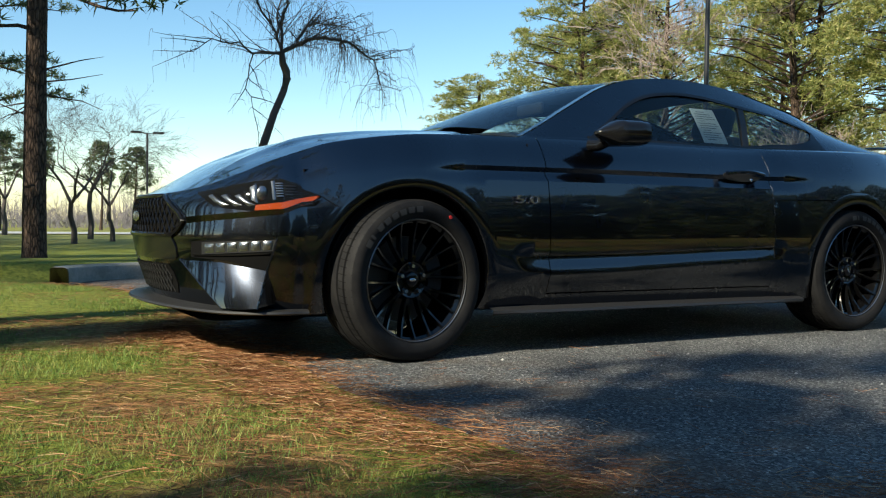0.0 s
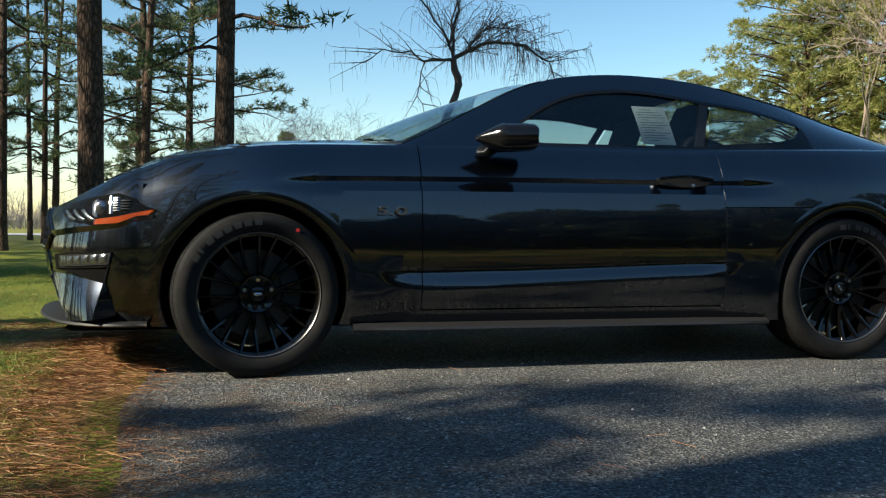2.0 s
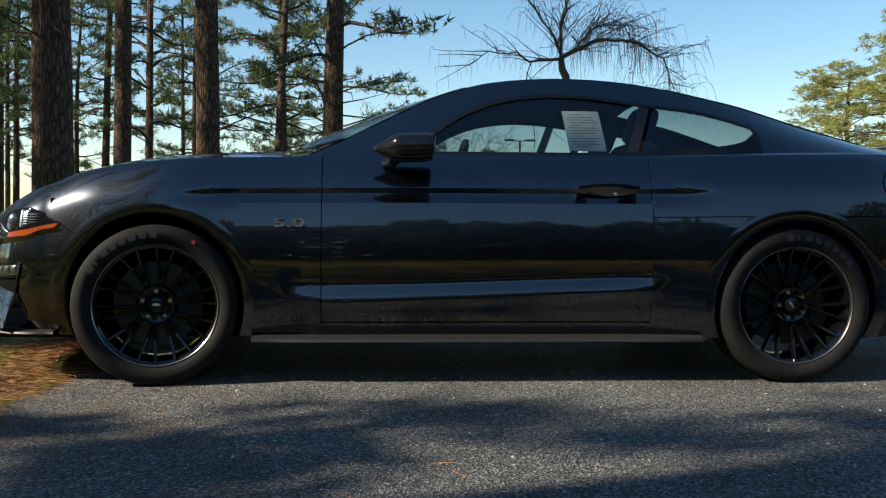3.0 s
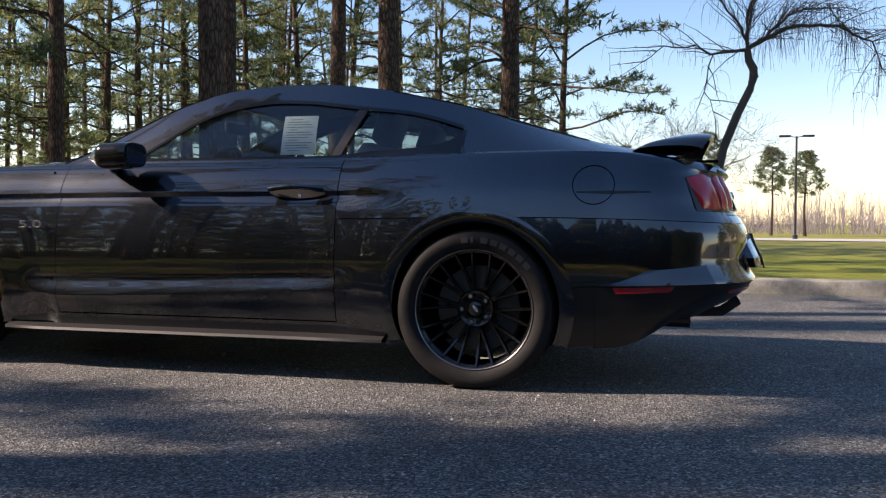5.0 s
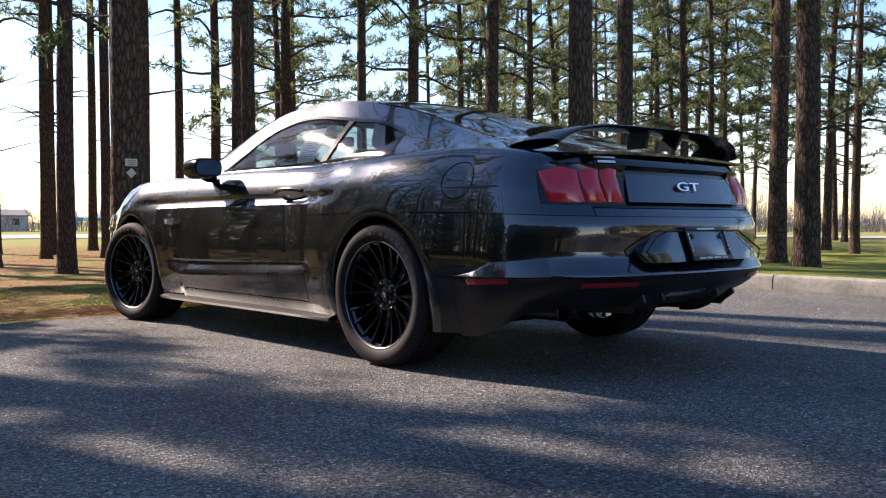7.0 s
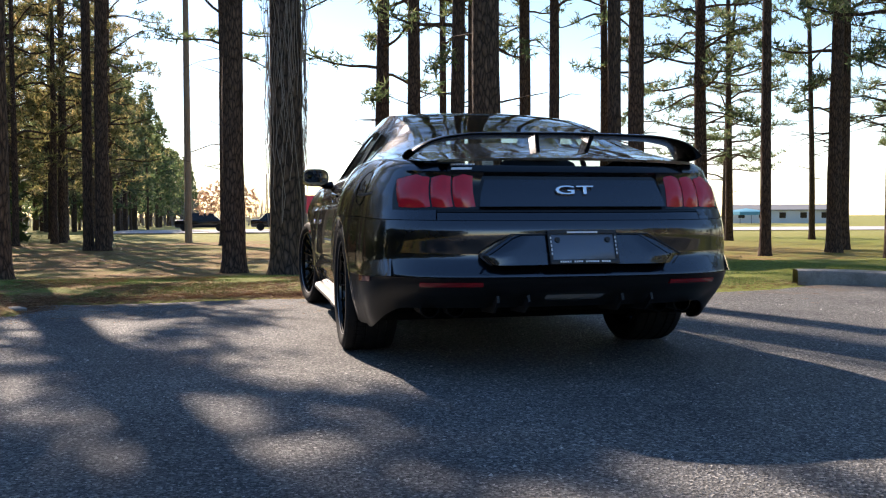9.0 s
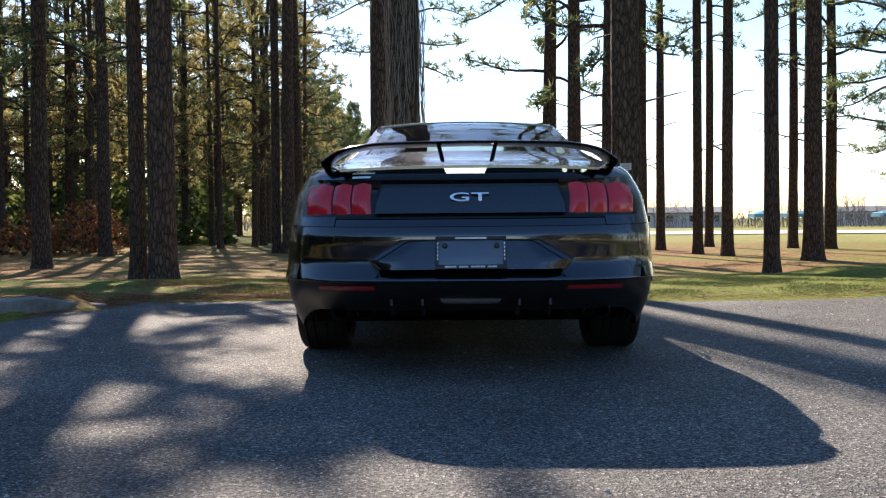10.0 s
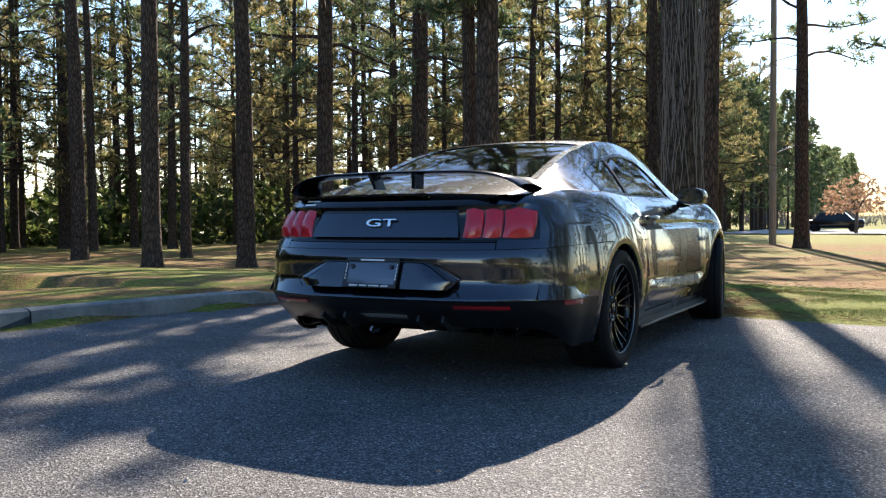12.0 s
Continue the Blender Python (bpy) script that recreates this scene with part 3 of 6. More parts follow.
    ribbon("facet_edge", [on_skin(u, z, side, 0.003) for u, z in ((-0.715, 0.680), (-0.65, 0.628), (-0.590, 0.574))], 0.004, PAINT, front_bumper)

# grille with its lattice, lower intake and splitter
def frontal(y, z, lift=0.0):
    return on_skin(front_u(-0.9, abs(y)) if abs(y) > 0.01 else -0.999, z, -1 if y < 0 else 1, lift)


def frontal_sheet(name, edge, mat, lift, label, parent, depth=0.012, n=14):
    """edge: (z, half width) rows from below upwards."""
    bm = bmesh.new()
    sheet(bm, [[frontal(w * k, z, lift) for k in span(-1, 1, n * 2)] for z, w in edge])
    thicken(bm, depth)
    return part(name, bm, mat, parent, label)


GR = [(0.508, 0.41), (0.53, 0.445), (0.566, 0.48), (0.60, 0.45), (0.64, 0.385), (0.670, 0.325)]
grille = frontal_sheet("grille", GR, SHELL, 0.003, "black honeycomb front grille", front_bumper)
ring = [(w, z) for z, w in GR] + [(-w, z) for z, w in GR[::-1]]
pts = []
for (a, b), (c, d) in zip(ring, ring[1:] + ring[:1]):
    pts += [frontal(a + (c - a) * k, b + (d - b) * k, 0.006) for k in span(0, 1, 8)[:-1]]
ribbon("grille_frame", pts + pts[:1], 0.010, GLOSS, grille, "gloss black grille surround")
bm = bmesh.new()
for i in range(-26, 27):
    for s in (1, -1):
        seg = []
        for k in span(0, 1, 12):
            z, y = 0.512 + 0.148 * k, i * 0.04 + s * 0.148 * k * 0.6
            w = 0.45 - (z - 0.57) * 1.3 if z > 0.57 else 0.46 - (0.57 - z) * 1.0
            if abs(y) < w:
                seg.append(frontal(y, z, 0.007))
        if len(seg) > 1:
            tube(bm, seg, [0.0035] * len(seg), 4)
tagged(part("grille_mesh", bm, GLOSS, grille, "honeycomb mesh"), kind="stuff")
bm = bmesh.new()
bmesh.ops.create_uvsphere(bm, u_segments=16, v_segments=10, radius=0.5, matrix=Matrix.Translation(frontal(0.0, 0.585, 0.014)) @ Matrix.Diagonal((0.008, 0.15, 0.045, 1)))
part("front_emblem", bm, SILVER, grille, "chrome emblem")
frontal_sheet("bumper_bar", [(0.405, 0.40), (0.42, 0.42), (0.46, 0.42), (0.495, 0.40), (0.503, 0.40)], GLOSS, 0.006, "gloss black bar under the grille", front_bumper)
intake = frontal_sheet("lower_intake", [(0.262, 0.34), (0.30, 0.36), (0.35, 0.35), (0.385, 0.33)], SHELL, 0.003, "black lower air intake", front_bumper)
bm = bmesh.new()
for i in range(-22, 23):
    for s in (1, -1):
        seg = [frontal(i * 0.036 + s * 0.1 * k * 0.6, 0.268 + 0.112 * k, 0.006) for k in span(0, 1, 6) if abs(i * 0.036 + s * 0.1 * k * 0.6) < 0.33]
        if len(seg) > 1:
            tube(bm, seg, [0.003] * len(seg), 4)
tagged(part("intake_mesh", bm, SATIN, intake, "mesh of the lower intake"), kind="stuff")
bm = bmesh.new()
us = span(-0.998, -0.001, 30) + [u_of(-0.42)]
rows = []
for k, (lf, dz) in enumerate(((-0.03, 0.012), (0.07, 0.010), (0.105, 0.004), (0.112, -0.004), (0.100, -0.010), (-0.03, -0.008))):
    row = []
    for s, seq in ((-1, us[::-1]), (1, us)):
        for u in seq:
            f = 0.35 + 0.65 * min(1, -u * 2.2) if u < 0 else 0.35
            p = skin(u, 0.19, s, lf * f if lf > 0 else lf)
            row.append(Vector((p.x, p.y, 0.212 + dz + 0.022 * max(0, -u - 0.35))))
    rows.append(row)
sheet(bm, rows)
part("splitter", bm, SATIN, front_bumper, "black front splitter")

# sides: arch lips, skirts, handles, mirrors, badges
def arch_lip(cx, cz, r, side, name="arch_lip"):
    bm = bmesh.new()
    rows = []
    for a in span(math.radians(-32), math.radians(212), 60):
        row = []
        for rr, lift in ((r + 0.004, 0.0005), (r - 0.012, 0.0018), (r - 0.034, 0.0006), (r - 0.055, -0.006), (r - 0.062, -0.016), (r - 0.062, -0.05)):
            x, z = cx + rr * math.cos(a), cz + rr * math.sin(a)
            z = max(z, 0.19)
            u = u_of(x)
            if cx > 2 and x > XR:
                u = 1 + math.asin(min(1, ((x - XR) / 0.52) ** (PR / 2))) * 2 / math.pi
            row.append(on_skin(u, max(0.18, z), side, lift))
        rows.append(row)
    sheet(bm, rows)
    return part(name, bm, PAINT, car, "", 40)


for side in (-1, 1):
    for c in ARCHES:
        arch_lip(*c, side)
    bm = bmesh.new()
    rows = []
    for x in span(0.40, 2.32, 40):
        y = HALF(x)
        e = min(1, (x - 0.40) / 0.2, (2.32 - x) / 0.25)
        rows.append([Vector((x, side * (y + o), z)) for o, z in ((-0.10, 0.205), (-0.055, 0.205), (-0.02 + 0.03 * e, 0.192), (-0.02 + 0.035 * e, 0.180), (-0.03, 0.172), (-0.11, 0.170))])
    sheet(bm, rows)
    part("side_skirt", bm, SATIN, car, "black side skirt blade")
    # handle in its recess
    hy = HALF(1.9)
    bm = bmesh.new()
    sheet(bm, [[Vector((1.91 + 0.135 * math.cos(a) * k, side * (HALF(1.9) + side_offset(1.9, 0.83) + 0.0025 - 0.0 * k), 0.828 + 0.030 * math.sin(a) * k)) for a in span(0, math.tau, 24)] for k in (0.02, 0.6, 1.0)])
    thicken(bm, 0.006, (0, -side, 0))
    hc = part("handle_cup", bm, SATIN, car, "dark handle recess")
    bm = bmesh.new()
    tube(bm, [Vector((x, side * (hy - 0.022 + 0.020 * math.sin((x - 1.78) / 0.26 * math.pi)), 0.838 + 0.01 * math.sin((x - 1.78) / 0.26 * math.pi))) for x in span(1.78, 2.04, 12)], [0.011] * 13, 8)
    part("door_handle", bm, PAINT, car, "body-coloured door handle")
    bm = bmesh.new()
    bmesh.ops.create_uvsphere(bm, u_segments=12, v_segments=8, radius=0.009, matrix=Matrix.Translation((1.935, side * (hy - 0.008), 0.806)))
    part("lock_cylinder", bm, CHROME, car, "chrome lock cylinder")
    # mirror
    bm = bmesh.new()
    secs = []
    for k in span(0, 1, 12):
        x = 0.905 + 0.245 * k
        g = min(1, (0.12 + k * 2.2)) * (1 if k < 0.85 else 1 - (k - 0.85) * 0.5)
        cyy, cz, ry, rz = 0.922 + 0.010 * k, 0.985 + 0.008 * k, 0.096 * g, 0.060 * g
        secs.append([Vector((x, side * (cyy + ry * math.copysign(abs(math.cos(a)) ** 0.7, math.cos(a))), cz + rz * math.copysign(abs(math.sin(a)) ** 0.7, math.sin(a)))) for a in span(0, math.tau, 24)])
    sheet(bm, secs)
    bmesh.ops.remove_doubles(bm, verts=bm.verts, dist=0.0005)
    bmesh.ops.holes_fill(bm, edges=[e for e in bm.edges if e.is_boundary])
    mirror = part("door_mirror", bm, GLOSS, car, "gloss black door mirror", 50)
    bm = bmesh.new()
    sheet(bm, [[Vector((1.156 + 0.007 * k * math.sin(a), side * (0.932 + 0.079 * k * math.copysign(abs(math.cos(a)) ** 0.7, math.cos(a))), 0.993 + 0.046 * k * math.copysign(abs(math.sin(a)) ** 0.7, math.sin(a)))) for a in span(0, math.tau, 24)] for k in (0.02, 1)])
    thicken(bm, 0.004, (-1, 0, 0))
    part("mirror_glass", bm, material("mirror", (0.22, 0.25, 0.28), 0.03, 1.0), mirror, "mirror glass")
    bm = bmesh.new()
    tube(bm, [Vector((0.97, side * 0.80, 0.940)), Vector((0.985, side * 0.85, 0.938)), Vector((1.00, side * 0.895, 0.960))], [0.03, 0.026, 0.03], 10)
    part("mirror_arm", bm, GLOSS, mirror)


def lettering(name, text, width, height, depth, m, mat, parent, label):
    c = bpy.data.curves.new(name, "FONT")
    c.body, c.extrude, c.bevel_depth = text, 0.05, 0.01
    tmp = new(name, c)
    me = bpy.data.meshes.new_from_object(tmp)
    bpy.data.objects.remove(tmp)
    xs, ys = [v.co.x for v in me.vertices], [v.co.y for v in me.vertices]
    sx, sy = width / (max(xs) - min(xs)), height / (max(ys) - min(ys))
    for v in me.vertices:
        v.co = m @ Vector(((v.co.x - (max(xs) + min(xs)) / 2) * sx, (v.co.y - (max(ys) + min(ys)) / 2) * sy, v.co.z * depth / 0.06))
    finish(me, mat)
    ob = new(name, me)
    ob.parent = parent
    return tagged(ob, label)


yb = HALF(0.56) + 0.004
lettering("fender_badge", "5.0", 0.125, 0.036, 0.004, pose(0.56, -yb, 0.677, 90, 0, 0), SILVER, car, "chrome 5.0 badge")
lettering("fender_badge", "5.0", 0.125, 0.036, 0.004, pose(0.56, yb, 0.677, 90, 0, 180), SILVER, car, "chrome 5.0 badge")

# fuel flap and its slit
bm = bmesh.new()
ringp = [on_skin(rear_u(3.205 + 0.083 * math.cos(a), 0.9), 0.852 + 0.080 * math.sin(a), -1, 0.0005) for a in span(0, math.tau, 40)]
tube(bm, ringp, [0.0022] * 41, 5)
part("fuel_flap_gap", bm, SHELL, car, "round fuel flap")
for side in (-1, 1):
    inset("rear_crease", ru((3.14, 0.9, 0.820), (3.25, 0.9, 0.815), (3.43, 0.9, 0.821)), ru((3.14, 0.9, 0.824), (3.25, 0.9, 0.828), (3.43, 0.9, 0.826)), side, SATIN, car, 0.002)
    # side ledge of the rear bumper and its marker
    inset("bumper_ledge", ru((3.24, 0.9, 0.446), (3.42, 0.9, 0.450), (3.60, 0.9, 0.456)), ru((3.25, 0.9, 0.449), (3.40, 0.9, 0.508), (3.60, 0.9, 0.530)), side, PAINT, rear_bumper, 0.001, low_lift=0.013)
    inset("side_marker", ru((3.30, 0.9, 0.412), (3.47, 0.9, 0.423)), ru((3.29, 0.9, 0.438), (3.477, 0.9, 0.446)), side, DARKRED, rear_bumper, 0.006, "dark red side marker")
    inset("rear_reflector", ru((3.75, 0.69, 0.408), (3.8, 0.43, 0.410)), ru((3.75, 0.69, 0.428), (3.8, 0.43, 0.430)), side, DARKRED, rear_valance, 0.006, "slim red reflector")
    # tail lamp
    tl = inset("tail_light", ru((3.60, 0.80, 0.748), (3.68, 0.70, 0.744), (3.74, 0.446, 0.744)), ru((3.54, 0.815, 0.885), (3.66, 0.70, 0.912), (3.74, 0.446, 0.912)), side, GLOSS, car, 0.004, "dark tail lamp housing with three red bars")
    for b0, b1, t0, t1 in ((0.775, 0.648, 0.812, 0.682), (0.640, 0.553, 0.674, 0.588), (0.546, 0.456, 0.581, 0.490)):
        inset("red_bar", ru((3.6, b0, 0.757), (3.6, (b0 + b1) / 2, 0.753), (3.6, b1, 0.757)), ru((3.6, t0, 0.882 if t0 > 0.7 else 0.896), (3.6, (t0 + t1) / 2, 0.902), (3.6, t1, 0.898)), side, RED, tl, 0.006, "tall red lamp bar", bulge=0.016)

STEEL = material("steel_tip", (0.04, 0.04, 0.042), 0.4, 1.0)
# rear middle: gloss panel, badge, plate, diffuser
def rearward(y, z, lift=0.0):
    return on_skin(rear_u(3.9, abs(y)) if abs(y) > 0.02 else 1.999, z, -1 if y < 0 else 1, lift)


def rear_sheet(name, edge, mat, lift, label, parent, depth=0.01, n=12):
    bm = bmesh.new()
    sheet(bm, [[rearward(w * k, z, l if isinstance(l, float) else lift) for k in span(-1, 1, n * 2)] for z, w, *rest in edge for l in [rest[0] if rest else lift]])
    thicken(bm, depth)
    return part(name, bm, mat, parent, label)


rear_sheet("centre_panel", [(0.757, 0.435, 0.018), (0.80, 0.435, 0.014), (0.84, 0.432, 0.008), (0.876, 0.430, 0.003)], PAINT, 0.01, "smooth panel behind the rear badge", tail_panel)
lettering("rear_badge", "GT", 0.178, 0.040, 0.006, pose(3.787, -0.003, 0.829, 76, 0, 90), CHROME, tail_panel, "silver GT badge")
RECESS = [(3.902, 0.415, 0.506), (3.888, 0.455, 0.548), (3.856, 0.315, 0.634)]
bm = bmesh.new()
sheet(bm, [[Vector((x - 0.03 * (abs(k) > 0.99), w * k, z)) for k in span(-1, 1, 12)] for (x, w, z) in [tuple(a + (b - a) * t for a, b in zip(p, q)) for p, q in zip(RECESS, RECESS[1:]) for t in (0.0, 0.33, 0.67)] + [RECESS[-1]]])
thicken(bm, 0.03, (-1, 0, 0))
recess = part("plate_recess", bm, PAINT, rear_bumper, "licence plate recess")
for s in (-1, 1):
    ribbon("recess_edge", [Vector((x + 0.002, s * w, z)) for x, w, z in RECESS], 0.004, SATIN, rear_bumper)
ribbon("recess_edge", [Vector((3.858, -0.315, 0.636)), Vector((3.858, 0.315, 0.636))], 0.004, SATIN, rear_bumper)
bm = bmesh.new()
block(bm, -0.152, 0.152, -0.070, 0.070, 0.0, 0.006, 0.003)
plate_m = Matrix.Translation((3.886, 0, 0.577)) @ Matrix(((0, 0, 1, 0), (1, 0, 0, 0), (0, 1, 0, 0), (0, 0, 0, 1))) @ pose(0, 0, 0, -20, 0, 0)
bm.transform(plate_m)
plate = part("plate_holder", bm, material("plate_blank", (0.10, 0.13, 0.17), 0.25, 0.2, 0.6), rear_bumper, "blank plate in a black dealer frame")
for nm, r, mt in (("frame_bottom", (-0.158, 0.158, -0.076, -0.056), SATIN), ("frame_top", (-0.158, 0.158, 0.060, 0.076), SATIN), ("frame_side", (-0.158, -0.144, -0.076, 0.076), SATIN), ("frame_side", (0.144, 0.158, -0.076, 0.076), SATIN)):
    bm = bmesh.new()
    block(bm, r[0], r[1], r[2], r[3], 0.004 if "side" in nm else 0.005, 0.012 if "side" in nm else 0.0135, 0.002)
    bm.transform(plate_m)
    part(nm, bm, mt, plate)
bm = bmesh.new()
for i in range(22):
    if i not in (5, 10, 17):
        block(bm, -0.115 + i * 0.0105, -0.107 + i * 0.0105, -0.070, -0.062, 0.013, 0.0145)
bm.transform(plate_m)
tagged(part("frame_print", bm, WHITE, plate, "row of small white print"), kind="stuff")
for sx in (-0.147, 0.149):
    bm = bmesh.new()
    for i in range(5):
        block(bm, sx - 0.003, sx + 0.003, -0.035 + i * 0.018, -0.024 + i * 0.018, 0.011, 0.0135)
    bm.transform(plate_m)
    part("frame_mark", bm, WHITE, plate, "small white print on the frame side")
for sx in (-0.115, 0.115):
    bm = bmesh.new()
    bmesh.ops.create_cone(bm, cap_ends=True, segments=14, radius1=0.014, radius2=0.011, depth=0.01, matrix=Matrix.Translation((sx, 0.034, 0.009)))
    bm.transform(plate_m)
    part("plate_screw", bm, SATIN, plate)
bm = bmesh.new()
block(bm, -0.07, 0.07, 0.062, 0.070, 0.0135, 0.017, 0.001)
bm.transform(plate_m)
part("plate_lamp", bm, PAPER, plate, "pale strip over the plate")
rear_sheet("reverse_lamp", [(0.338, 0.120), (0.352, 0.135), (0.368, 0.138)], material("pale_lens", (0.42, 0.43, 0.45), 0.25, 0.1, 0.8), 0.010, "pale reversing lamp in the valance", rear_valance)
for k in (-0.36, -0.22, 0.22, 0.36):
    bm = bmesh.new()
    sheet(bm, [[Vector((x, k + d, z)) for x, z in ((3.55, 0.275), (3.74, 0.285), (3.815, 0.34))] for d in (-0.006, 0.006)])
    thicken(bm, 0.03, (-0.4, 0, 1))
    part("diffuser_fin", bm, SATIN, rear_valance)
for k in (-0.62, -0.50, 0.50, 0.62):
    bm = bmesh.new()
    prof = [(3.40, 0.042), (3.57, 0.043), (3.592, 0.045), (3.595, 0.040), (3.57, 0.037), (3.44, 0.037)]
    sheet(bm, [[Vector((x, k + r * math.cos(a), 0.300 + r * math.sin(a))) for a in span(0, math.tau, 20)] for x, r in prof])
    bmesh.ops.remove_doubles(bm, verts=bm.verts, dist=0.0003)
    part("exhaust_tip", bm, STEEL, car, "round steel exhaust tip")
# dealer sticker, unreadable
for r0, r1, zz in ((-0.62, -0.50, 0.012), (-0.605, -0.51, -0.012)):
    bm = bmesh.new()
    n = 9 if zz > 0 else 1
    for i in range(n):
        a, b = r0 + (r1 - r0) * i / n, r0 + (r1 - r0) * (i + (0.8 if n > 1 else 1)) / n
        pts = [rearward(y, 0.937 + zz + d, 0.004) for d in (-0.008 if n > 1 else -0.005, 0.008 if n > 1 else 0.005) for y in (a, b)]
        bm.faces.new([bm.verts.new(p) for p in (pts[0], pts[1], pts[3], pts[2])])
    thicken(bm, 0.002)
    part("dealer_sticker", bm, WHITE, car, "small white sticker lettering worn to bars")

# rear wing
bm = bmesh.new()
rows = []
for k in span(-1, 1, 48):
    y, e = 0.70 * math.copysign(abs(k) ** 0.9, k), abs(k)
    top = curve_of((0.0, 1.094), (0.55, 1.088), (0.75, 1.074), (0.88, 1.052), (1.0, 1.006))(e)
    x0 = curve_of((0.0, 3.545), (0.6, 3.52), (0.8, 3.49), (0.92, 3.40), (1.0, 3.345))(e)
    x1 = curve_of((0.0, 3.70), (0.6, 3.685), (0.85, 3.665), (1.0, 3.63))(e)
    th = curve_of((0.0, 0.011), (0.8, 0.012), (1.0, 0.022))(e)
    rows.append([Vector((x0 + (x1 - x0) * (0.5 - 0.5 * math.cos(a)), y, top - 0.012 + th * math.sin(a) - 0.008 * math.cos(a) * 0 + 0.008 * (0.5 - 0.5 * math.cos(a)))) for a in span(0, math.tau, 16)])
sheet(bm, rows)
bmesh.ops.remove_doubles(bm, verts=bm.verts, dist=0.0003)
wing = part("rear_wing", bm, GLOSS, car, "raised black rear wing on two struts", 50)
for y in (-0.125, 0.105):
    s = 1 if y > 0 else -1
    bm = bmesh.new()
    rows = [[Vector((x + dx, y + s * dy * 0 + s * 0.02 * k + w, 1.003 + 0.085 * k)) for dx, w in ((-0.05, -0.006), (0.05, -0.010), (0.05, 0.010), (-0.05, 0.006), (-0.05, -0.006))] for k, x, dy in ((0, 3.60, 0), (0.5, 3.615, 0.02), (1, 3.635, 0.03))]
    sheet(bm, rows)
    part("wing_strut", bm, GLOSS, wing)

# ---- wheels ----
def lathe(bm, prof, n=64, twist=None):
    """Turns (radius, y) pairs round the y axis."""
    rows = []
    for i in range(n + 1):
        a = math.tau * i / n
        rows.append([Vector((r * math.sin(a), y, r * math.cos(a))) for r, y in prof])
    sheet(bm, rows)
    bmesh.ops.remove_doubles(bm, verts=bm.verts, dist=0.0002)


R = 0.334
def build_wheel():
    bm = bmesh.new()
    lathe(bm, [(0.246, -0.118), (0.250, -0.122), (0.254, -0.116), (0.252, -0.10), (0.236, -0.09), (0.226, -0.05), (0.224, 0.06), (0.235, 0.10), (0.250, 0.115)])
    wheel = part("wheel", bm, RIM, car, "black twin-spoke alloy wheel")
    bm = bmesh.new()
    lathe(bm, [(0.2465, -0.1215), (0.2495, -0.1245), (0.2525, -0.1215)], 72)
    part("rim_edge", bm, material("machined_edge", (0.25, 0.25, 0.26), 0.3, 0.9), wheel, "bright machined rim edge")
    bm = bmesh.new()
    lathe(bm, [(0.244, -0.112), (0.256, -0.124), (0.270, -0.132), (0.290, -0.137), (0.308, -0.134), (0.3235, -0.124), (0.3315, -0.108), (0.3325, -0.085), (0.326, -0.083), (0.326, -0.074), (0.3335, -0.072), (0.334, -0.04), (0.327, -0.038), (0.327, -0.028), (0.334, -0.026), (0.334, 0.026), (0.327, 0.028), (0.327, 0.038), (0.334, 0.04), (0.3335, 0.072), (0.326, 0.074), (0.326, 0.083), (0.3325, 0.085), (0.3315, 0.108), (0.3235, 0.124), (0.300, 0.134), (0.244, 0.112)], 120)
    tyre = part("tyre", bm, TYRE, wheel, "low black tyre", 30)
    # cross grooves of the tread shoulder
    bm = bmesh.new()
    for i in range(72):
        a = math.tau * i / 72
        m = Matrix.Rotation(a, 4, "Y")
        q = [m @ Vector(p) for p in ((-0.0012, -0.124, 0.3238), (0.0012, -0.124, 0.3238), (0.0012, -0.086, 0.3338), (-0.0012, -0.086, 0.3338))]
        q2 = [m @ Vector(p) for p in ((-0.0012, -0.086, 0.3340), (0.0012, -0.086, 0.3340), (0.006, -0.04, 0.3346), (0.0035, -0.04, 0.3346))]
        for f in (q, q2):
            bm.faces.new([bm.verts.new(p * 1.0012) for p in f])
    tagged(part("tread_groove", bm, SHELL, tyre, "fine cross grooves"), kind="stuff")
    bm = bmesh.new()
    for i in range(8):
        a0 = math.radians(-62 + i * 8.2)
        rows = [[Vector((r * math.sin(a0 + d), -0.1385 if r < 0.302 else -0.1365, r * math.cos(a0 + d))) for d in span(0, math.radians(6.0 if i != 1 else 2.2), 3)] for r in (0.279, 0.290, 0.303)]
        sheet(bm, rows)
    tagged(part("sidewall_marking", bm, material("raised_rubber", (0.028, 0.028, 0.029), 0.5, spec=0.3), tyre, "raised unreadable sidewall lettering"), kind="stuff")
    # ten spokes that fork towards the rim
    for i in range(10):
        bm = bmesh.new()
        for s in (-1, 1):
            rows = []
            for k in span(0, 1, 12):
                r = 0.046 + 0.194 * k
                off = s * (0.0035 + 0.033 * max(0.0, (k - 0.22) / 0.78) ** 1.1)
                y = -0.068 - 0.036 * k ** 1.4 + 0.014 * math.sin(k * math.pi)
                w = 0.0095 - 0.0025 * k
                rows.append([Vector((off + dx, y + dy, r)) for dx, dy in ((-w, 0.022), (-w, 0.004), (-w * 0.55, -0.004), (w * 0.55, -0.004), (w, 0.004), (w, 0.022))])
            sheet(bm, rows)
        bm.transform(Matrix.Rotation(math.tau * (i + 0.25) / 10, 4, "Y"))
        part("spoke", bm, RIM, wheel, "", 25)
    bm = bmesh.new()
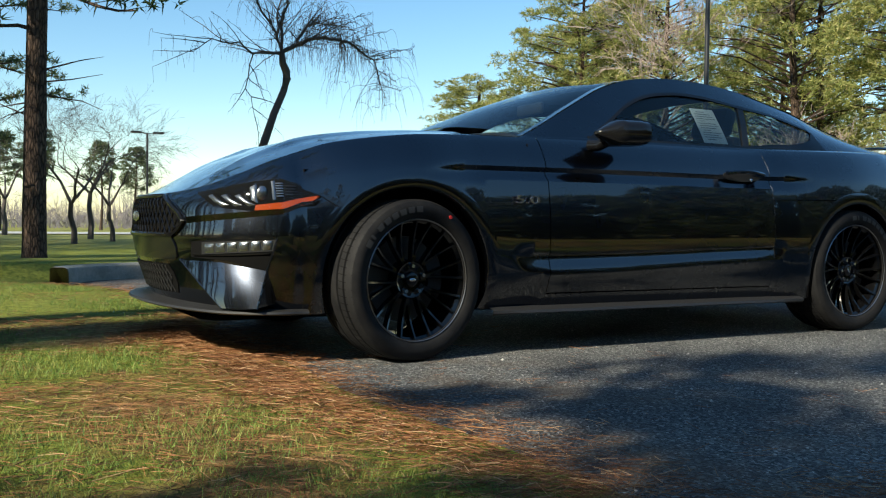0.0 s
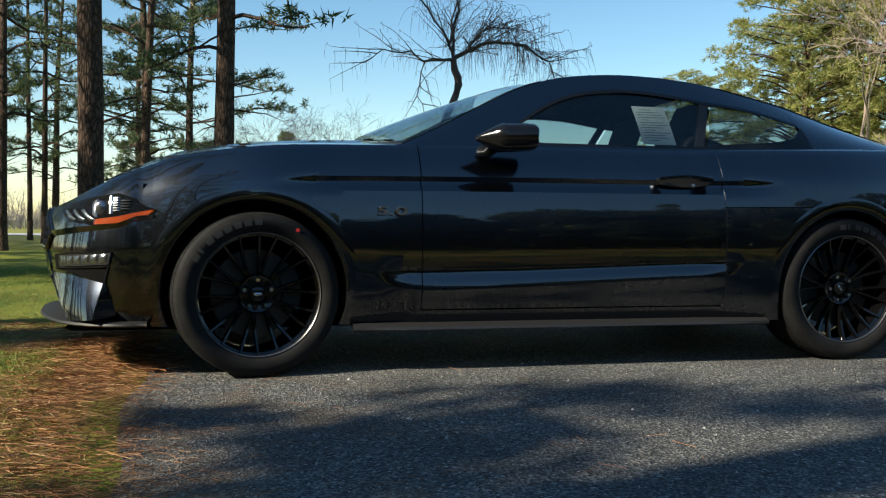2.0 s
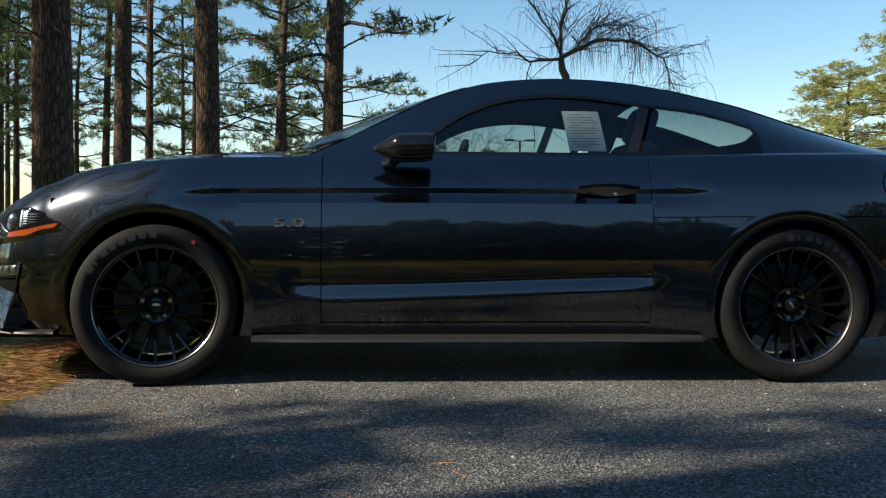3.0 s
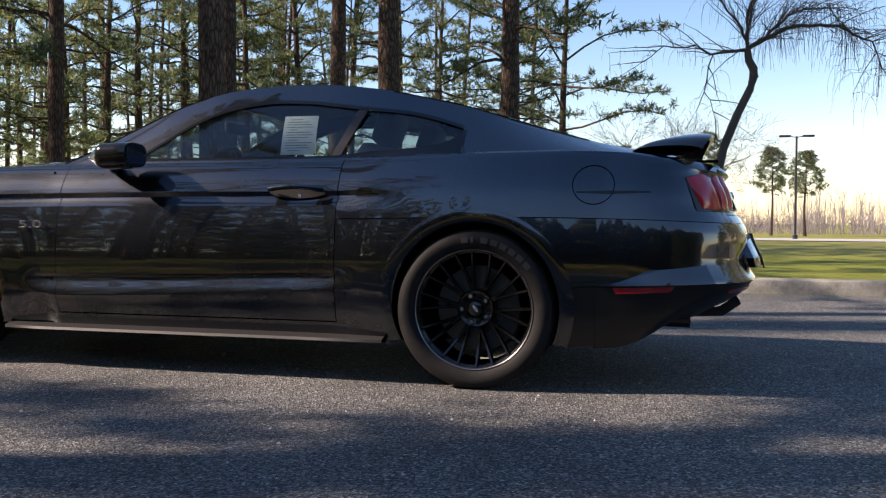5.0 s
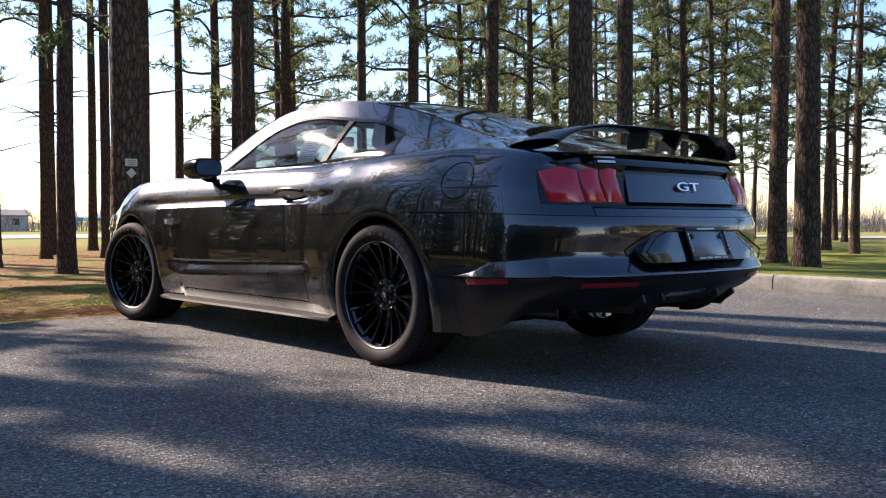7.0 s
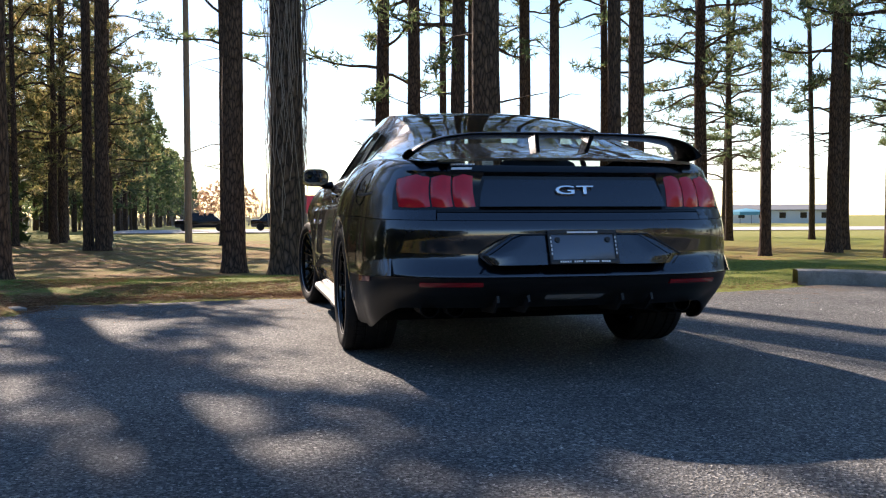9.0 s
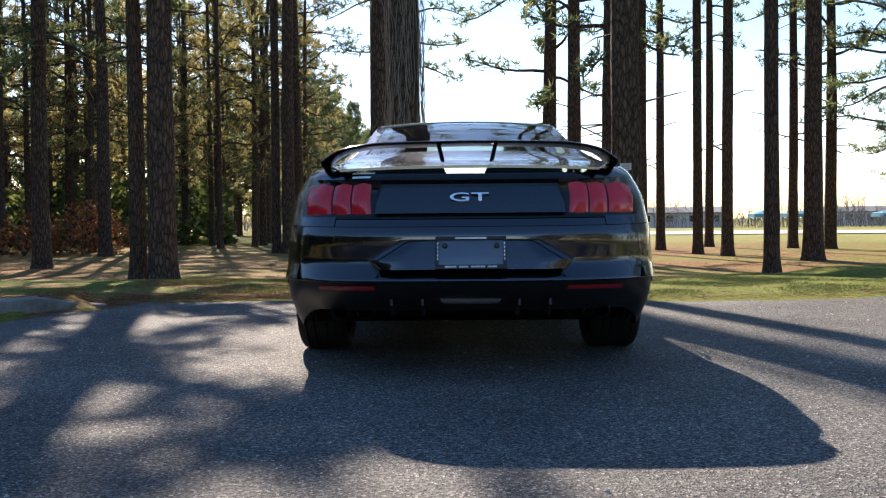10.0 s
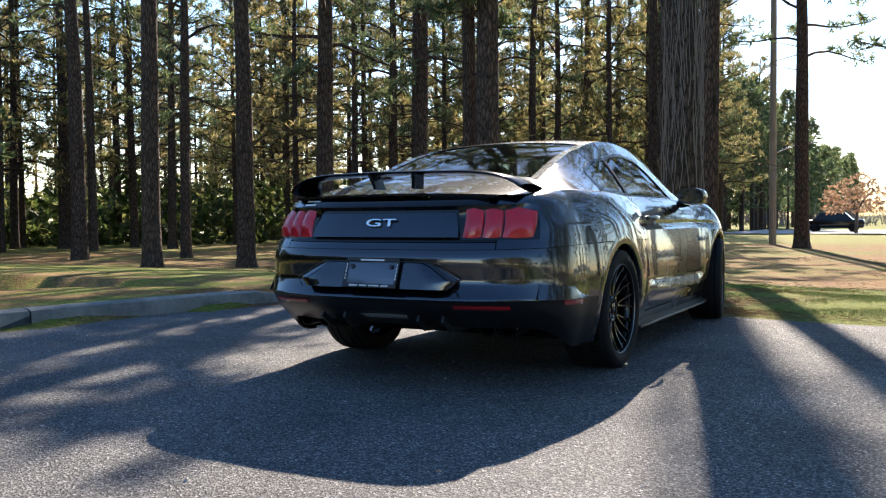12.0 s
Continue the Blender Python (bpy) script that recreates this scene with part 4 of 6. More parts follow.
    lathe(bm, [(0.0, -0.070), (0.03, -0.070), (0.034, -0.064), (0.060, -0.066), (0.074, -0.072), (0.082, -0.060), (0.084, -0.02)], 40)
    part("hub", bm, RIM, wheel)
    bm = bmesh.new()
    lathe(bm, [(0.0, -0.080), (0.022, -0.079), (0.029, -0.076), (0.031, -0.066)], 32)
    cap = part("centre_cap", bm, GLOSS, wheel, "black centre cap")
    bm = bmesh.new()
    bmesh.ops.create_uvsphere(bm, u_segments=12, v_segments=8, radius=0.5, matrix=Matrix.Translation((0, -0.080, 0)) @ Matrix.Diagonal((0.034, 0.004, 0.013, 1)))
    part("cap_emblem", bm, CHROME, wheel, "small bright emblem")
    for i in range(5):
        a = math.tau * i / 5
        bm = bmesh.new()
        bmesh.ops.create_cone(bm, cap_ends=True, segments=6, radius1=0.0105, radius2=0.0085, depth=0.022, matrix=Matrix.Translation((0.057 * math.sin(a), -0.074, 0.057 * math.cos(a))) @ pose(0, 0, 0, 90))
        part("lug_nut", bm, CHROME, wheel, "chrome lug nut")
    bm = bmesh.new()
    lathe(bm, [(0.07, -0.012), (0.178, -0.012), (0.180, -0.004), (0.180, 0.012), (0.07, 0.012)], 48)
    part("brake_disc", bm, DISC, wheel, "steel brake disc")
    bm = bmesh.new()
    rows = [[Vector((r * math.sin(a), y, r * math.cos(a))) for r, y in ((0.115, -0.034), (0.186, -0.034), (0.196, -0.02), (0.196, 0.03), (0.115, 0.03), (0.115, -0.034))] for a in span(math.radians(55), math.radians(115), 10)]
    sheet(bm, rows)
    part("brake_caliper", bm, SATIN, wheel, "black brake caliper")
    return wheel


wheel = build_wheel()
STEER = 9
wheel.matrix_basis = pose(0, -0.792, R, 0, 0, STEER)
copy_thing(wheel, pose(0, 0.792, R, 0, 20, 180 + STEER))
copy_thing(wheel, pose(2.72, -0.798, R, 0, 52, 0))
copy_thing(wheel, pose(2.72, 0.798, R, 0, 75, 180))
bm = bmesh.new()
bmesh.ops.create_cone(bm, cap_ends=True, segments=14, radius1=0.008, radius2=0.008, depth=0.002, matrix=Matrix.Translation((0.30 * math.sin(math.radians(30)), -0.1375, 0.30 * math.cos(math.radians(30)))) @ pose(0, 0, 0, 90))
part("balance_dot", bm, material("red_dot", (0.6, 0.03, 0.03), 0.6), wheel, "red paint dot")

# ---- cabin ----
bm = bmesh.new()
sheet(bm, [[Vector((x, y, z + 0.03 * (1 - (y / 0.7) ** 2))) for y in span(-0.70, 0.70, 16)] for x, z in ((0.62, 0.935), (0.80, 0.955), (1.0, 0.955), (1.08, 0.93), (1.10, 0.80), (1.06, 0.55))])
part("dashboard", bm, CABIN, car, "dark dashboard")
bm = bmesh.new()
ring = [Vector((1.29 + 0.05 * math.sin(a), -0.37 + 0.185 * math.cos(a), 0.885 + 0.18 * math.sin(a))) for a in span(0, math.tau, 32)]
tube(bm, ring, [0.015] * 33, 8)
wheelring = part("steering_wheel", bm, CABIN, car, "dark steering wheel")
bm = bmesh.new()
block(bm, 1.26, 1.30, -0.45, -0.29, 0.83, 0.93, 0.02)
part("steering_boss", bm, CABIN, wheelring)
for y in (-0.37, 0.37):
    bm = bmesh.new()
    block(bm, 1.45, 1.98, y - 0.25, y + 0.25, 0.42, 0.60, 0.05)
    seat = part("front_seat", bm, CABIN, car, "black front seat")
    bm = bmesh.new()
    block(bm, -0.07, 0.07, y - 0.25, y + 0.25, 0.0, 0.60, 0.05, Matrix.Translation((1.95, 0, 0.50)) @ pose(0, 0, 0, 0, 22, 0))
    part("seat_back", bm, CABIN, seat)
    bm = bmesh.new()
    block(bm, -0.05, 0.05, y - 0.13, y + 0.13, 0.60, 0.78, 0.04, Matrix.Translation((1.95, 0, 0.50)) @ pose(0, 0, 0, 0, 20, 0))
    part("headrest", bm, CABIN, seat)
bm = bmesh.new()
block(bm, -0.07, 0.07, -0.6, 0.6, 0.0, 0.48, 0.05, Matrix.Translation((2.55, 0, 0.50)) @ pose(0, 0, 0, 0, 24, 0))
part("rear_bench", bm, CABIN, car, "black rear bench back")
bm = bmesh.new()
sheet(bm, [[Vector((x, (RAILY(x) - 0.02) * k, RAILZ(x) - 0.022 + (MIDZ(x) - RAILZ(x)) * (1 - k * k))) for k in span(-1, 1, 12)] for x in span(1.30, 2.28, 10)])
part("headliner", bm, CABIN, car, "dark headliner")
bm = bmesh.new()
block(bm, 1.16, 1.19, -0.12, 0.12, 1.17, 1.235, 0.015)
part("interior_mirror", bm, CABIN, car, "interior rear-view mirror")
# window sheet on the driver's glass
bm = bmesh.new()
sheet(bm, [[Vector((x + (z - 1.0) * -0.10, -(glass_y(x, z, -0.012)), z)) for x in span(1.768, 1.935, 4)] for z in span(1.0, 1.187, 6)])
thicken(bm, 0.001, (0, 1, 0))
sticker = part("price_sheet", bm, PAPER, car, "white printed sheet taped inside the door glass")
bm = bmesh.new()
for i in range(13):
    z = 1.018 + i * 0.0125
    x0, x1 = (1.785, 1.92) if i % 4 else (1.80, 1.86)
    q = [Vector((x + (zz - 1.0) * -0.10, -(glass_y(x, zz, -0.0105)), zz)) for zz in (z, z + 0.0035) for x in (x0, x1 - 0.012 * (i % 3))]
    bm.faces.new([bm.verts.new(p) for p in (q[0], q[1], q[3], q[2])])
tagged(part("sheet_print", bm, INK, sticker, "grey unreadable print lines"), kind="stuff")

# ---- ground ----
FRONT = curve_of((-3.2, -0.62), (-2.6, -0.40), (-2.1, -0.46), (-1.3, -0.55), (-0.7, -0.52), (0.2, -0.58), (1.1, -0.30), (2.2, -0.16), (3.4, -0.34), (4.2, -0.75))
LEFT = curve_of((-0.9, -2.95), (0.3, -3.10), (0.7, -3.36), (2.0, -3.68), (3.2, -3.88), (6.0, -4.25), (12.0, -4.9), (40.0, -7.0))
RIGHT = 4.86


def smooth(a, b, x):
    t = max(0.0, min(1.0, (x - a) / (b - a)))
    return t * t * (3 - 2 * t)


def outside(x, y):
    """Metres beyond the edge of the paved lot; negative on it."""
    return max(FRONT(max(-3.2, min(4.2, y))) - x, y - RIGHT, (LEFT(x) - y) if x > -0.9 else -9)


def terrain(x, y):
    d = outside(x, y)
    if d < 0:
        return -0.03
    far = math.hypot(x, y)
    z = -0.44 * smooth(0.8, 11, d) - 0.35 * smooth(25, 120, far)
    z += 0.02 * noise.noise((x * 0.35, y * 0.35, 0)) * smooth(0.3, 3, d)
    if y > RIGHT:
        z += 0.13 * smooth(0.0, 0.15, y - RIGHT) * (1 - smooth(3, 8, d))
    elif x > 0.2 and y < LEFT(x):
        z += 0.12 * smooth(0.0, 0.15, LEFT(x) - y) * (1 - smooth(4, 9, d))
    else:
        z += 0.02 * smooth(0, 0.6, d)
    return z


def axis(near, far, lo, hi):
    """Coordinates that lie close together near the car and spread with distance."""
    out, v = [], 0.0
    while v < far:
        out.append(v)
        v += near if v < 7 else near * (1 + (v - 7) * 0.12)
    out.append(far)
    return [-a for a in out[:0:-1]] + out


GRASS = material("lawn", (0.08, 0.09, 0.03), 0.95, spec=0.2)
n, l, b = nodes(GRASS)
v = coords(GRASS)
sep = n.new("ShaderNodeSeparateXYZ")
l.new(v, sep.inputs[0])


def band(m, value, lo, hi):
    n, l, b = nodes(m)
    k = n.new("ShaderNodeMapRange")
    k.interpolation_type = "SMOOTHSTEP"
    k.inputs["From Min"].default_value, k.inputs["From Max"].default_value = lo, hi
    l.new(value, k.inputs["Value"])
    return k.outputs[0]


def arith(m, op, a, b2):
    n, l, b = nodes(m)
    k = n.new("ShaderNodeMath")
    k.operation = op
    for i, q in enumerate((a, b2)):
        if isinstance(q, (int, float)):
            k.inputs[i].default_value = q
        else:
            l.new(q, k.inputs[i])
    return k.outputs[0]


big, mid, fine = noise_tex(GRASS, v, 0.22, 4), noise_tex(GRASS, v, 1.1, 6), noise_tex(GRASS, v, 26, 8, 0.7)
green = ramp(GRASS, fine, [(0.3, (0.046, 0.066, 0.010)), (0.55, (0.185, 0.205, 0.032)), (0.8, (0.33, 0.31, 0.080))])
# Straw colours; the palest and darkest tones also stand in for sun and shadow patches.
straw = ramp(GRASS, fine, [(0.28, (0.06, 0.032, 0.014)), (0.5, (0.24, 0.125, 0.048)), (0.66, (0.42, 0.27, 0.12)), (0.8, (0.56, 0.42, 0.24))])
dry = ramp(GRASS, fine, [(0.3, (0.12, 0.125, 0.030)), (0.6, (0.27, 0.26, 0.070)), (0.85, (0.42, 0.38, 0.14))])
grove = arith(GRASS, "MULTIPLY", band(GRASS, sep.outputs[0], -5.0, -8.0), band(GRASS, sep.outputs[0], -44, -34))
grove = arith(GRASS, "MULTIPLY", grove, arith(GRASS, "MULTIPLY", band(GRASS, sep.outputs[1], 26, 8), band(GRASS, sep.outputs[1], -34, -22)))
patches = ramp(GRASS, mid, [(0.42, (0, 0, 0)), (0.56, (1, 1, 1))])
edge = arith(GRASS, "MULTIPLY", band(GRASS, sep.outputs[0], -3.6, -2.0), band(GRASS, sep.outputs[1], 1.8, 0.4))
fac = arith(GRASS, "MAXIMUM", arith(GRASS, "MULTIPLY", grove, ramp(GRASS, arith(GRASS, "ADD", arith(GRASS, "MULTIPLY", big, 0.6), arith(GRASS, "MULTIPLY", mid, 0.4)), [(0.40, (0.15,) * 3), (0.53, (1.0,) * 3)])), arith(GRASS, "MULTIPLY", edge, patches))
# Broader noise that paints lit and shadowed patches into the straw.
straw = mix(GRASS, 1.0, straw, ramp(GRASS, noise_tex(GRASS, v, 5, 6, 0.7), [(0.3, (0.5, 0.5, 0.5)), (0.7, (1.3, 1.25, 1.2))]), "MULTIPLY")
near = mix(GRASS, fac, green, straw)
lawn = arith(GRASS, "MAXIMUM", band(GRASS, sep.outputs[0], -30, -40), band(GRASS, sep.outputs[1], 24, 36))
lawn = arith(GRASS, "MAXIMUM", lawn, arith(GRASS, "MULTIPLY", ramp(GRASS, mid, [(0.5, (0, 0, 0)), (0.75, (0.4,) * 3)]), 1.0))
colour(GRASS, mix(GRASS, lawn, near, dry))
bump(GRASS, fine, 0.9, 0.03)

xs, ys = axis(0.3, 900, 0, 0), axis(0.3, 900, 0, 0)
bm = bmesh.new()
sheet(bm, [[Vector((x, y, terrain(x, y))) for x in xs] for y in ys])
ground = tagged(part("ground", bm, GRASS, None, "grass and pine straw ground under tall pines", 80), category="ground", kind="structure")

ASPHALT = material("asphalt", (0.06, 0.06, 0.06), 0.78, spec=0.22)
n, l, b = nodes(ASPHALT)
v = coords(ASPHALT)
vor = n.new("ShaderNodeTexVoronoi")
vor.inputs["Scale"].default_value = 130
l.new(v, vor.inputs["Vector"])
stone = ramp(ASPHALT, vor.outputs["Color"], [(0.0, (0.021, 0.022, 0.025)), (0.45, (0.076, 0.079, 0.081)), (0.8, (0.193, 0.196, 0.193)), (1.0, (0.48, 0.465, 0.44))])
stain = ramp(ASPHALT, noise_tex(ASPHALT, v, 0.7, 7, 0.65), [(0.28, (0.62, 0.62, 0.65)), (0.5, (1.08, 1.06, 1.03)), (0.72, (1.5, 1.48, 1.44))])
grain = ramp(ASPHALT, noise_tex(ASPHALT, v, 60, 4), [(0.3, (0.55,) * 3), (0.7, (1.3,) * 3)])
col = mix(ASPHALT, 1.0, mix(ASPHALT, 1.0, stone, stain, "MULTIPLY"), grain, "MULTIPLY")
sep = n.new("ShaderNodeSeparateXYZ")
l.new(v, sep.inputs[0])
tan = arith(ASPHALT, "MULTIPLY", band(ASPHALT, sep.outputs[0], 0.9, -0.5), ramp(ASPHALT, noise_tex(ASPHALT, v, 2.3, 6), [(0.45, (0, 0, 0)), (0.65, (0.7,) * 3)]))
colour(ASPHALT, mix(ASPHALT, tan, col, (0.13, 0.085, 0.05)))
h = arith(ASPHALT, "ADD", vor.outputs["Distance"], arith(ASPHALT, "MULTIPLY", noise_tex(ASPHALT, v, 40, 5), 1.2))
bump(ASPHALT, h, 1.0, 0.006)

bm = bmesh.new()
lx = [k * 0.2 for k in range(0, 60)] + [12 + k * 2 for k in range(0, 40)]
rows = []
for k in span(0, 1, 50):
    row = []
    for i, q in enumerate(lx):
        ya = LEFT(-0.6 + q) - 0.02
        y = ya + (RIGHT + 0.02 - ya) * k
        wob = 0.05 * noise.noise((y * 2.3, 1.7, 0)) + 0.03 * noise.noise((y * 7.0, 4.1, 0))
        x0 = FRONT(max(-3.2, min(4.2, y))) + wob
        x = x0 + q
        row.append(Vector((x, y, 0.0 if i else -0.028)))
    rows.append(row)
sheet(bm, rows)
lot = tagged(part("parking_lot", bm, ASPHALT, None, "worn grey asphalt lot with pale aggregate", 80), category="asphalt", kind="structure")

# Stained concrete, its whole tone also lowered to stand in for tree shade.
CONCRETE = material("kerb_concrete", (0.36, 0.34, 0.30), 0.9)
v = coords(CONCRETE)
stain_shade = ramp(CONCRETE, noise_tex(CONCRETE, v, 3.5, 8, 0.7), [(0.25, (0.09, 0.09, 0.078)), (0.5, (0.25, 0.24, 0.21)), (0.8, (0.41, 0.39, 0.345))])
colour(CONCRETE, mix(CONCRETE, 1.0, stain_shade, ramp(CONCRETE, noise_tex(CONCRETE, v, 90, 4), [(0.3, (0.75,) * 3), (0.7, (1.15,) * 3)]), "MULTIPLY"))
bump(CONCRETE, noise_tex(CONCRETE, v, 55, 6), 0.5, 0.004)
KERB = [(0.0, -0.05), (0.0, 0.10), (0.012, 0.132), (0.04, 0.146), (0.13, 0.15), (0.15, 0.138), (0.155, -0.05)]


def kerb(name, path, side, label, taper=False):
    """Cast kerb stones along a path; side is the way from the lot to the grass."""
    top = tagged(new(name), label, "kerb", kind="structure")
    length, stones, cur = 0.0, [], [path[0]]
    for a, b in zip(path, path[1:]):
        length += (Vector(b) - Vector(a)).length
        cur.append(b)
        if length > 2.4:
            stones.append(cur)
            cur, length = [b], 0.0
    if len(cur) > 1:
        stones.append(cur)
    for s in stones:
        bm = bmesh.new()
        rows = []
        p0, p1 = Vector(s[0]), Vector(s[-1])
        pts = [Vector(p) for p in s]
        pts[0] = pts[0].lerp(pts[1], 0.012 / max(0.02, (pts[1] - pts[0]).length))
        for i, p in enumerate(pts):
            d = (pts[min(i + 1, len(pts) - 1)] - pts[max(i - 1, 0)]).normalized()
            nrm = Vector((-d.y, d.x)) * side
            low = 0.25 + 0.75 * smooth(0.0, 0.7, (p - Vector(path[0])).length) if taper else 1.0
            rows.append([Vector((p.x + nrm.x * o, p.y + nrm.y * o, z * (low if z > 0 else 1) + 0.004 * noise.noise((p.x * 3, p.y * 3, o * 20)))) for o, z in KERB])
        sheet(bm, rows)
        bmesh.ops.holes_fill(bm, edges=[e for e in bm.edges if e.is_boundary])
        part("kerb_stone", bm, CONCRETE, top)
    return top


kerb("kerb_right", [(-0.74, RIGHT - 0.72), (-0.70, RIGHT - 0.55), (-0.5, RIGHT - 0.30), (-0.15, RIGHT - 0.12), (0.3, RIGHT - 0.03)] + [(x, RIGHT) for x in span(0.7, 40, 80)], 1, "weathered concrete kerb along the lawn, its colour lowered for tree shade")
kerb("kerb_left", [(0.26, -3.02), (0.34, -3.14), (0.48, -3.25), (0.70, -3.36)] + [(x, LEFT(x)) for x in span(1.0, 30, 60)], -1, "weathered concrete kerb with tree shade put into its colour", True)

# ---- pine straw and grass by the lot's edge ----
NEEDLE = material("dead_needles", (0.30, 0.13, 0.05), 0.8)
n, l, b = nodes(NEEDLE)
geo = n.new("ShaderNodeNewGeometry")
colour(NEEDLE, ramp(NEEDLE, geo.outputs["Random Per Island"], [(0.0, (0.07, 0.024, 0.009)), (0.5, (0.24, 0.090, 0.030)), (0.85, (0.34, 0.16, 0.065)), (1.0, (0.50, 0.32, 0.17))]))
BLADE = material("grass_blades", (0.07, 0.12, 0.02), 0.7)
n, l, b = nodes(BLADE)
geo = n.new("ShaderNodeNewGeometry")
colour(BLADE, ramp(BLADE, geo.outputs["Random Per Island"], [(0.0, (0.045, 0.095, 0.010)), (0.6, (0.13, 0.22, 0.028)), (1.0, (0.30, 0.30, 0.08))]))


def surface_z(x, y):
    return 0.0 if outside(x, y) < -0.02 else terrain(x, y)


def scatter(name, verts, faces, mat, label, category):
    me = bpy.data.meshes.new(name)
    me.from_pydata(verts, [], faces)
    finish(me, mat)
    return tagged(new(name, me), label, category, kind="stuff")


rng = random.Random(11)
vs, fs = [], []
count = 0
while count < 46000:
    x, y = rng.uniform(-4.5, 1.2), rng.uniform(-4.2, 4.2)
    d = outside(x, y)
    p = 0.95 * math.exp(-((d - 0.12) / 0.22) ** 2) if d < 0.6 else 0.0
    p = max(p, 0.22 * smooth(0.0, 0.3, d) * smooth(0.40, 0.60, 0.5 + 0.5 * noise.noise((x * 1.1, y * 1.1, 3))))
    if d < 0:
        p = max(p, 0.25 * smooth(0.55, 0.8, 0.5 + 0.6 * noise.noise((x * 0.8, y * 1.6, 9))) * smooth(-1.8, -2.5, y), 0.02 * math.exp(d * 1.2))
    if rng.random() > p * (1.0 - 0.85 * smooth(0.4, 1.6, y)):
        continue
    a, L, w = rng.uniform(0, math.tau), rng.uniform(0.03, 0.085), rng.uniform(0.0003, 0.00055)
    z = surface_z(x, y) + rng.uniform(0.003, 0.022)
    t = rng.uniform(-0.10, 0.10)
    dx, dy = math.cos(a) * L / 2, math.sin(a) * L / 2
    px, py = -math.sin(a) * w, math.cos(a) * w
    k = len(vs)
    vs += [(x - dx - px, y - dy - py, z - t * L / 2), (x + dx - px, y + dy - py, z + t * L / 2), (x + dx + px, y + dy + py, z + t * L / 2 + 0.001), (x - dx + px, y - dy + py, z - t * L / 2 + 0.001)]
    fs.append((k, k + 1, k + 2, k + 3))
    count += 1
scatter("pine_straw", vs, fs, NEEDLE, "rust-coloured fallen pine needles along the asphalt edge", "pine straw")
vs, fs = [], []
count = 0
while count < 120000:
    x, y = rng.uniform(-6.0, -0.45), rng.uniform(-4.6, 5.4)
    d = outside(x, y)
    if d < 0.25:
        continue
    g = smooth(0.42, 0.62, 0.5 + 0.55 * noise.noise((x * 1.3, y * 1.3, 21)) + 0.2 * noise.noise((x * 5, y * 5, 2)))
    if rng.random() > (0.06 + 0.94 * g) * (1 if x > -3.5 else 0.6):
        continue
    z = terrain(x, y)
    a, hgt, w = rng.uniform(0, math.tau), rng.uniform(0.010, 0.036), 0.0014
    lx2, ly2 = rng.uniform(-0.025, 0.025), rng.uniform(-0.025, 0.025)
    k = len(vs)
    vs += [(x - math.cos(a) * w, y - math.sin(a) * w, z - 0.005), (x + math.cos(a) * w, y + math.sin(a) * w, z - 0.005), (x + lx2, y + ly2, z + hgt)]
    fs.append((k, k + 1, k + 2))
    count += 1
scatter("grass_tufts", vs, fs, BLADE, "short patchy green grass blades beside the lot", "grass")

# litter under the pines and loose stones on the asphalt
LITTER = material("dry_litter", (0.4, 0.26, 0.12), 0.9)
n, l, b = nodes(LITTER)
geo = n.new("ShaderNodeNewGeometry")
colour(LITTER, ramp(LITTER, geo.outputs["Random Per Island"], [(0.0, (0.10, 0.05, 0.02)), (0.5, (0.34, 0.20, 0.08)), (0.85, (0.42, 0.29, 0.15)), (1.0, (0.14, 0.17, 0.05))]))
vs, fs = [], []
count = 0
while count < 6000:
    x, y = -5.0 - 22 * rng.random() ** 1.3, rng.uniform(-16, 12)
    if outside(x, y) < 0.6 or rng.random() > smooth(0.32, 0.62, 0.5 + 0.6 * noise.noise((x * 0.55, y * 0.55, 5))):
        continue
    a, L, w = rng.uniform(0, math.tau), rng.uniform(0.03, 0.08), rng.uniform(0.004, 0.012)
    z = terrain(x, y) + 0.004
    dx, dy, px, py = math.cos(a) * L, math.sin(a) * L, -math.sin(a) * w, math.cos(a) * w
    k = len(vs)
    h = rng.uniform(0.0, 0.02)
    vs += [(x - dx, y - dy, z), (x + px, y + py, z + h), (x + dx, y + dy, z + h * 0.3), (x - px, y - py, z + h * 0.6)]
    fs.append((k, k + 1, k + 2, k + 3))
    count += 1
scatter("leaf_litter", vs, fs, LITTER, "dry tan litter and straw under the pines", "litter")
STONE = material("loose_stone", (0.42, 0.41, 0.38), 0.9)
vs, fs = [], []
for i in range(900):
    x, y = rng.uniform(0.2, 15), rng.uniform(-4.0, 4.7)
    if outside(x, y) > -0.1:
        continue
    r = rng.uniform(0.003, 0.010)
    k = len(vs)
    vs += [(x + r * math.cos(a + i) * rng.uniform(0.6, 1.2), y + r * math.sin(a + i) * rng.uniform(0.6, 1.2), 0.0) for a in (0, 1.57, 3.14, 4.71)] + [(x, y, r * rng.uniform(0.6, 1.1))]
    fs += [(k, k + 1, k + 4), (k + 1, k + 2, k + 4), (k + 2, k + 3, k + 4), (k + 3, k, k + 4)]
scatter("loose_stones", vs, fs, STONE, "small pale loose stones on the asphalt", "gravel")

# ---- trees ----
BARK = material("pine_bark", (0.11, 0.07, 0.05), 0.95, spec=0.2)
n, l, b = nodes(BARK)
v = coords(BARK, (1, 1, 0.28))
vor = n.new("ShaderNodeTexVoronoi")
vor.feature, vor.inputs["Scale"].default_value = "DISTANCE_TO_EDGE", 17
l.new(v, vor.inputs["Vector"])
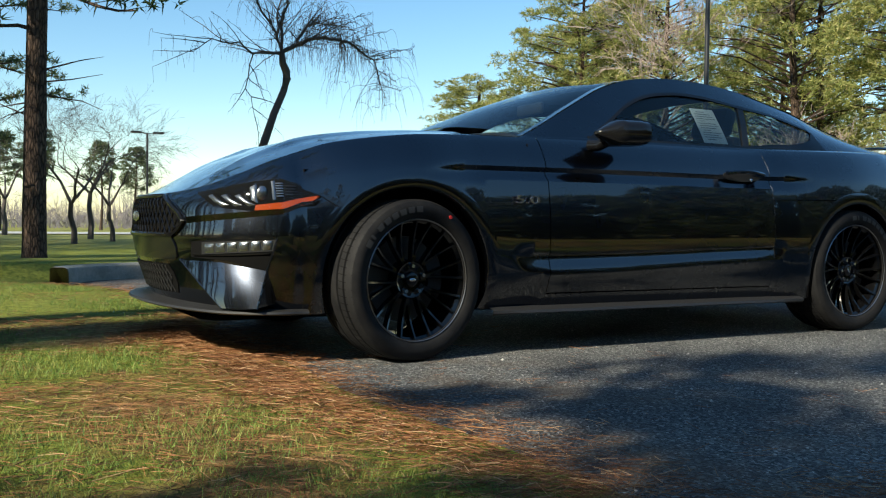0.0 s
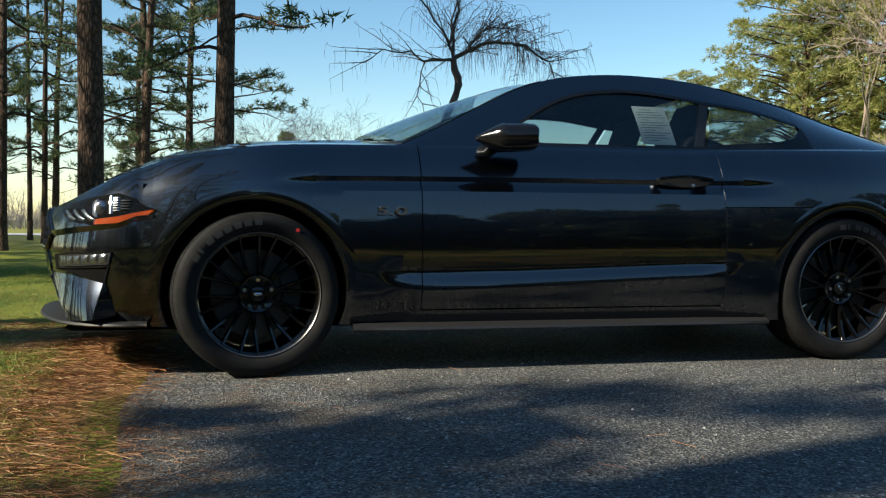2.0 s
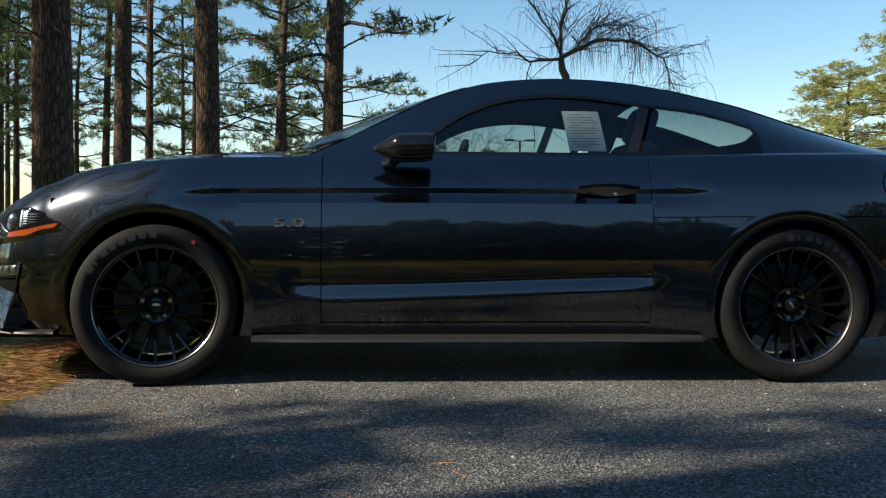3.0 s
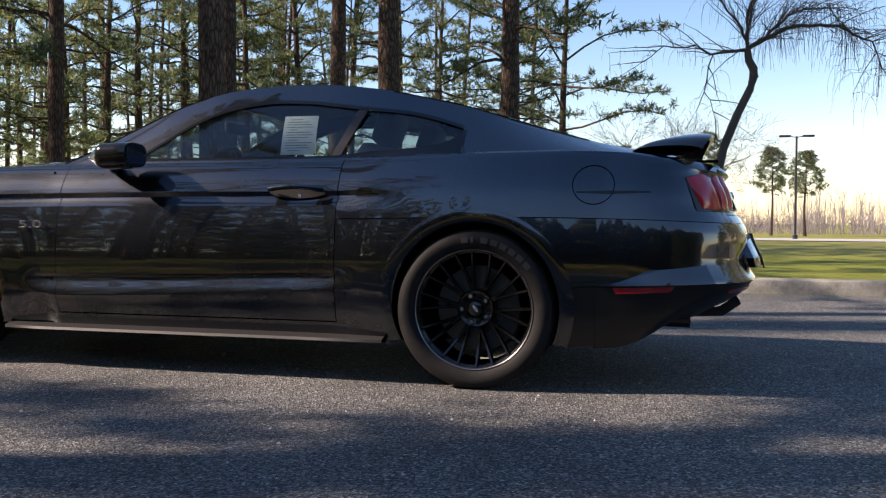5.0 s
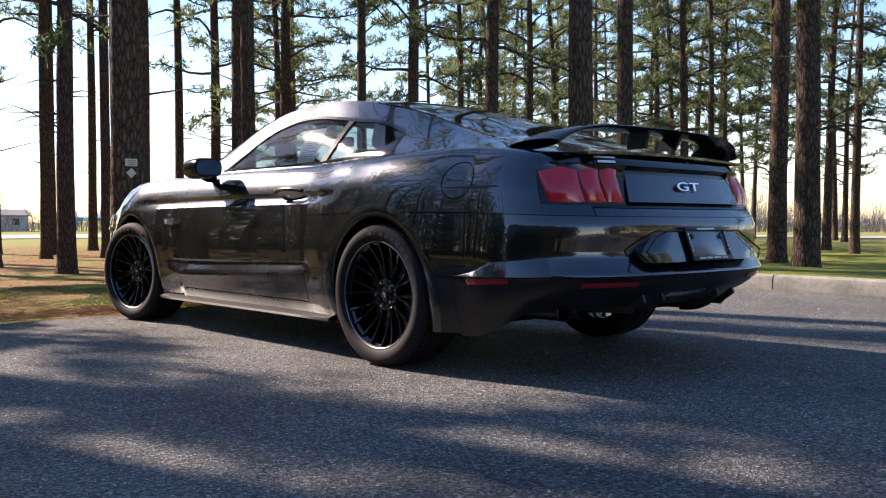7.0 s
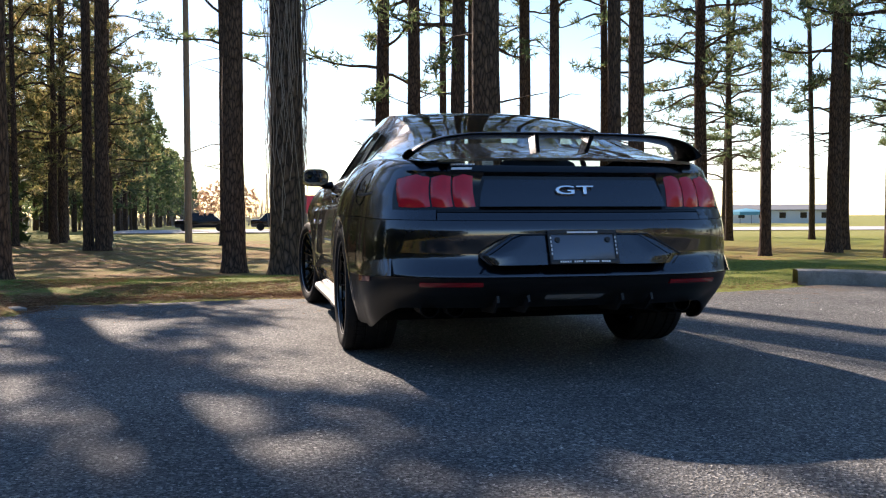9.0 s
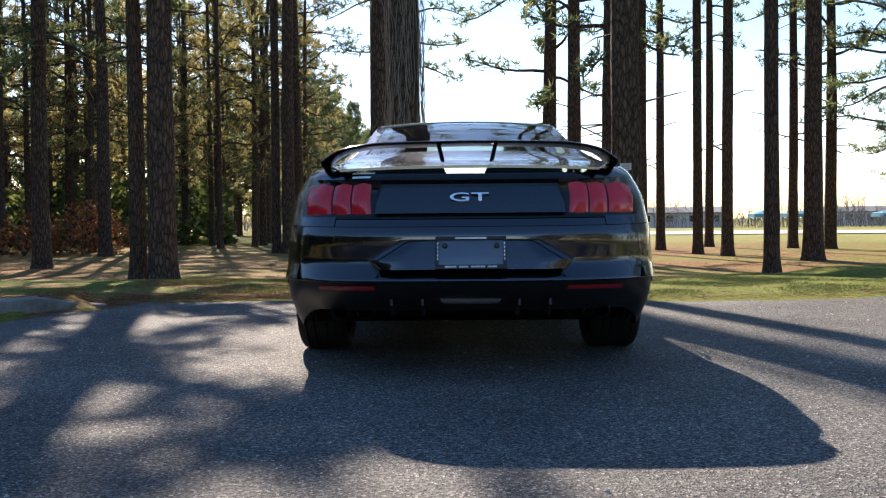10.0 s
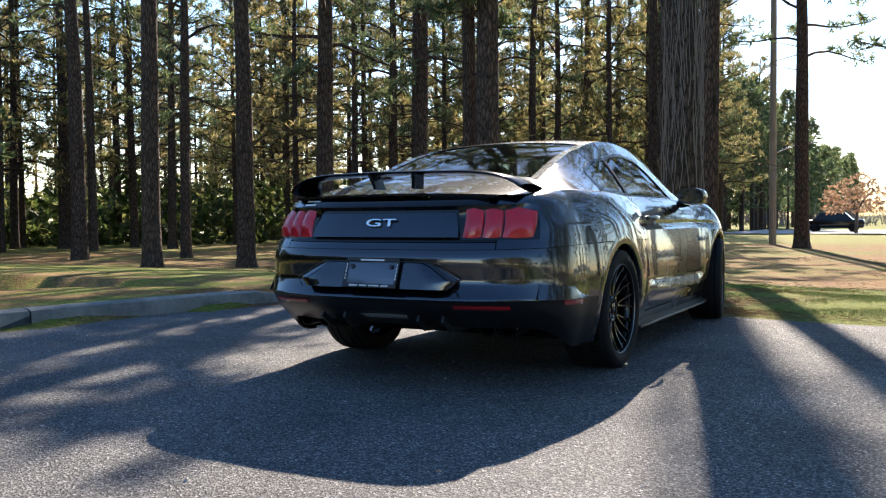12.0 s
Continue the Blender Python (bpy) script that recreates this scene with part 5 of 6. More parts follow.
plates = ramp(BARK, vor.outputs["Distance"], [(0.0, (0.024, 0.018, 0.015)), (0.10, (0.078, 0.054, 0.042)), (0.5, (0.18, 0.122, 0.094))])
colour(BARK, mix(BARK, 1.0, plates, ramp(BARK, noise_tex(BARK, v, 30, 6), [(0.3, (0.6,) * 3), (0.7, (1.35, 1.3, 1.25))]), "MULTIPLY"))
bump(BARK, arith(BARK, "ADD", arith(BARK, "MINIMUM", vor.outputs["Distance"], 0.25), arith(BARK, "MULTIPLY", noise_tex(BARK, v, 40, 5), 0.1)), 1.0, 0.05)
TWIG = material("grey_twigs", (0.075, 0.062, 0.055), 0.9)
PALETWIG = material("pale_twigs", (0.34, 0.26, 0.22), 0.9)


def mix_into(m, c, tint):
    n, l = m.node_tree.nodes, m.node_tree.links
    x = n.new("ShaderNodeMix")
    x.data_type, x.blend_type = "RGBA", "MULTIPLY"
    x.inputs[0].default_value = 1.0
    l.new(c, x.inputs[6])
    x.inputs[7].default_value = (*tint, 1)
    return x.outputs[2]


def leaf_material(name, stops, through_light=0.45, glow=(3.0, 2.8, 2.1)):
    m = bpy.data.materials.new(name)
    m.use_nodes = True
    n, l = m.node_tree.nodes, m.node_tree.links
    b = n["Principled BSDF"]
    b.inputs["Roughness"].default_value = 0.6
    b.inputs["Specular IOR Level"].default_value = 0.3
    g, tr, mx = n.new("ShaderNodeNewGeometry"), n.new("ShaderNodeBsdfTranslucent"), n.new("ShaderNodeMixShader")
    c = ramp(m, g.outputs["Random Per Island"], stops)
    l.new(c, b.inputs["Base Color"])
    l.new(mix_into(m, c, glow), tr.inputs[0])
    mx.inputs[0].default_value = through_light
    l.new(b.outputs[0], mx.inputs[1])
    l.new(tr.outputs[0], mx.inputs[2])
    l.new(mx.outputs[0], n["Material Output"].inputs[0])
    return m


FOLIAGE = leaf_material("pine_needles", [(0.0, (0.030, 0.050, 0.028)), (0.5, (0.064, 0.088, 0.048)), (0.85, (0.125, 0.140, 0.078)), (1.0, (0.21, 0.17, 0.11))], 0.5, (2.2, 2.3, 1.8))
# Same needles made paler and yellower, so backlight is in the colour itself.
BACKLIT = leaf_material("edge_needles_backlit_tone", [(0.0, (0.046, 0.054, 0.028)), (0.5, (0.105, 0.110, 0.056)), (0.85, (0.19, 0.175, 0.095)), (1.0, (0.30, 0.23, 0.14))], 0.6, (2.4, 2.15, 1.65))
SHRUB = leaf_material("shrub_leaves", [(0.0, (0.020, 0.040, 0.014)), (0.6, (0.060, 0.085, 0.030)), (1.0, (0.14, 0.15, 0.07))], 0.3)
FADED = leaf_material("faded_leaves", [(0.0, (0.26, 0.16, 0.10)), (0.6, (0.42, 0.27, 0.17)), (1.0, (0.52, 0.38, 0.27))], 0.4, (1.2, 1.1, 1.0))
RUST = leaf_material("rust_leaves", [(0.0, (0.16, 0.06, 0.02)), (0.6, (0.36, 0.15, 0.06)), (1.0, (0.42, 0.25, 0.16))], 0.4, (1.1, 1.0, 1.0))


def tuft(vs, fs, c, r, rng, needles=10, width=0.034):
    for _ in range(needles):
        d = Vector((rng.gauss(0, 1), rng.gauss(0, 1), rng.gauss(0.25, 0.9)))
        if d.length < 0.1:
            continue
        d.normalize()
        s = d.cross(Vector((rng.gauss(0, 1), rng.gauss(0, 1), rng.gauss(0, 1))))
        if s.length < 0.05:
            continue
        s = s.normalized() * width * rng.uniform(0.7, 1.5)
        tip = c + d * r * rng.uniform(0.6, 1.1)
        k = len(vs)
        vs += [c - s * 0.7 + d * r * 0.1, c + s * 0.7 + d * r * 0.1, tip]
        fs.append((k, k + 1, k + 2))


def mesh_part(name, vs, fs, mat, parent, label="", kind=""):
    me = bpy.data.meshes.new(name)
    me.from_pydata([tuple(p) for p in vs], [], fs)
    finish(me, mat)
    ob = new(name, me)
    ob.parent = parent
    return tagged(ob, label, kind=kind)


def pine(seed, height, base, radius, tufts, lean=0.2, r0=0.25, size=0.30, label="tall pine with a bare reddish trunk and high crown", dead=9, order=2.2, needles=7, width=0.036, mat=None):
    rng = random.Random(seed)
    tree = thing("pine_tree", label, "tree", group="pine grove")
    bm = bmesh.new()
    lx, ly = rng.uniform(-lean, lean), rng.uniform(-lean, lean)
    ph = rng.uniform(0, 6)

    def axis_at(h):
        k = h / height
        return Vector((lx * k * k * 2 + 0.10 * math.sin(h * 0.5 + ph) * k, ly * k * k * 2 + 0.10 * math.cos(h * 0.43 + ph) * k, h))

    def rad(h):
        return r0 * (1 - 0.80 * (max(h, 0) / height) ** 1.15) + 0.34 * r0 * math.exp(-max(h, 0) / 0.22)
    hs = [-0.4, 0.0, 0.12, 0.3, 0.6] + span(1.2, height, 18)
    tube(bm, [axis_at(h) if h > 0 else Vector((0, 0, h)) for h in hs], [max(0.02, rad(h)) for h in hs], 14)
    for q in bm.verts:
        a = axis_at(max(0, q.co.z))
        o = noise.noise((q.co.x * 6 + seed, q.co.y * 6, q.co.z * 1.4))
        q.co += Vector((q.co.x - a.x, q.co.y - a.y, 0)) * 0.10 * o
    part("trunk", bm, BARK, tree)
    bm = bmesh.new()
    vs, fs = [], []
    limbs = max(16, int((height - base) * order))
    per = tufts / limbs
    for i in range(limbs):
        k = (i + rng.random()) / limbs
        h = base + (height - base) * k
        az = i * 2.399 + rng.uniform(-0.4, 0.4)
        L = radius * (0.55 + 0.6 * math.sin(math.pi * min(1, 0.12 + k * 0.9))) * rng.uniform(0.6, 1.15) * (1 - 0.55 * k)
        up = rng.uniform(-0.05, 0.35) + 0.5 * k
        pts = []
        for s in span(0, 1, 5):
            p = axis_at(h) + Vector((math.cos(az) * L * s, math.sin(az) * L * s, L * (up * s - 0.18 * s * s) + 0.06 * L * math.sin(s * 5 + i)))
            pts.append(p)
        tube(bm, pts, [0.055 * (1 - 0.75 * s) * min(1, L / 2.2) + 0.006 for s in span(0, 1, 5)], 3, False)
        m = max(3, int(per / 4))
        for j in range(m):
            s = 0.32 + 0.68 * (j + rng.random()) / m
            q = pts[min(4, int(s * 5))].lerp(pts[min(5, int(s * 5) + 1)], s * 5 - int(s * 5)) if s < 1 else pts[5]
            d = Vector((math.cos(az + rng.choice((-1, 1)) * rng.uniform(0.3, 1.1)), math.sin(az + rng.uniform(-1.1, 1.1)), rng.uniform(-0.1, 0.5)))
            e = q + d * rng.uniform(0.25, 0.75) * min(1.2, L * 0.4)
            if j % 2 == 0:
                tube(bm, [q, e], [0.012, 0.005], 3, False)
            for _ in range(4):
                c = q.lerp(e, rng.uniform(0.35, 1.1)) + Vector((rng.gauss(0, 0.12), rng.gauss(0, 0.12), rng.gauss(0.04, 0.08)))
                tuft(vs, fs, c, size * rng.uniform(0.7, 1.2), rng, needles, width)
    for i in range(dead):
        h = rng.uniform(2.6, base + 1.0)
        az, L = rng.uniform(0, math.tau), rng.uniform(0.4, 1.9)
        p0 = axis_at(h)
        d = Vector((math.cos(az), math.sin(az), rng.uniform(-0.2, 0.45)))
        p1 = p0 + d * L * 0.6
        p2 = p1 + (d + Vector((rng.uniform(-0.5, 0.5), rng.uniform(-0.5, 0.5), rng.uniform(-0.3, 0.2)))) * L * 0.4
        tube(bm, [p0, p1, p2], [0.022, 0.012, 0.004], 4, False)
    tagged(part("branch_frame", bm, BARK, tree), kind="stuff")
    mesh_part("crown", vs, fs, mat or FOLIAGE, tree, "green needle crown")
    return tree


TALL = pine(1, 22, 7.0, 3.8, 950)
LANK = pine(2, 24, 8.5, 3.4, 850, 0.5)
MIDP = pine(3, 19, 4.6, 3.6, 1050, 0.35, dead=12)
SLIM = pine(6, 23, 14.0, 1.7, 230, 0.3, size=0.26, dead=7)
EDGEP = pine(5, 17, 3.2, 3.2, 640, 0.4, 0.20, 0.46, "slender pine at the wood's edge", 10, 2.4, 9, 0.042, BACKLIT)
FLUFF = pine(21, 17, 3.4, 3.6, 1500, 0.4, 0.22, 0.30, "pine with feathery tiers of needles on bare lower limbs", 12, 2.6, 8, 0.030)
SPRAY = pine(22, 19, 5.0, 3.2, 1500, 0.6, 0.20, 0.30, "leaning pine with feathery tiers of needles", 14, 2.4, 8, 0.030)
WIDE = pine(25, 16.5, 3.6, 5.6, 1900, 0.5, 0.20, 0.36, "pine with long dark boughs reaching out over the lawn", 6, 2.4, 9, 0.034)
FORMS = [TALL, LANK, MIDP]
# Paler copy of the pine needles, with the sunlight put into the colour.
NEEDLES = leaf_material("needles_sunlit_tone", [(0.0, (0.10, 0.125, 0.040)), (0.5, (0.24, 0.26, 0.082)), (0.85, (0.38, 0.365, 0.135)), (1.0, (0.48, 0.39, 0.20))], 0.35, (1.7, 1.7, 1.3))


def full_pine(seed, height, base, radius, clumps, label, per=46, size=0.27, width=0.038, mat=None, needles=7):
    """A broad pine whose crown is made of rounded tufted clumps."""
    rng = random.Random(seed)
    tree = thing("pine_tree", label, "tree", group="pine grove")
    bm = bmesh.new()
    hs = [-0.4, 0.0, 0.2, 0.6] + span(1.5, height * 0.96, 10)
    tube(bm, [Vector((0.12 * math.sin(h * 0.5), 0.1 * math.cos(h * 0.4), h)) for h in hs], [0.20 * (1 - 0.85 * max(0, h) / height) + 0.09 * math.exp(-max(0, h) / 0.25) for h in hs], 10)
    part("trunk", bm, BARK, tree)
    bm = bmesh.new()
    vs, fs = [], []
    for i in range(clumps):
        k = ((i + rng.random()) / clumps) ** 0.85
        h = base + (height - base) * k
        env = radius * (0.25 + 0.9 * math.sin(math.pi * min(1, 0.18 + 0.82 * k)) ** 0.7) * (0.82 + 0.36 * noise.noise((i * 0.37, seed, 1)))
        az = i * 2.399 + rng.uniform(-0.5, 0.5)
        d = env * math.sqrt(rng.uniform(0.15, 1.0))
        c = Vector((math.cos(az) * d, math.sin(az) * d, h + 0.25 * d * (0.4 - k)))
        r = rng.uniform(0.55, 1.0) * (1.05 - 0.35 * k)
        tube(bm, [Vector((0, 0, max(base * 0.8, h - 0.35 * d))), c * 0.55 + Vector((0, 0, h * 0.42)), c], [0.06 * (1 - 0.6 * k), 0.035, 0.012], 4, False)
        for _ in range(per):
            o = Vector((rng.gauss(0, 1), rng.gauss(0, 1), rng.gauss(0.35, 0.8))).normalized() * r * rng.uniform(0.45, 1.05)
            o.z *= 0.62
            tuft(vs, fs, c + o, size * rng.uniform(0.75, 1.25), rng, needles, width)
    tagged(part("branch_frame", bm, BARK, tree), kind="stuff")
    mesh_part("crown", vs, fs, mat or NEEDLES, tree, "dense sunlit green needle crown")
    return tree


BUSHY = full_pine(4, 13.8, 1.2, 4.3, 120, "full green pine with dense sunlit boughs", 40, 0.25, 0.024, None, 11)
FARP = full_pine(9, 13, 6.2, 2.5, 44, "round-topped pine on a bare trunk far off", 22, 0.42, 0.07, FOLIAGE)
THICK = full_pine(7, 10.0, 0.5, 3.4, 56, "dense dark pine with boughs to the ground", 18, 0.5, 0.11, FOLIAGE)


def stand(form, x, y, diam=0.5, turn=0.0, tall=1.0):
    if form in (TALL, LANK, MIDP, EDGEP) and -30 < x < -4 and -2.3 < y - 0.281 * x < 4.2:
        form = SLIM
        tall *= 0.78 if x < -26 else 1.28 if x < -18 else 1.0
    s = max(0.62, min(1.3, diam / 0.5))
    m = Matrix.Translation((x, y, terrain(x, y) - 0.03)) @ Matrix.Rotation(turn, 4, "Z") @ Matrix.Diagonal((s, s, tall, 1))
    return copy_thing(form, m)


rng = random.Random(5)
used = []
NEAR = [(-5.7, -0.8, 0.50), (-9.4, 3.2, 0.60), (-8.9, -5.5, 0.52), (-11.0, -1.6, 0.46), (-21.4, 3.0, 0.52), (-17.1, 3.2, 0.42), (-0.1, 15.3, 0.46), (-2.7, 14.8, 0.54), (-5.8, 19.6, 0.50), (-3.6, 8.5, 0.44), (-4.9, 11.5, 0.35), (-9.3, 12.2, 0.38),
        (-10.4, -13.1, 0.46), (-12.2, -11.9, 0.50), (-6.9, -12.8, 0.42), (-15.1, -10.6, 0.44), (-16.2, 9.4, 0.50), (-10.7, 6.4, 0.32), (-19.4, 8.1, 0.36), (-21.2, 7.7, 0.32), (-13.1, 3.5, 0.38), (-9.3, -6.1, 0.32), (-20.3, 13.6, 0.47), (-15.0, 12.7, 0.28)]
MIDDLE = [(-25.2, -16.7, 0.36), (-22.7, -11.9, 0.45), (-21.5, 6.0, 0.30), (-24.7, 7.3, 0.33), (-12.2, -21.5, 0.50), (-14.1, -18.8, 0.34), (-17.6, -27.2, 0.36), (-21.2, -26.5, 0.38), (-29.0, -2.0, 0.55), (-28.4, -23.6, 0.38), (-26.4, 6.1, 0.30), (-28.9, -13.0, 0.36), (-24.3, -6.4, 0.33), (-26.0, 12.5, 0.36),
          (-25.1, 13.5, 0.44), (-24.0, -5.9, 0.48), (-16.6, 16.0, 0.44), (-18.4, 17.6, 0.42), (-19.5, 21.0, 0.35), (-11.2, 23.6, 0.32), (-14.5, 28.9, 0.34), (-12.4, 27.4, 0.36), (-27.8, 9.9, 0.34), (-9.6, 31.0, 0.42), (-7.1, 27.6, 0.36), (-2.8, 28.7, 0.46), (-3.1, 33.9, 0.44), (-9.9, 39.0, 0.40), (-7.7, 38.3, 0.32)]
BACK = [(-52.4, -29.8, 0.55), (-36.7, -20.1, 0.5), (-42.1, -21.0, 0.5), (-29.5, -48.8, 0.5), (-19.6, -31.4, 0.5), (-26.9, -36.2, 0.46), (-50.5, -42.0, 0.45), (-33.1, -25.0, 0.4), (-39.8, -12.5, 0.36), (-37.0, -13.4, 0.4), (-17.1, 36.4, 0.34), (-4.6, 47.6, 0.4), (-1.5, 37.1, 0.5)]
DENSE = pine(8, 21, 5.2, 2.0, 2200, 0.2, size=0.34, order=3.4, width=0.045)
for i, (x, y, d) in enumerate(NEAR + MIDDLE + BACK):
    form = FORMS[(i * 7 + i // 3) % 3] if (x, y, d) not in BACK else MIDP
    if y > 20:
        form = (FLUFF, SPRAY)[i % 2]
    if (x, y) == (-1.5, 37.1):
        form = WIDE
    if (x, y) in ((-8.9, -5.5), (-9.3, -6.1)):
        form = DENSE
    stand(form, x, y, d, rng.uniform(0, 6.28), rng.uniform(0.92, 1.08))
    used.append((x, y))


def free(x, y, gap):
    return all(math.hypot(x - a, y - b) > gap for a, b in used) and outside(x, y) > 5


def fill(count, region, forms, gap, diam=(0.28, 0.5)):
    made = tries = 0
    while made < count and tries < count * 60:
        tries += 1
        x, y = region()
        if not free(x, y, gap):
            continue
        stand(rng.choice(forms), x, y, rng.uniform(*diam), rng.uniform(0, 6.28), rng.uniform(0.85, 1.1))
        used.append((x, y))
        made += 1


def side_grove():
    x = rng.uniform(-48, -7)
    return x, rng.uniform(15 + 0.62 * -x, 44 + 0.5 * -x)


def west_wood():
    a, d = math.radians(rng.uniform(190, 248)), rng.uniform(38, 36 + rng.uniform(10, 60))
    return 8 + d * math.cos(a), 1 + d * math.sin(a)


def avenue():
    x = rng.uniform(-95, -48)
    return x, rng.uniform(-34, -9 + 0.02 * x)


def grove_backdrop():
    a, d = math.radians(rng.uniform(101, 148)), rng.uniform(32, 64)
    return 5 + d * math.cos(a), -3 + d * math.sin(a)


def lot_end():
    a, d = math.radians(rng.uniform(-30, 20)), rng.uniform(31, 40)
    return 4 + d * math.cos(a), d * math.sin(a)


def behind():
    a, d = math.radians(rng.uniform(242, 335)), rng.uniform(27, 37)
    return 4 + d * math.cos(a), -3 + d * math.sin(a)


fill(28, side_grove, [FLUFF, SPRAY, MIDP], 2.6)
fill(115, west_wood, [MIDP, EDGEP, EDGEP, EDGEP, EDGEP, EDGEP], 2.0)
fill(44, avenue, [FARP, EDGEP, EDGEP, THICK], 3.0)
# Two unseen rings of pines, added to darken the car's reflections.
fill(46, behind, [THICK], 2.0, (0.45, 0.6))
fill(24, lot_end, [THICK], 2.2, (0.45, 0.6))
fill(14, grove_backdrop, [FLUFF, FLUFF, SPRAY], 2.4, (0.34, 0.5))
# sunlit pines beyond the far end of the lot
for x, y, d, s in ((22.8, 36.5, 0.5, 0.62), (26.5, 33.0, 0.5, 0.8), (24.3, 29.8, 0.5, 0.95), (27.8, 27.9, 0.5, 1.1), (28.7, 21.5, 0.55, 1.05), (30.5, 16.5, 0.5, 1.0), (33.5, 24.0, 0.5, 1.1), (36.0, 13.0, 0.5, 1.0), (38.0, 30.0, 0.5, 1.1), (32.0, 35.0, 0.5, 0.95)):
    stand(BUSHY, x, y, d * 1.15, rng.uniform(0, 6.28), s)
# pines across the road
for x, y in ((-8, 88), (-2, 96), (3, 92), (7, 99), (14, 104), (17, 100), (31, 98), (36, 104), (41, 100), (46, 96), (52, 101)):
    stand(FARP, x, y, 0.42, rng.uniform(0, 6.28), rng.uniform(0.62, 0.88))
for form in (TALL, LANK, MIDP, BUSHY, EDGEP, SLIM, THICK, DENSE, FARP, FLUFF, SPRAY, WIDE):
    form.location = (rng.uniform(-70, -60), rng.uniform(-70, -50), -0.8)

# vine on the nearest trunk
vine = thing("climbing_vine", "leafless tangle of vine stems on a pine trunk", "vine", (-5.7, -0.8, terrain(-5.7, -0.8)))
bm = bmesh.new()
for i in range(70):
    a, h, r = rng.uniform(0, 6.28), rng.uniform(0.2, 3.0), 0.275
    pts = []
    for k in range(7):
        rr = r * (1 - 0.03 * h) + abs(rng.gauss(0, 0.03)) + (0.10 * rng.random() if k > 4 else 0)
        pts.append(Vector((math.cos(a) * rr, math.sin(a) * rr, h)))
        a += rng.uniform(-0.25, 0.25)
        h += rng.uniform(0.25, 0.6)
    tube(bm, pts, [0.006, 0.006, 0.005, 0.005, 0.004, 0.003, 0.002], 4, False)
tagged(part("vine_stem", bm, material("vine_bark", (0.24, 0.19, 0.16), 0.9), vine), kind="stuff")
# small signs on a trunk
PLATE = material("weathered_sign", (0.55, 0.56, 0.54), 0.5)
for nm, z, rot, sx, sz, lab in (("trail_sign", 1.66 + 0.02, 0, 0.105, 0.065, "small pale rectangular plate nailed to a pine trunk"), ("trail_marker", 1.50, 45, 0.062, 0.062, "small pale diamond marker nailed to a pine trunk")):
    m = Matrix.Translation((-9.4 + 0.325, 3.12, z)) @ pose(0, 0, 0, 0, 0, -8) @ pose(0, 0, 0, rot, 0, 0)
    bm = bmesh.new()
    block(bm, 0, 0.012, -sx, sx, -sz, sz, 0.004, m)
    sign = part(nm, bm, PLATE, None, lab)
    tagged(sign, category="sign")
    if rot == 0:
        bm = bmesh.new()
        for k in (-1, 0, 1):
            block(bm, 0.0122, 0.014, -0.07 + 0.01 * abs(k), 0.07, k * 0.032 - 0.007, k * 0.032 + 0.007, 0, m)
        part("sign_print", bm, INK, sign, "faded unreadable print")


# ---- leafless trees ----
def grow(bm, p, d, length, r, depth, rng, droop, spread, twig):
    """A limb with ever finer branches."""
    n = 4
    pts, rs = [p], [r]
    for k in range(n):
        d = (d + Vector((rng.gauss(0, 0.14), rng.gauss(0, 0.14), rng.gauss(0, 0.10) - droop * (3 - depth if depth < 3 else 0) * 0.10))).normalized()
        p = p + d * length / n
        pts.append(p)
        rs.append(max(twig, r * (1 - 0.5 * (k + 1) / n)))
    tube(bm, pts, rs, 6 if r > 0.03 else 4 if r > 0.012 else 3, False)
    if depth == 0:
        return
    for i in range(rng.choice((2, 3, 3)) + (1 if depth < 3 else 0)):
        q = pts[rng.choice((2, 3, 4, 4))]
        s = d.cross(Vector((rng.gauss(0, 1), rng.gauss(0, 1), rng.gauss(0, 1)))).normalized()
        e = (d + s * rng.uniform(0.5, 1.0) * spread).normalized()
        grow(bm, q, e, length * rng.uniform(0.62, 0.85), rs[-1] * rng.uniform(0.6, 0.85), depth - 1, rng, droop, spread, twig)


def bare_tree(x, y, trunk_h, limb, r, depth, seed, mat, label, droop=0.0, spread=0.9, lean=(0, 0), twig=0.004, name="bare_tree", stems=1):
    rng = random.Random(seed)
    tree = thing(name, label, "tree" if name == "bare_tree" else "shrub", (x, y, terrain(x, y) - 0.05))
    bm = bmesh.new()
    bmc = bmesh.new()
    for s in range(stems):
        off = Vector((rng.gauss(0, 0.25), rng.gauss(0, 0.25), 0)) if stems > 1 else Vector((0, 0, 0))
        top = off + Vector((lean[0] + rng.gauss(0, 0.1 * stems), lean[1] + rng.gauss(0, 0.1 * stems), trunk_h))
        pts = [off, off.lerp(top, 0.35) + Vector((0.05, 0.03, 0)), off.lerp(top, 0.7) - Vector((0.06, 0, 0)), top]
        tube(bm, pts, [r * 1.3, r, r * 0.9, r * 0.8], 8)
        for i in range(3 if stems == 1 else 2):
            a = i * 2.1 + seed + s
            grow(bmc, top, Vector((math.cos(a) * 0.7, math.sin(a) * 0.7, 0.9)).normalized(), limb, r * 0.6, depth, rng, droop, spread, twig)
    part("trunk", bm, mat, tree)
    tagged(part("branch_frame", bmc, mat, tree, "fine leafless branches"), kind="stuff")
    return tree


bare_tree(4.7, 43.4, 2.3, 2.2, 0.13, 5, 3, TWIG, "leafless spreading tree on the lawn", spread=0.8)
bare_tree(1.6, 57.0, 2.2, 2.0, 0.14, 5, 8, TWIG, "leafless lawn tree by the road", spread=0.8)
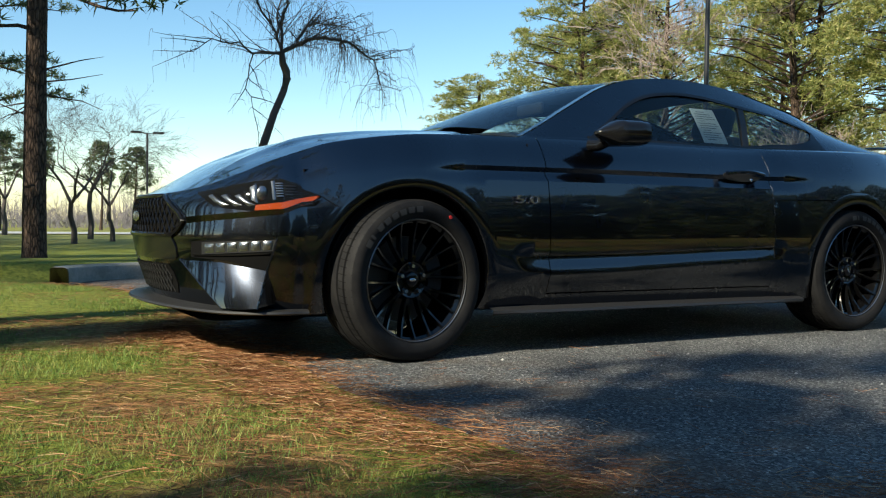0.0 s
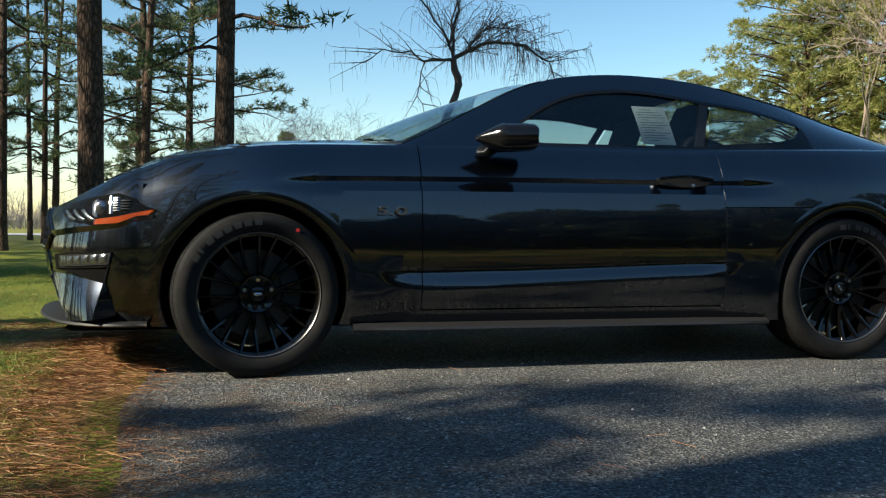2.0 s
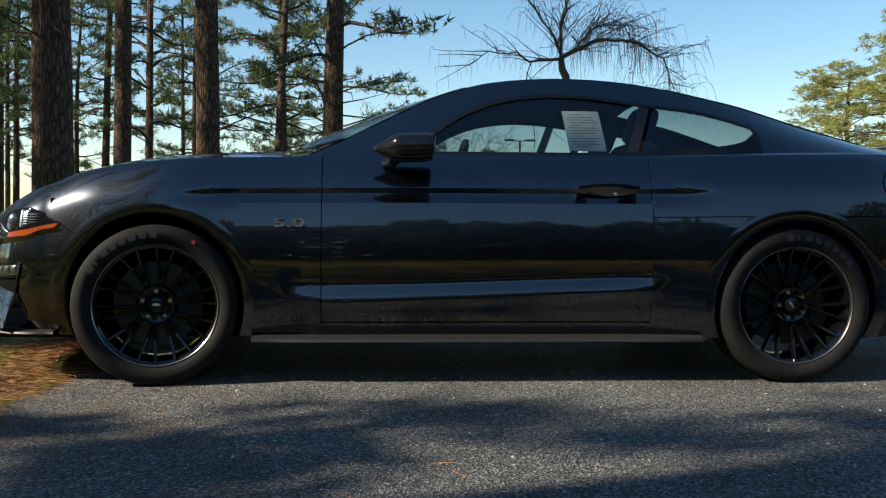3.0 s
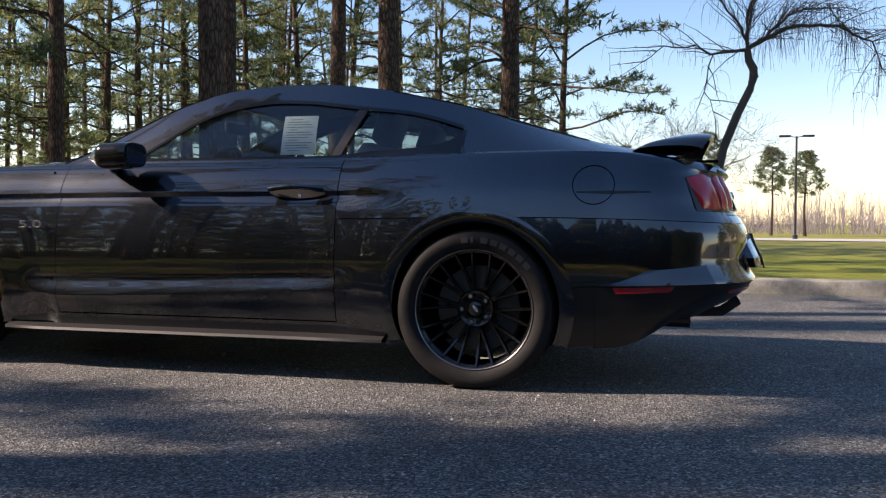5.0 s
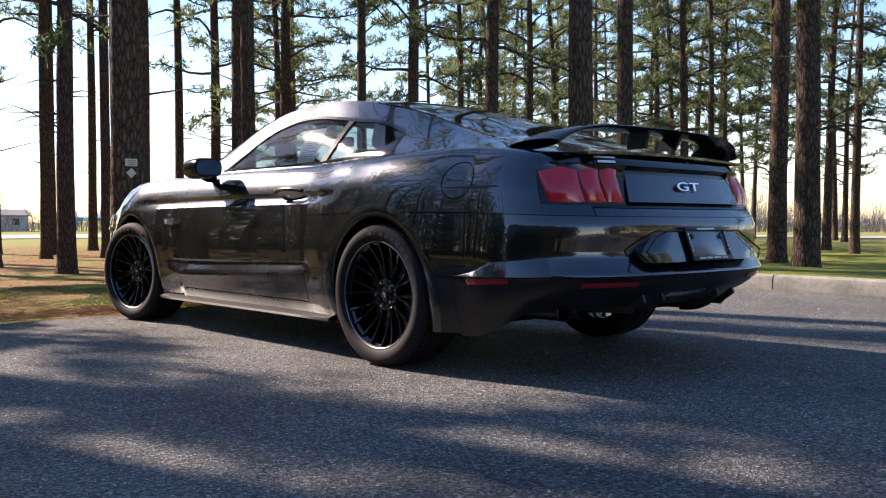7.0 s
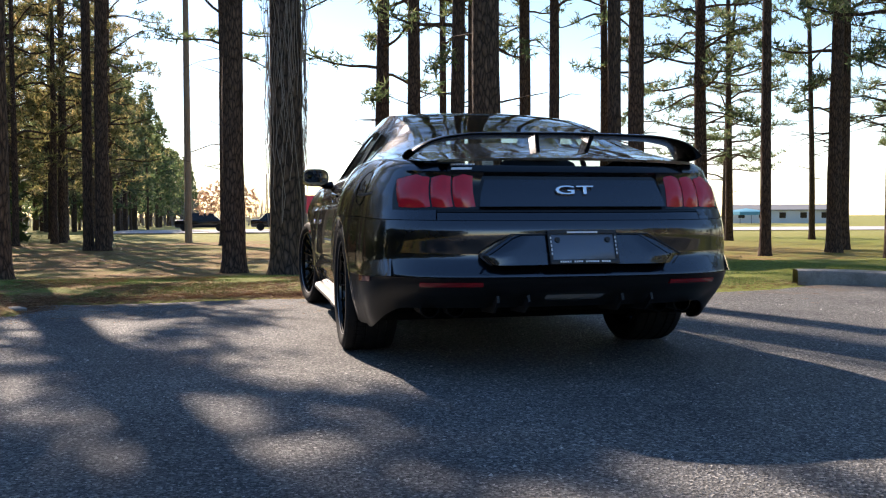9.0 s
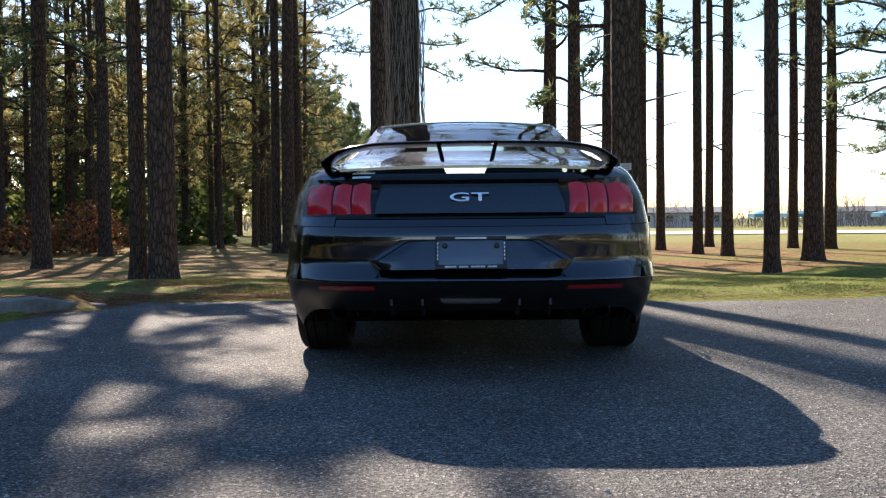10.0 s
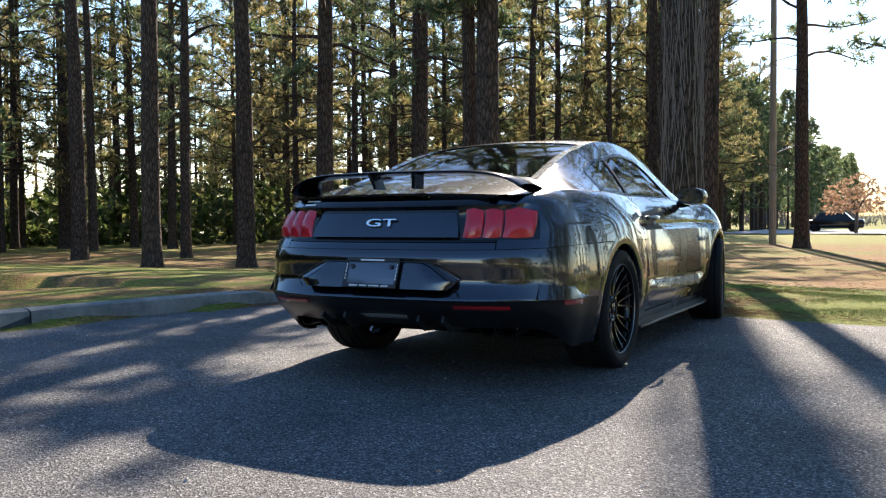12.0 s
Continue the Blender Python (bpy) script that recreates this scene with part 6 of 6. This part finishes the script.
bare_tree(2.8, 33.7, 1.6, 1.9, 0.11, 5, 5, TWIG, "leafless forked tree on the lawn", spread=0.7)
bare_tree(4.9, 38.0, 1.6, 1.8, 0.10, 5, 12, TWIG, "leafless young tree on the lawn", spread=0.7)
bare_tree(21.8, 23.1, 3.0, 2.6, 0.13, 5, 6, PALETWIG, "pale leafless tree among green pines", spread=0.6, twig=0.007)
for x, y, s in ((17.3, 10.6, 1), (19.5, 8.0, 2), (16.6, 13.6, 4)):
    bare_tree(x, y, 0.5, 1.15, 0.045, 4, s, PALETWIG, "pale leafless shrub with many stems", spread=0.75, twig=0.006, name="bare_shrub", stems=7)

# the bent weeping tree beyond the kerb
wt = thing("weeping_tree", "leaning leafless tree with a kinked trunk and hanging twigs", "tree", (4.15, 15.0, terrain(4.15, 15.0) - 0.05))
zt = terrain(4.15, 15.0) - 0.05
rr = random.Random(3)
right = Vector((0.93, 0.36, 0))
bm = bmesh.new()
stem = [Vector((0, 0, 0)), right * 0.02 + Vector((0, 0, 0.8)), right * 0.12 + Vector((0, 0, 1.7)), right * 0.33 + Vector((0, 0, 2.7)), right * 0.62 + Vector((0, 0, 3.4)), right * 0.90 + Vector((0, 0, 3.95)), right * 0.98 + Vector((0, 0, 4.22)), right * 0.97 + Vector((0, 0, 4.36)), right * 0.86 + Vector((0, 0, 4.54)), right * 0.83 + Vector((0, 0, 4.78))]
tube(bm, stem, [0.17, 0.12, 0.10, 0.092, 0.085, 0.08, 0.095, 0.09, 0.08, 0.065], 10)
part("trunk", bm, TWIG, wt)
fork = stem[-1]
bm = bmesh.new()
bt = bmesh.new()
away = Vector((-0.36, 0.93, 0))


def weep(p, n, drop):
    """Thin twigs that spring from a bough and hang down."""
    for _ in range(n):
        q, pts = Vector(p), []
        d = Vector((rr.gauss(0, 0.5), rr.gauss(0, 0.5), rr.uniform(0.0, 0.5)))
        length = drop * rr.uniform(0.35, 1.15)
        for k in range(7):
            pts.append(q)
            q = q + d * length / 6
            d = d * 0.66 + Vector((rr.gauss(0, 0.05), rr.gauss(0, 0.05), -0.34))
        tube(bt, pts, [0.0045, 0.0045, 0.004, 0.0035, 0.003, 0.0025, 0.002], 3, False)


def limb(steps, r, drop, dense, side=2):
    """A bough through (along, up, depth) steps from the fork, with side shoots and hanging twigs."""
    knots = [fork + right * a + Vector((0, 0, u)) + away * d for a, u, d in steps]
    pts = [fork]
    for a, b in zip([fork] + knots, knots):
        pts += [a.lerp(b, k) + Vector((rr.gauss(0, 0.02), rr.gauss(0, 0.02), rr.gauss(0, 0.02))) for k in (0.33, 0.67, 1.0)]
    n = len(pts)
    tube(bm, pts, [max(0.007, r * (1 - 0.85 * i / n)) for i in range(n)], 6, False)
    for i in range(2, n):
        weep(pts[i], dense, drop)
        for _ in range(side):
            d = (pts[i] - pts[i - 1]).normalized()
            o = d.cross(Vector((rr.gauss(0, 1), rr.gauss(0, 1), rr.gauss(0, 1)))).normalized()
            e = (d + o * rr.uniform(0.5, 1.0) + Vector((0, 0, 0.35))).normalized()
            L, q, shoot = rr.uniform(0.5, 1.3), pts[i], [pts[i]]
            for k in range(4):
                e = (e + Vector((rr.gauss(0, 0.15), rr.gauss(0, 0.15), rr.gauss(-0.06, 0.08)))).normalized()
                q = q + e * L / 4
                shoot.append(q)
                weep(q, max(1, dense - 1), drop * 0.8)
            tube(bm, shoot, [0.012, 0.010, 0.008, 0.006, 0.004], 4, False)


limb([(-0.25, -0.05, 0.05), (-0.75, -0.10, 0.1), (-1.05, 0.06, 0.1), (-1.75, 0.02, 0.2), (-2.1, -0.25, 0.3)], 0.035, 0.9, 1, 1)
limb([(-0.75, -0.10, 0.1), (-0.85, -0.9, 0.15), (-0.6, -1.45, 0.2)], 0.022, 0.5, 1, 1)
limb([(0.35, 0.22, -0.1), (0.8, 0.42, -0.2), (1.4, 0.48, -0.3), (1.95, 0.42, -0.3), (2.5, 0.1, -0.4), (2.75, -0.4, -0.4)], 0.055, 1.7, 3)
limb([(0.35, 0.22, -0.1), (0.9, 0.65, 0.3), (1.5, 1.0, 0.6), (2.2, 1.05, 0.7), (2.7, 0.6, 0.8)], 0.045, 1.8, 3)
limb([(0.0, 0.5, 0.0), (0.05, 1.3, -0.1), (0.2, 2.2, -0.1), (0.5, 3.0, 0.1)], 0.04, 1.1, 2)
limb([(0.12, 0.35, 0.3), (0.45, 1.1, 0.7), (0.9, 1.9, 0.9), (1.5, 2.4, 1.0)], 0.035, 1.4, 2)
limb([(-0.05, 0.4, 0.1), (-0.5, 1.1, 0.3), (-1.1, 1.7, 0.4), (-1.6, 1.8, 0.5)], 0.03, 1.1, 2)
tagged(part("bough_frame", bm, TWIG, wt), kind="stuff")
tagged(part("twig_curtain", bt, TWIG, wt, "long hanging twigs"), kind="stuff")

# ---- undergrowth and distance ----
rng = random.Random(9)
vs, fs = [], []
for i in range(8000):
    a, d = math.radians(rng.uniform(195, 252)), rng.uniform(46, 72)
    x, y = 8 + d * math.cos(a), 1 + d * math.sin(a)
    # Out-of-view strip, added as dark growth for the car to reflect.
    if i >= 7000:
        x, y = rng.uniform(-14, 34), rng.uniform(-40, -30)
    top = 4.2 * (0.4 + 0.6 * (0.5 + 0.5 * noise.noise((x * 0.2, y * 0.2, 0))))
    tuft(vs, fs, Vector((x, y, terrain(x, y) + rng.uniform(0, 1) ** 1.4 * top)), 0.6, rng, 7, 0.20)
scatter("undergrowth", vs, fs, SHRUB, "dense dark green undergrowth at the wood's edge", "undergrowth")


def bush(name, x, y, w, h, mat, label, count, seed):
    rng = random.Random(seed)
    th = thing(name, label, "shrub", (x, y, terrain(x, y)))
    vs, fs = [], []
    for _ in range(count):
        a, k = rng.uniform(0, 6.28), math.sqrt(rng.random())
        z = rng.random() ** 0.8 * h * (1 - 0.55 * k * k)
        tuft(vs, fs, Vector((math.cos(a) * w * k, math.sin(a) * w * k, z)), 0.16, rng, 6, 0.07)
    mesh_part("foliage", vs, fs, mat, th)
    bm = bmesh.new()
    for i in range(9):
        a = rng.uniform(0, 6.28)
        tube(bm, [Vector((0, 0, 0)), Vector((math.cos(a) * w * 0.4, math.sin(a) * w * 0.4, h * 0.5)), Vector((math.cos(a) * w * 0.8, math.sin(a) * w * 0.8, h * 0.8))], [0.03, 0.02, 0.008], 4, False)
    tagged(part("stem_cluster", bm, TWIG, th), kind="stuff")
    return th


bush("rust_shrub", -25.4, -13.6, 1.6, 2.0, RUST, "rust-brown leafy shrub under the pines", 420, 1)
bush("rust_shrub", -23.8, -15.2, 1.2, 1.5, RUST, "rust-brown leafy shrub under the pines", 260, 2)
rt = bare_tree(-62.1, -2.5, 1.6, 1.5, 0.12, 3, 14, TWIG, "small tree with russet winter leaves", spread=0.8)
vs, fs = [], []
for _ in range(420):
    a, k = rng.uniform(0, 6.28), math.sqrt(rng.random())
    tuft(vs, fs, Vector((math.cos(a) * 2.3 * k, math.sin(a) * 2.3 * k, 1.5 + rng.random() * 3.2 * (1 - 0.5 * k))), 0.25, rng, 5, 0.10)
mesh_part("foliage", vs, fs, FADED, rt, "faded russet leaves")

vs, fs = [], []
for arc, r0, cnt in (((52, 128), 118, 3400), ((150, 205), 125, 1800), ((-60, 40), 110, 900)):
    for _ in range(cnt):
        a, d = math.radians(rng.uniform(*arc)), r0 + rng.uniform(0, 30)
        x, y = d * math.cos(a), d * math.sin(a)
        h = (2.0 + 7.5 * rng.random() ** 2) * (0.7 + 0.6 * noise.noise((a * 9, 0, 3)))
        z = terrain(x, y)
        t = Vector((rng.gauss(0, 0.8), rng.gauss(0, 0.8), h))
        s = Vector((-math.sin(a), math.cos(a), 0)) * rng.uniform(0.025, 0.06)
        k = len(vs)
        p = Vector((x, y, z - 0.2))
        vs += [p - s, p + s, p + t]
        fs.append((k, k + 1, k + 2))
        for _ in range(10):
            q = p + t * rng.uniform(0.25, 0.85)
            e = q + Vector((rng.gauss(0, 1.1), rng.gauss(0, 1.1), rng.uniform(0.4, 1.8)))
            k = len(vs)
            vs += [q - s * 0.5, q + s * 0.5, e]
            fs.append((k, k + 1, k + 2))
scatter("far_woods", vs, fs, material("distant_twigs", (0.22, 0.195, 0.205), 0.95), "hazy leafless woods along the horizon", "woods")

# the wood's edge that runs away beside the field
rng = random.Random(31)
trunks = bmesh.new()
vs, fs = [], []
for i in range(64):
    x = -72 - 140 * i / 64 + rng.uniform(-2, 2)
    y = rng.uniform(-15, -12) if i % 2 else rng.uniform(-34, -15)
    z, h = terrain(x, y), rng.uniform(10.5, 14.5)
    tube(trunks, [Vector((x, y, z - 0.2)), Vector((x, y, z + h * 0.5)), Vector((x + rng.uniform(-0.4, 0.4), y, z + h * 0.95))], [0.24, 0.18, 0.05], 6, False)
    for _ in range(230):
        k = rng.random() ** 0.8
        a, d = rng.uniform(0, 6.28), 3.0 * (1.05 - k) ** 0.6 * math.sqrt(rng.random())
        tuft(vs, fs, Vector((x + math.cos(a) * d, y + math.sin(a) * d, z + h * (0.14 + 0.86 * k))), rng.uniform(0.5, 0.85), rng, 7, 0.14)
scatter("distant_crowns", vs, fs, FOLIAGE, "hazy green pine crowns along the field's edge", "woods")
tagged(part("distant_trunks", trunks, BARK, None, "thin bare pine trunks along the field's edge"), category="woods", kind="stuff")

PALE = material("sunlit_road", (0.42, 0.41, 0.39), 0.9)
v = coords(PALE)
colour(PALE, ramp(PALE, noise_tex(PALE, v, 0.8, 5), [(0.3, (0.30, 0.295, 0.28)), (0.7, (0.46, 0.45, 0.43))]))


def strip(name, x0, x1, y0, y1, label):
    bm = bmesh.new()
    sheet(bm, [[Vector((x, y, terrain(x, y) + 0.06)) for x in span(x0, x1, 40)] for y in span(y0, y1, 10)])
    tagged(part(name, bm, PALE, None, label), category="road", kind="structure")


strip("road_north", -40, 110, 60, 74, "pale concrete road beyond the lawn")
strip("road_west", -84, -58, -12, 120, "pale parking road beyond the field")

# ---- poles, lamps and far buildings ----
POLE = material("black_pole", (0.015, 0.015, 0.017), 0.4)
WOOD = material("weathered_pole", (0.30, 0.24, 0.18), 0.9)
v = coords(WOOD, (1, 1, 0.05))
colour(WOOD, ramp(WOOD, noise_tex(WOOD, v, 40, 5), [(0.3, (0.18, 0.14, 0.10)), (0.7, (0.38, 0.31, 0.24))]))


def lamp_post(x, y, h, r, label, heads):
    th = thing("street_lamp", label, "lamp post", (x, y, terrain(x, y)))
    bm = bmesh.new()
    tube(bm, [Vector((0, 0, -0.1)), Vector((0, 0, h))], [r, r * 0.75], 14)
    part("pole", bm, POLE, th)
    bm = bmesh.new()
    tube(bm, [Vector((0, 0, -0.05)), Vector((0, 0, 0.35)), Vector((0, 0, 0.40))], [r * 1.9, r * 1.9, r * 1.1], 14)
    part("base", bm, POLE, th)
    for s in heads:
        bm = bmesh.new()
        tube(bm, [Vector((0, 0, h - 0.08)), Vector((s * 0.5, 0, h))], [0.035, 0.03], 8)
        part("arm", bm, POLE, th)
        bm = bmesh.new()
        block(bm, s * 0.85 - 0.42, s * 0.85 + 0.42, -0.2, 0.2, h - 0.06, h + 0.10, 0.04)
        part("lamp_head", bm, POLE, th)
    return th


lamp_post(17.8, 15.4, 9.0, 0.085, "tall slim black lamp post", (-1, 1))
lamp_post(12.4, 69.6, 7.9, 0.10, "distant double-headed parking lamp", (-1, 1))
lamp_post(38.0, 74.0, 7.9, 0.10, "distant double-headed parking lamp", (-1, 1))
wp = thing("utility_pole", "weathered wooden pole with a lamp arm", "pole", (-33.3, -3.7, terrain(-33.3, -3.7)))
bm = bmesh.new()
tube(bm, [Vector((0, 0, -0.1)), Vector((0, 0, 6)), Vector((0, 0, 13))], [0.16, 0.14, 0.11], 12)
part("pole", bm, WOOD, wp)
bm = bmesh.new()
tube(bm, [Vector((0, 0.1, 3.9)), Vector((0, 1.0, 4.25)), Vector((0, 1.9, 4.3))], [0.03, 0.03, 0.03], 6)
part("lamp_arm", bm, SILVER, wp)

WALL = material("pale_siding", (0.55, 0.56, 0.56), 0.8)
ROOF = material("grey_shingles", (0.16, 0.17, 0.18), 0.9)
TARP = material("blue_canvas", (0.05, 0.24, 0.33), 0.6)


def low_building(x, y, turn, w, d, h, label):
    th = thing("low_building", label, "building", (x, y, terrain(x, y)))
    th.rotation_euler = (0, 0, radians(turn))
    bm = bmesh.new()
    block(bm, -w / 2, w / 2, -d / 2, d / 2, -0.3, h)
    part("wall", bm, WALL, th)
    bm = bmesh.new()
    for s in (-1, 1):
        sheet(bm, [[Vector((-w / 2 - 0.4, s * (d / 2 + 0.4), h - 0.05)), Vector((w / 2 + 0.4, s * (d / 2 + 0.4), h - 0.05))], [Vector((-w / 2 - 0.4, 0, h + 0.8)), Vector((w / 2 + 0.4, 0, h + 0.8))]])
    thicken(bm, 0.15, (0, 0, -1))
    part("roof", bm, ROOF, th)
    n = int(w / 3)
    for i in range(n):
        cx = -w / 2 + (i + 0.5) * w / n
        for s in (-1, 1):
            bm = bmesh.new()
            block(bm, cx - 0.5, cx + 0.5, s * d / 2 - 0.03, s * d / 2 + 0.03, h * 0.38, h * 0.78)
            win = part("window", bm, GLOSS, th)
            bm = bmesh.new()
            block(bm, cx - 0.6, cx + 0.6, s * d / 2 - 0.02, s * d / 2 + 0.06, h * 0.32, h * 0.37)
            part("sill", bm, WALL, win)
    return th


low_building(-132, 31, 80, 20, 7, 2.3, "long pale low building beyond the field")
low_building(-140, 67, 70, 16, 7, 2.3, "pale low building behind the field")
low_building(-129, 87, 60, 16, 7, 2.3, "pale low building among trees")
for x, y, w in ((-123, 50, 6), (-120, 61, 4), (-115, 72, 5), (-117, 42, 3)):
    th = thing("canvas_shelter", "blue canvas shelter on thin posts", "shelter", (x, y, terrain(x, y)))
    bm = bmesh.new()
    sheet(bm, [[Vector((u * w / 2, q * w / 2, 1.9 + 0.5 * (1 - max(abs(u), abs(q))))) for u in span(-1, 1, 6)] for q in span(-1, 1, 6)])
    thicken(bm, 0.5, (0, 0, -1))
    part("canvas", bm, TARP, th)
    for u in (-1, 1):
        for q in (-1, 1):
            bm = bmesh.new()
            tube(bm, [Vector((u * w * 0.46, q * w * 0.46, -0.1)), Vector((u * w * 0.46, q * w * 0.46, 1.75))], [0.04, 0.04], 6)
            part("post", bm, POLE, th)
slide = thing("playground_slide", "white slide with a red frame in the distance", "playground", (-84, 3.2, terrain(-84, 3.2)))
bm = bmesh.new()
tube(bm, [Vector((0, -3.2, 0.3)), Vector((0, -1.2, 1.6)), Vector((0, 0.6, 3.2))], [0.32, 0.32, 0.32], 8)
part("chute", bm, WHITE, slide)
bm = bmesh.new()
block(bm, -0.9, 0.9, 0.7, 2.6, 1.6, 3.4, 0.1)
part("tower", bm, material("red_plastic", (0.55, 0.03, 0.05), 0.5), slide)
for u in (-0.8, 0.8):
    for q in (0.8, 2.5):
        bm = bmesh.new()
        tube(bm, [Vector((u, q, -0.1)), Vector((u, q, 1.7))], [0.06, 0.06], 6)
        part("leg", bm, POLE, slide)


def far_car(x, y, turn, paint, label):
    th = thing("parked_car", label, "car", (x, y, terrain(x, y) + 0.06))
    th.rotation_euler = (0, 0, radians(turn))
    bm = bmesh.new()
    block(bm, -2.2, 2.2, -0.9, 0.9, 0.3, 0.95, 0.15)
    part("body", bm, paint, th)
    bm = bmesh.new()
    sheet(bm, [[Vector((a, s * 0.8, 0.93)), Vector((a2, s * 0.65, 1.5))] for s, a, a2 in ((-1, -1.5, -0.9), (-1, 1.4, 0.8), (1, 1.4, 0.8), (1, -1.5, -0.9), (-1, -1.5, -0.9))])
    bmesh.ops.remove_doubles(bm, verts=bm.verts, dist=0.001)
    bmesh.ops.holes_fill(bm, edges=[e for e in bm.edges if e.is_boundary])
    part("cabin", bm, GLOSS, th)
    for a in (-1.4, 1.4):
        for s in (-0.85, 0.85):
            bm = bmesh.new()
            bmesh.ops.create_cone(bm, cap_ends=True, segments=16, radius1=0.33, radius2=0.33, depth=0.22, matrix=Matrix.Translation((a, s, 0.33)) @ pose(0, 0, 0, 90))
            part("wheel", bm, TYRE, th)
    return th


far_car(-70, -4.6, 90, GLOSS, "dark car parked beyond the field")
far_car(-71, 1.5, 90, GLOSS, "dark car parked beyond the field")
far_car(-72, 9.5, 80, WHITE, "pale car parked beyond the field")
far_car(24, 66, 0, WHITE, "pale car on the far road")
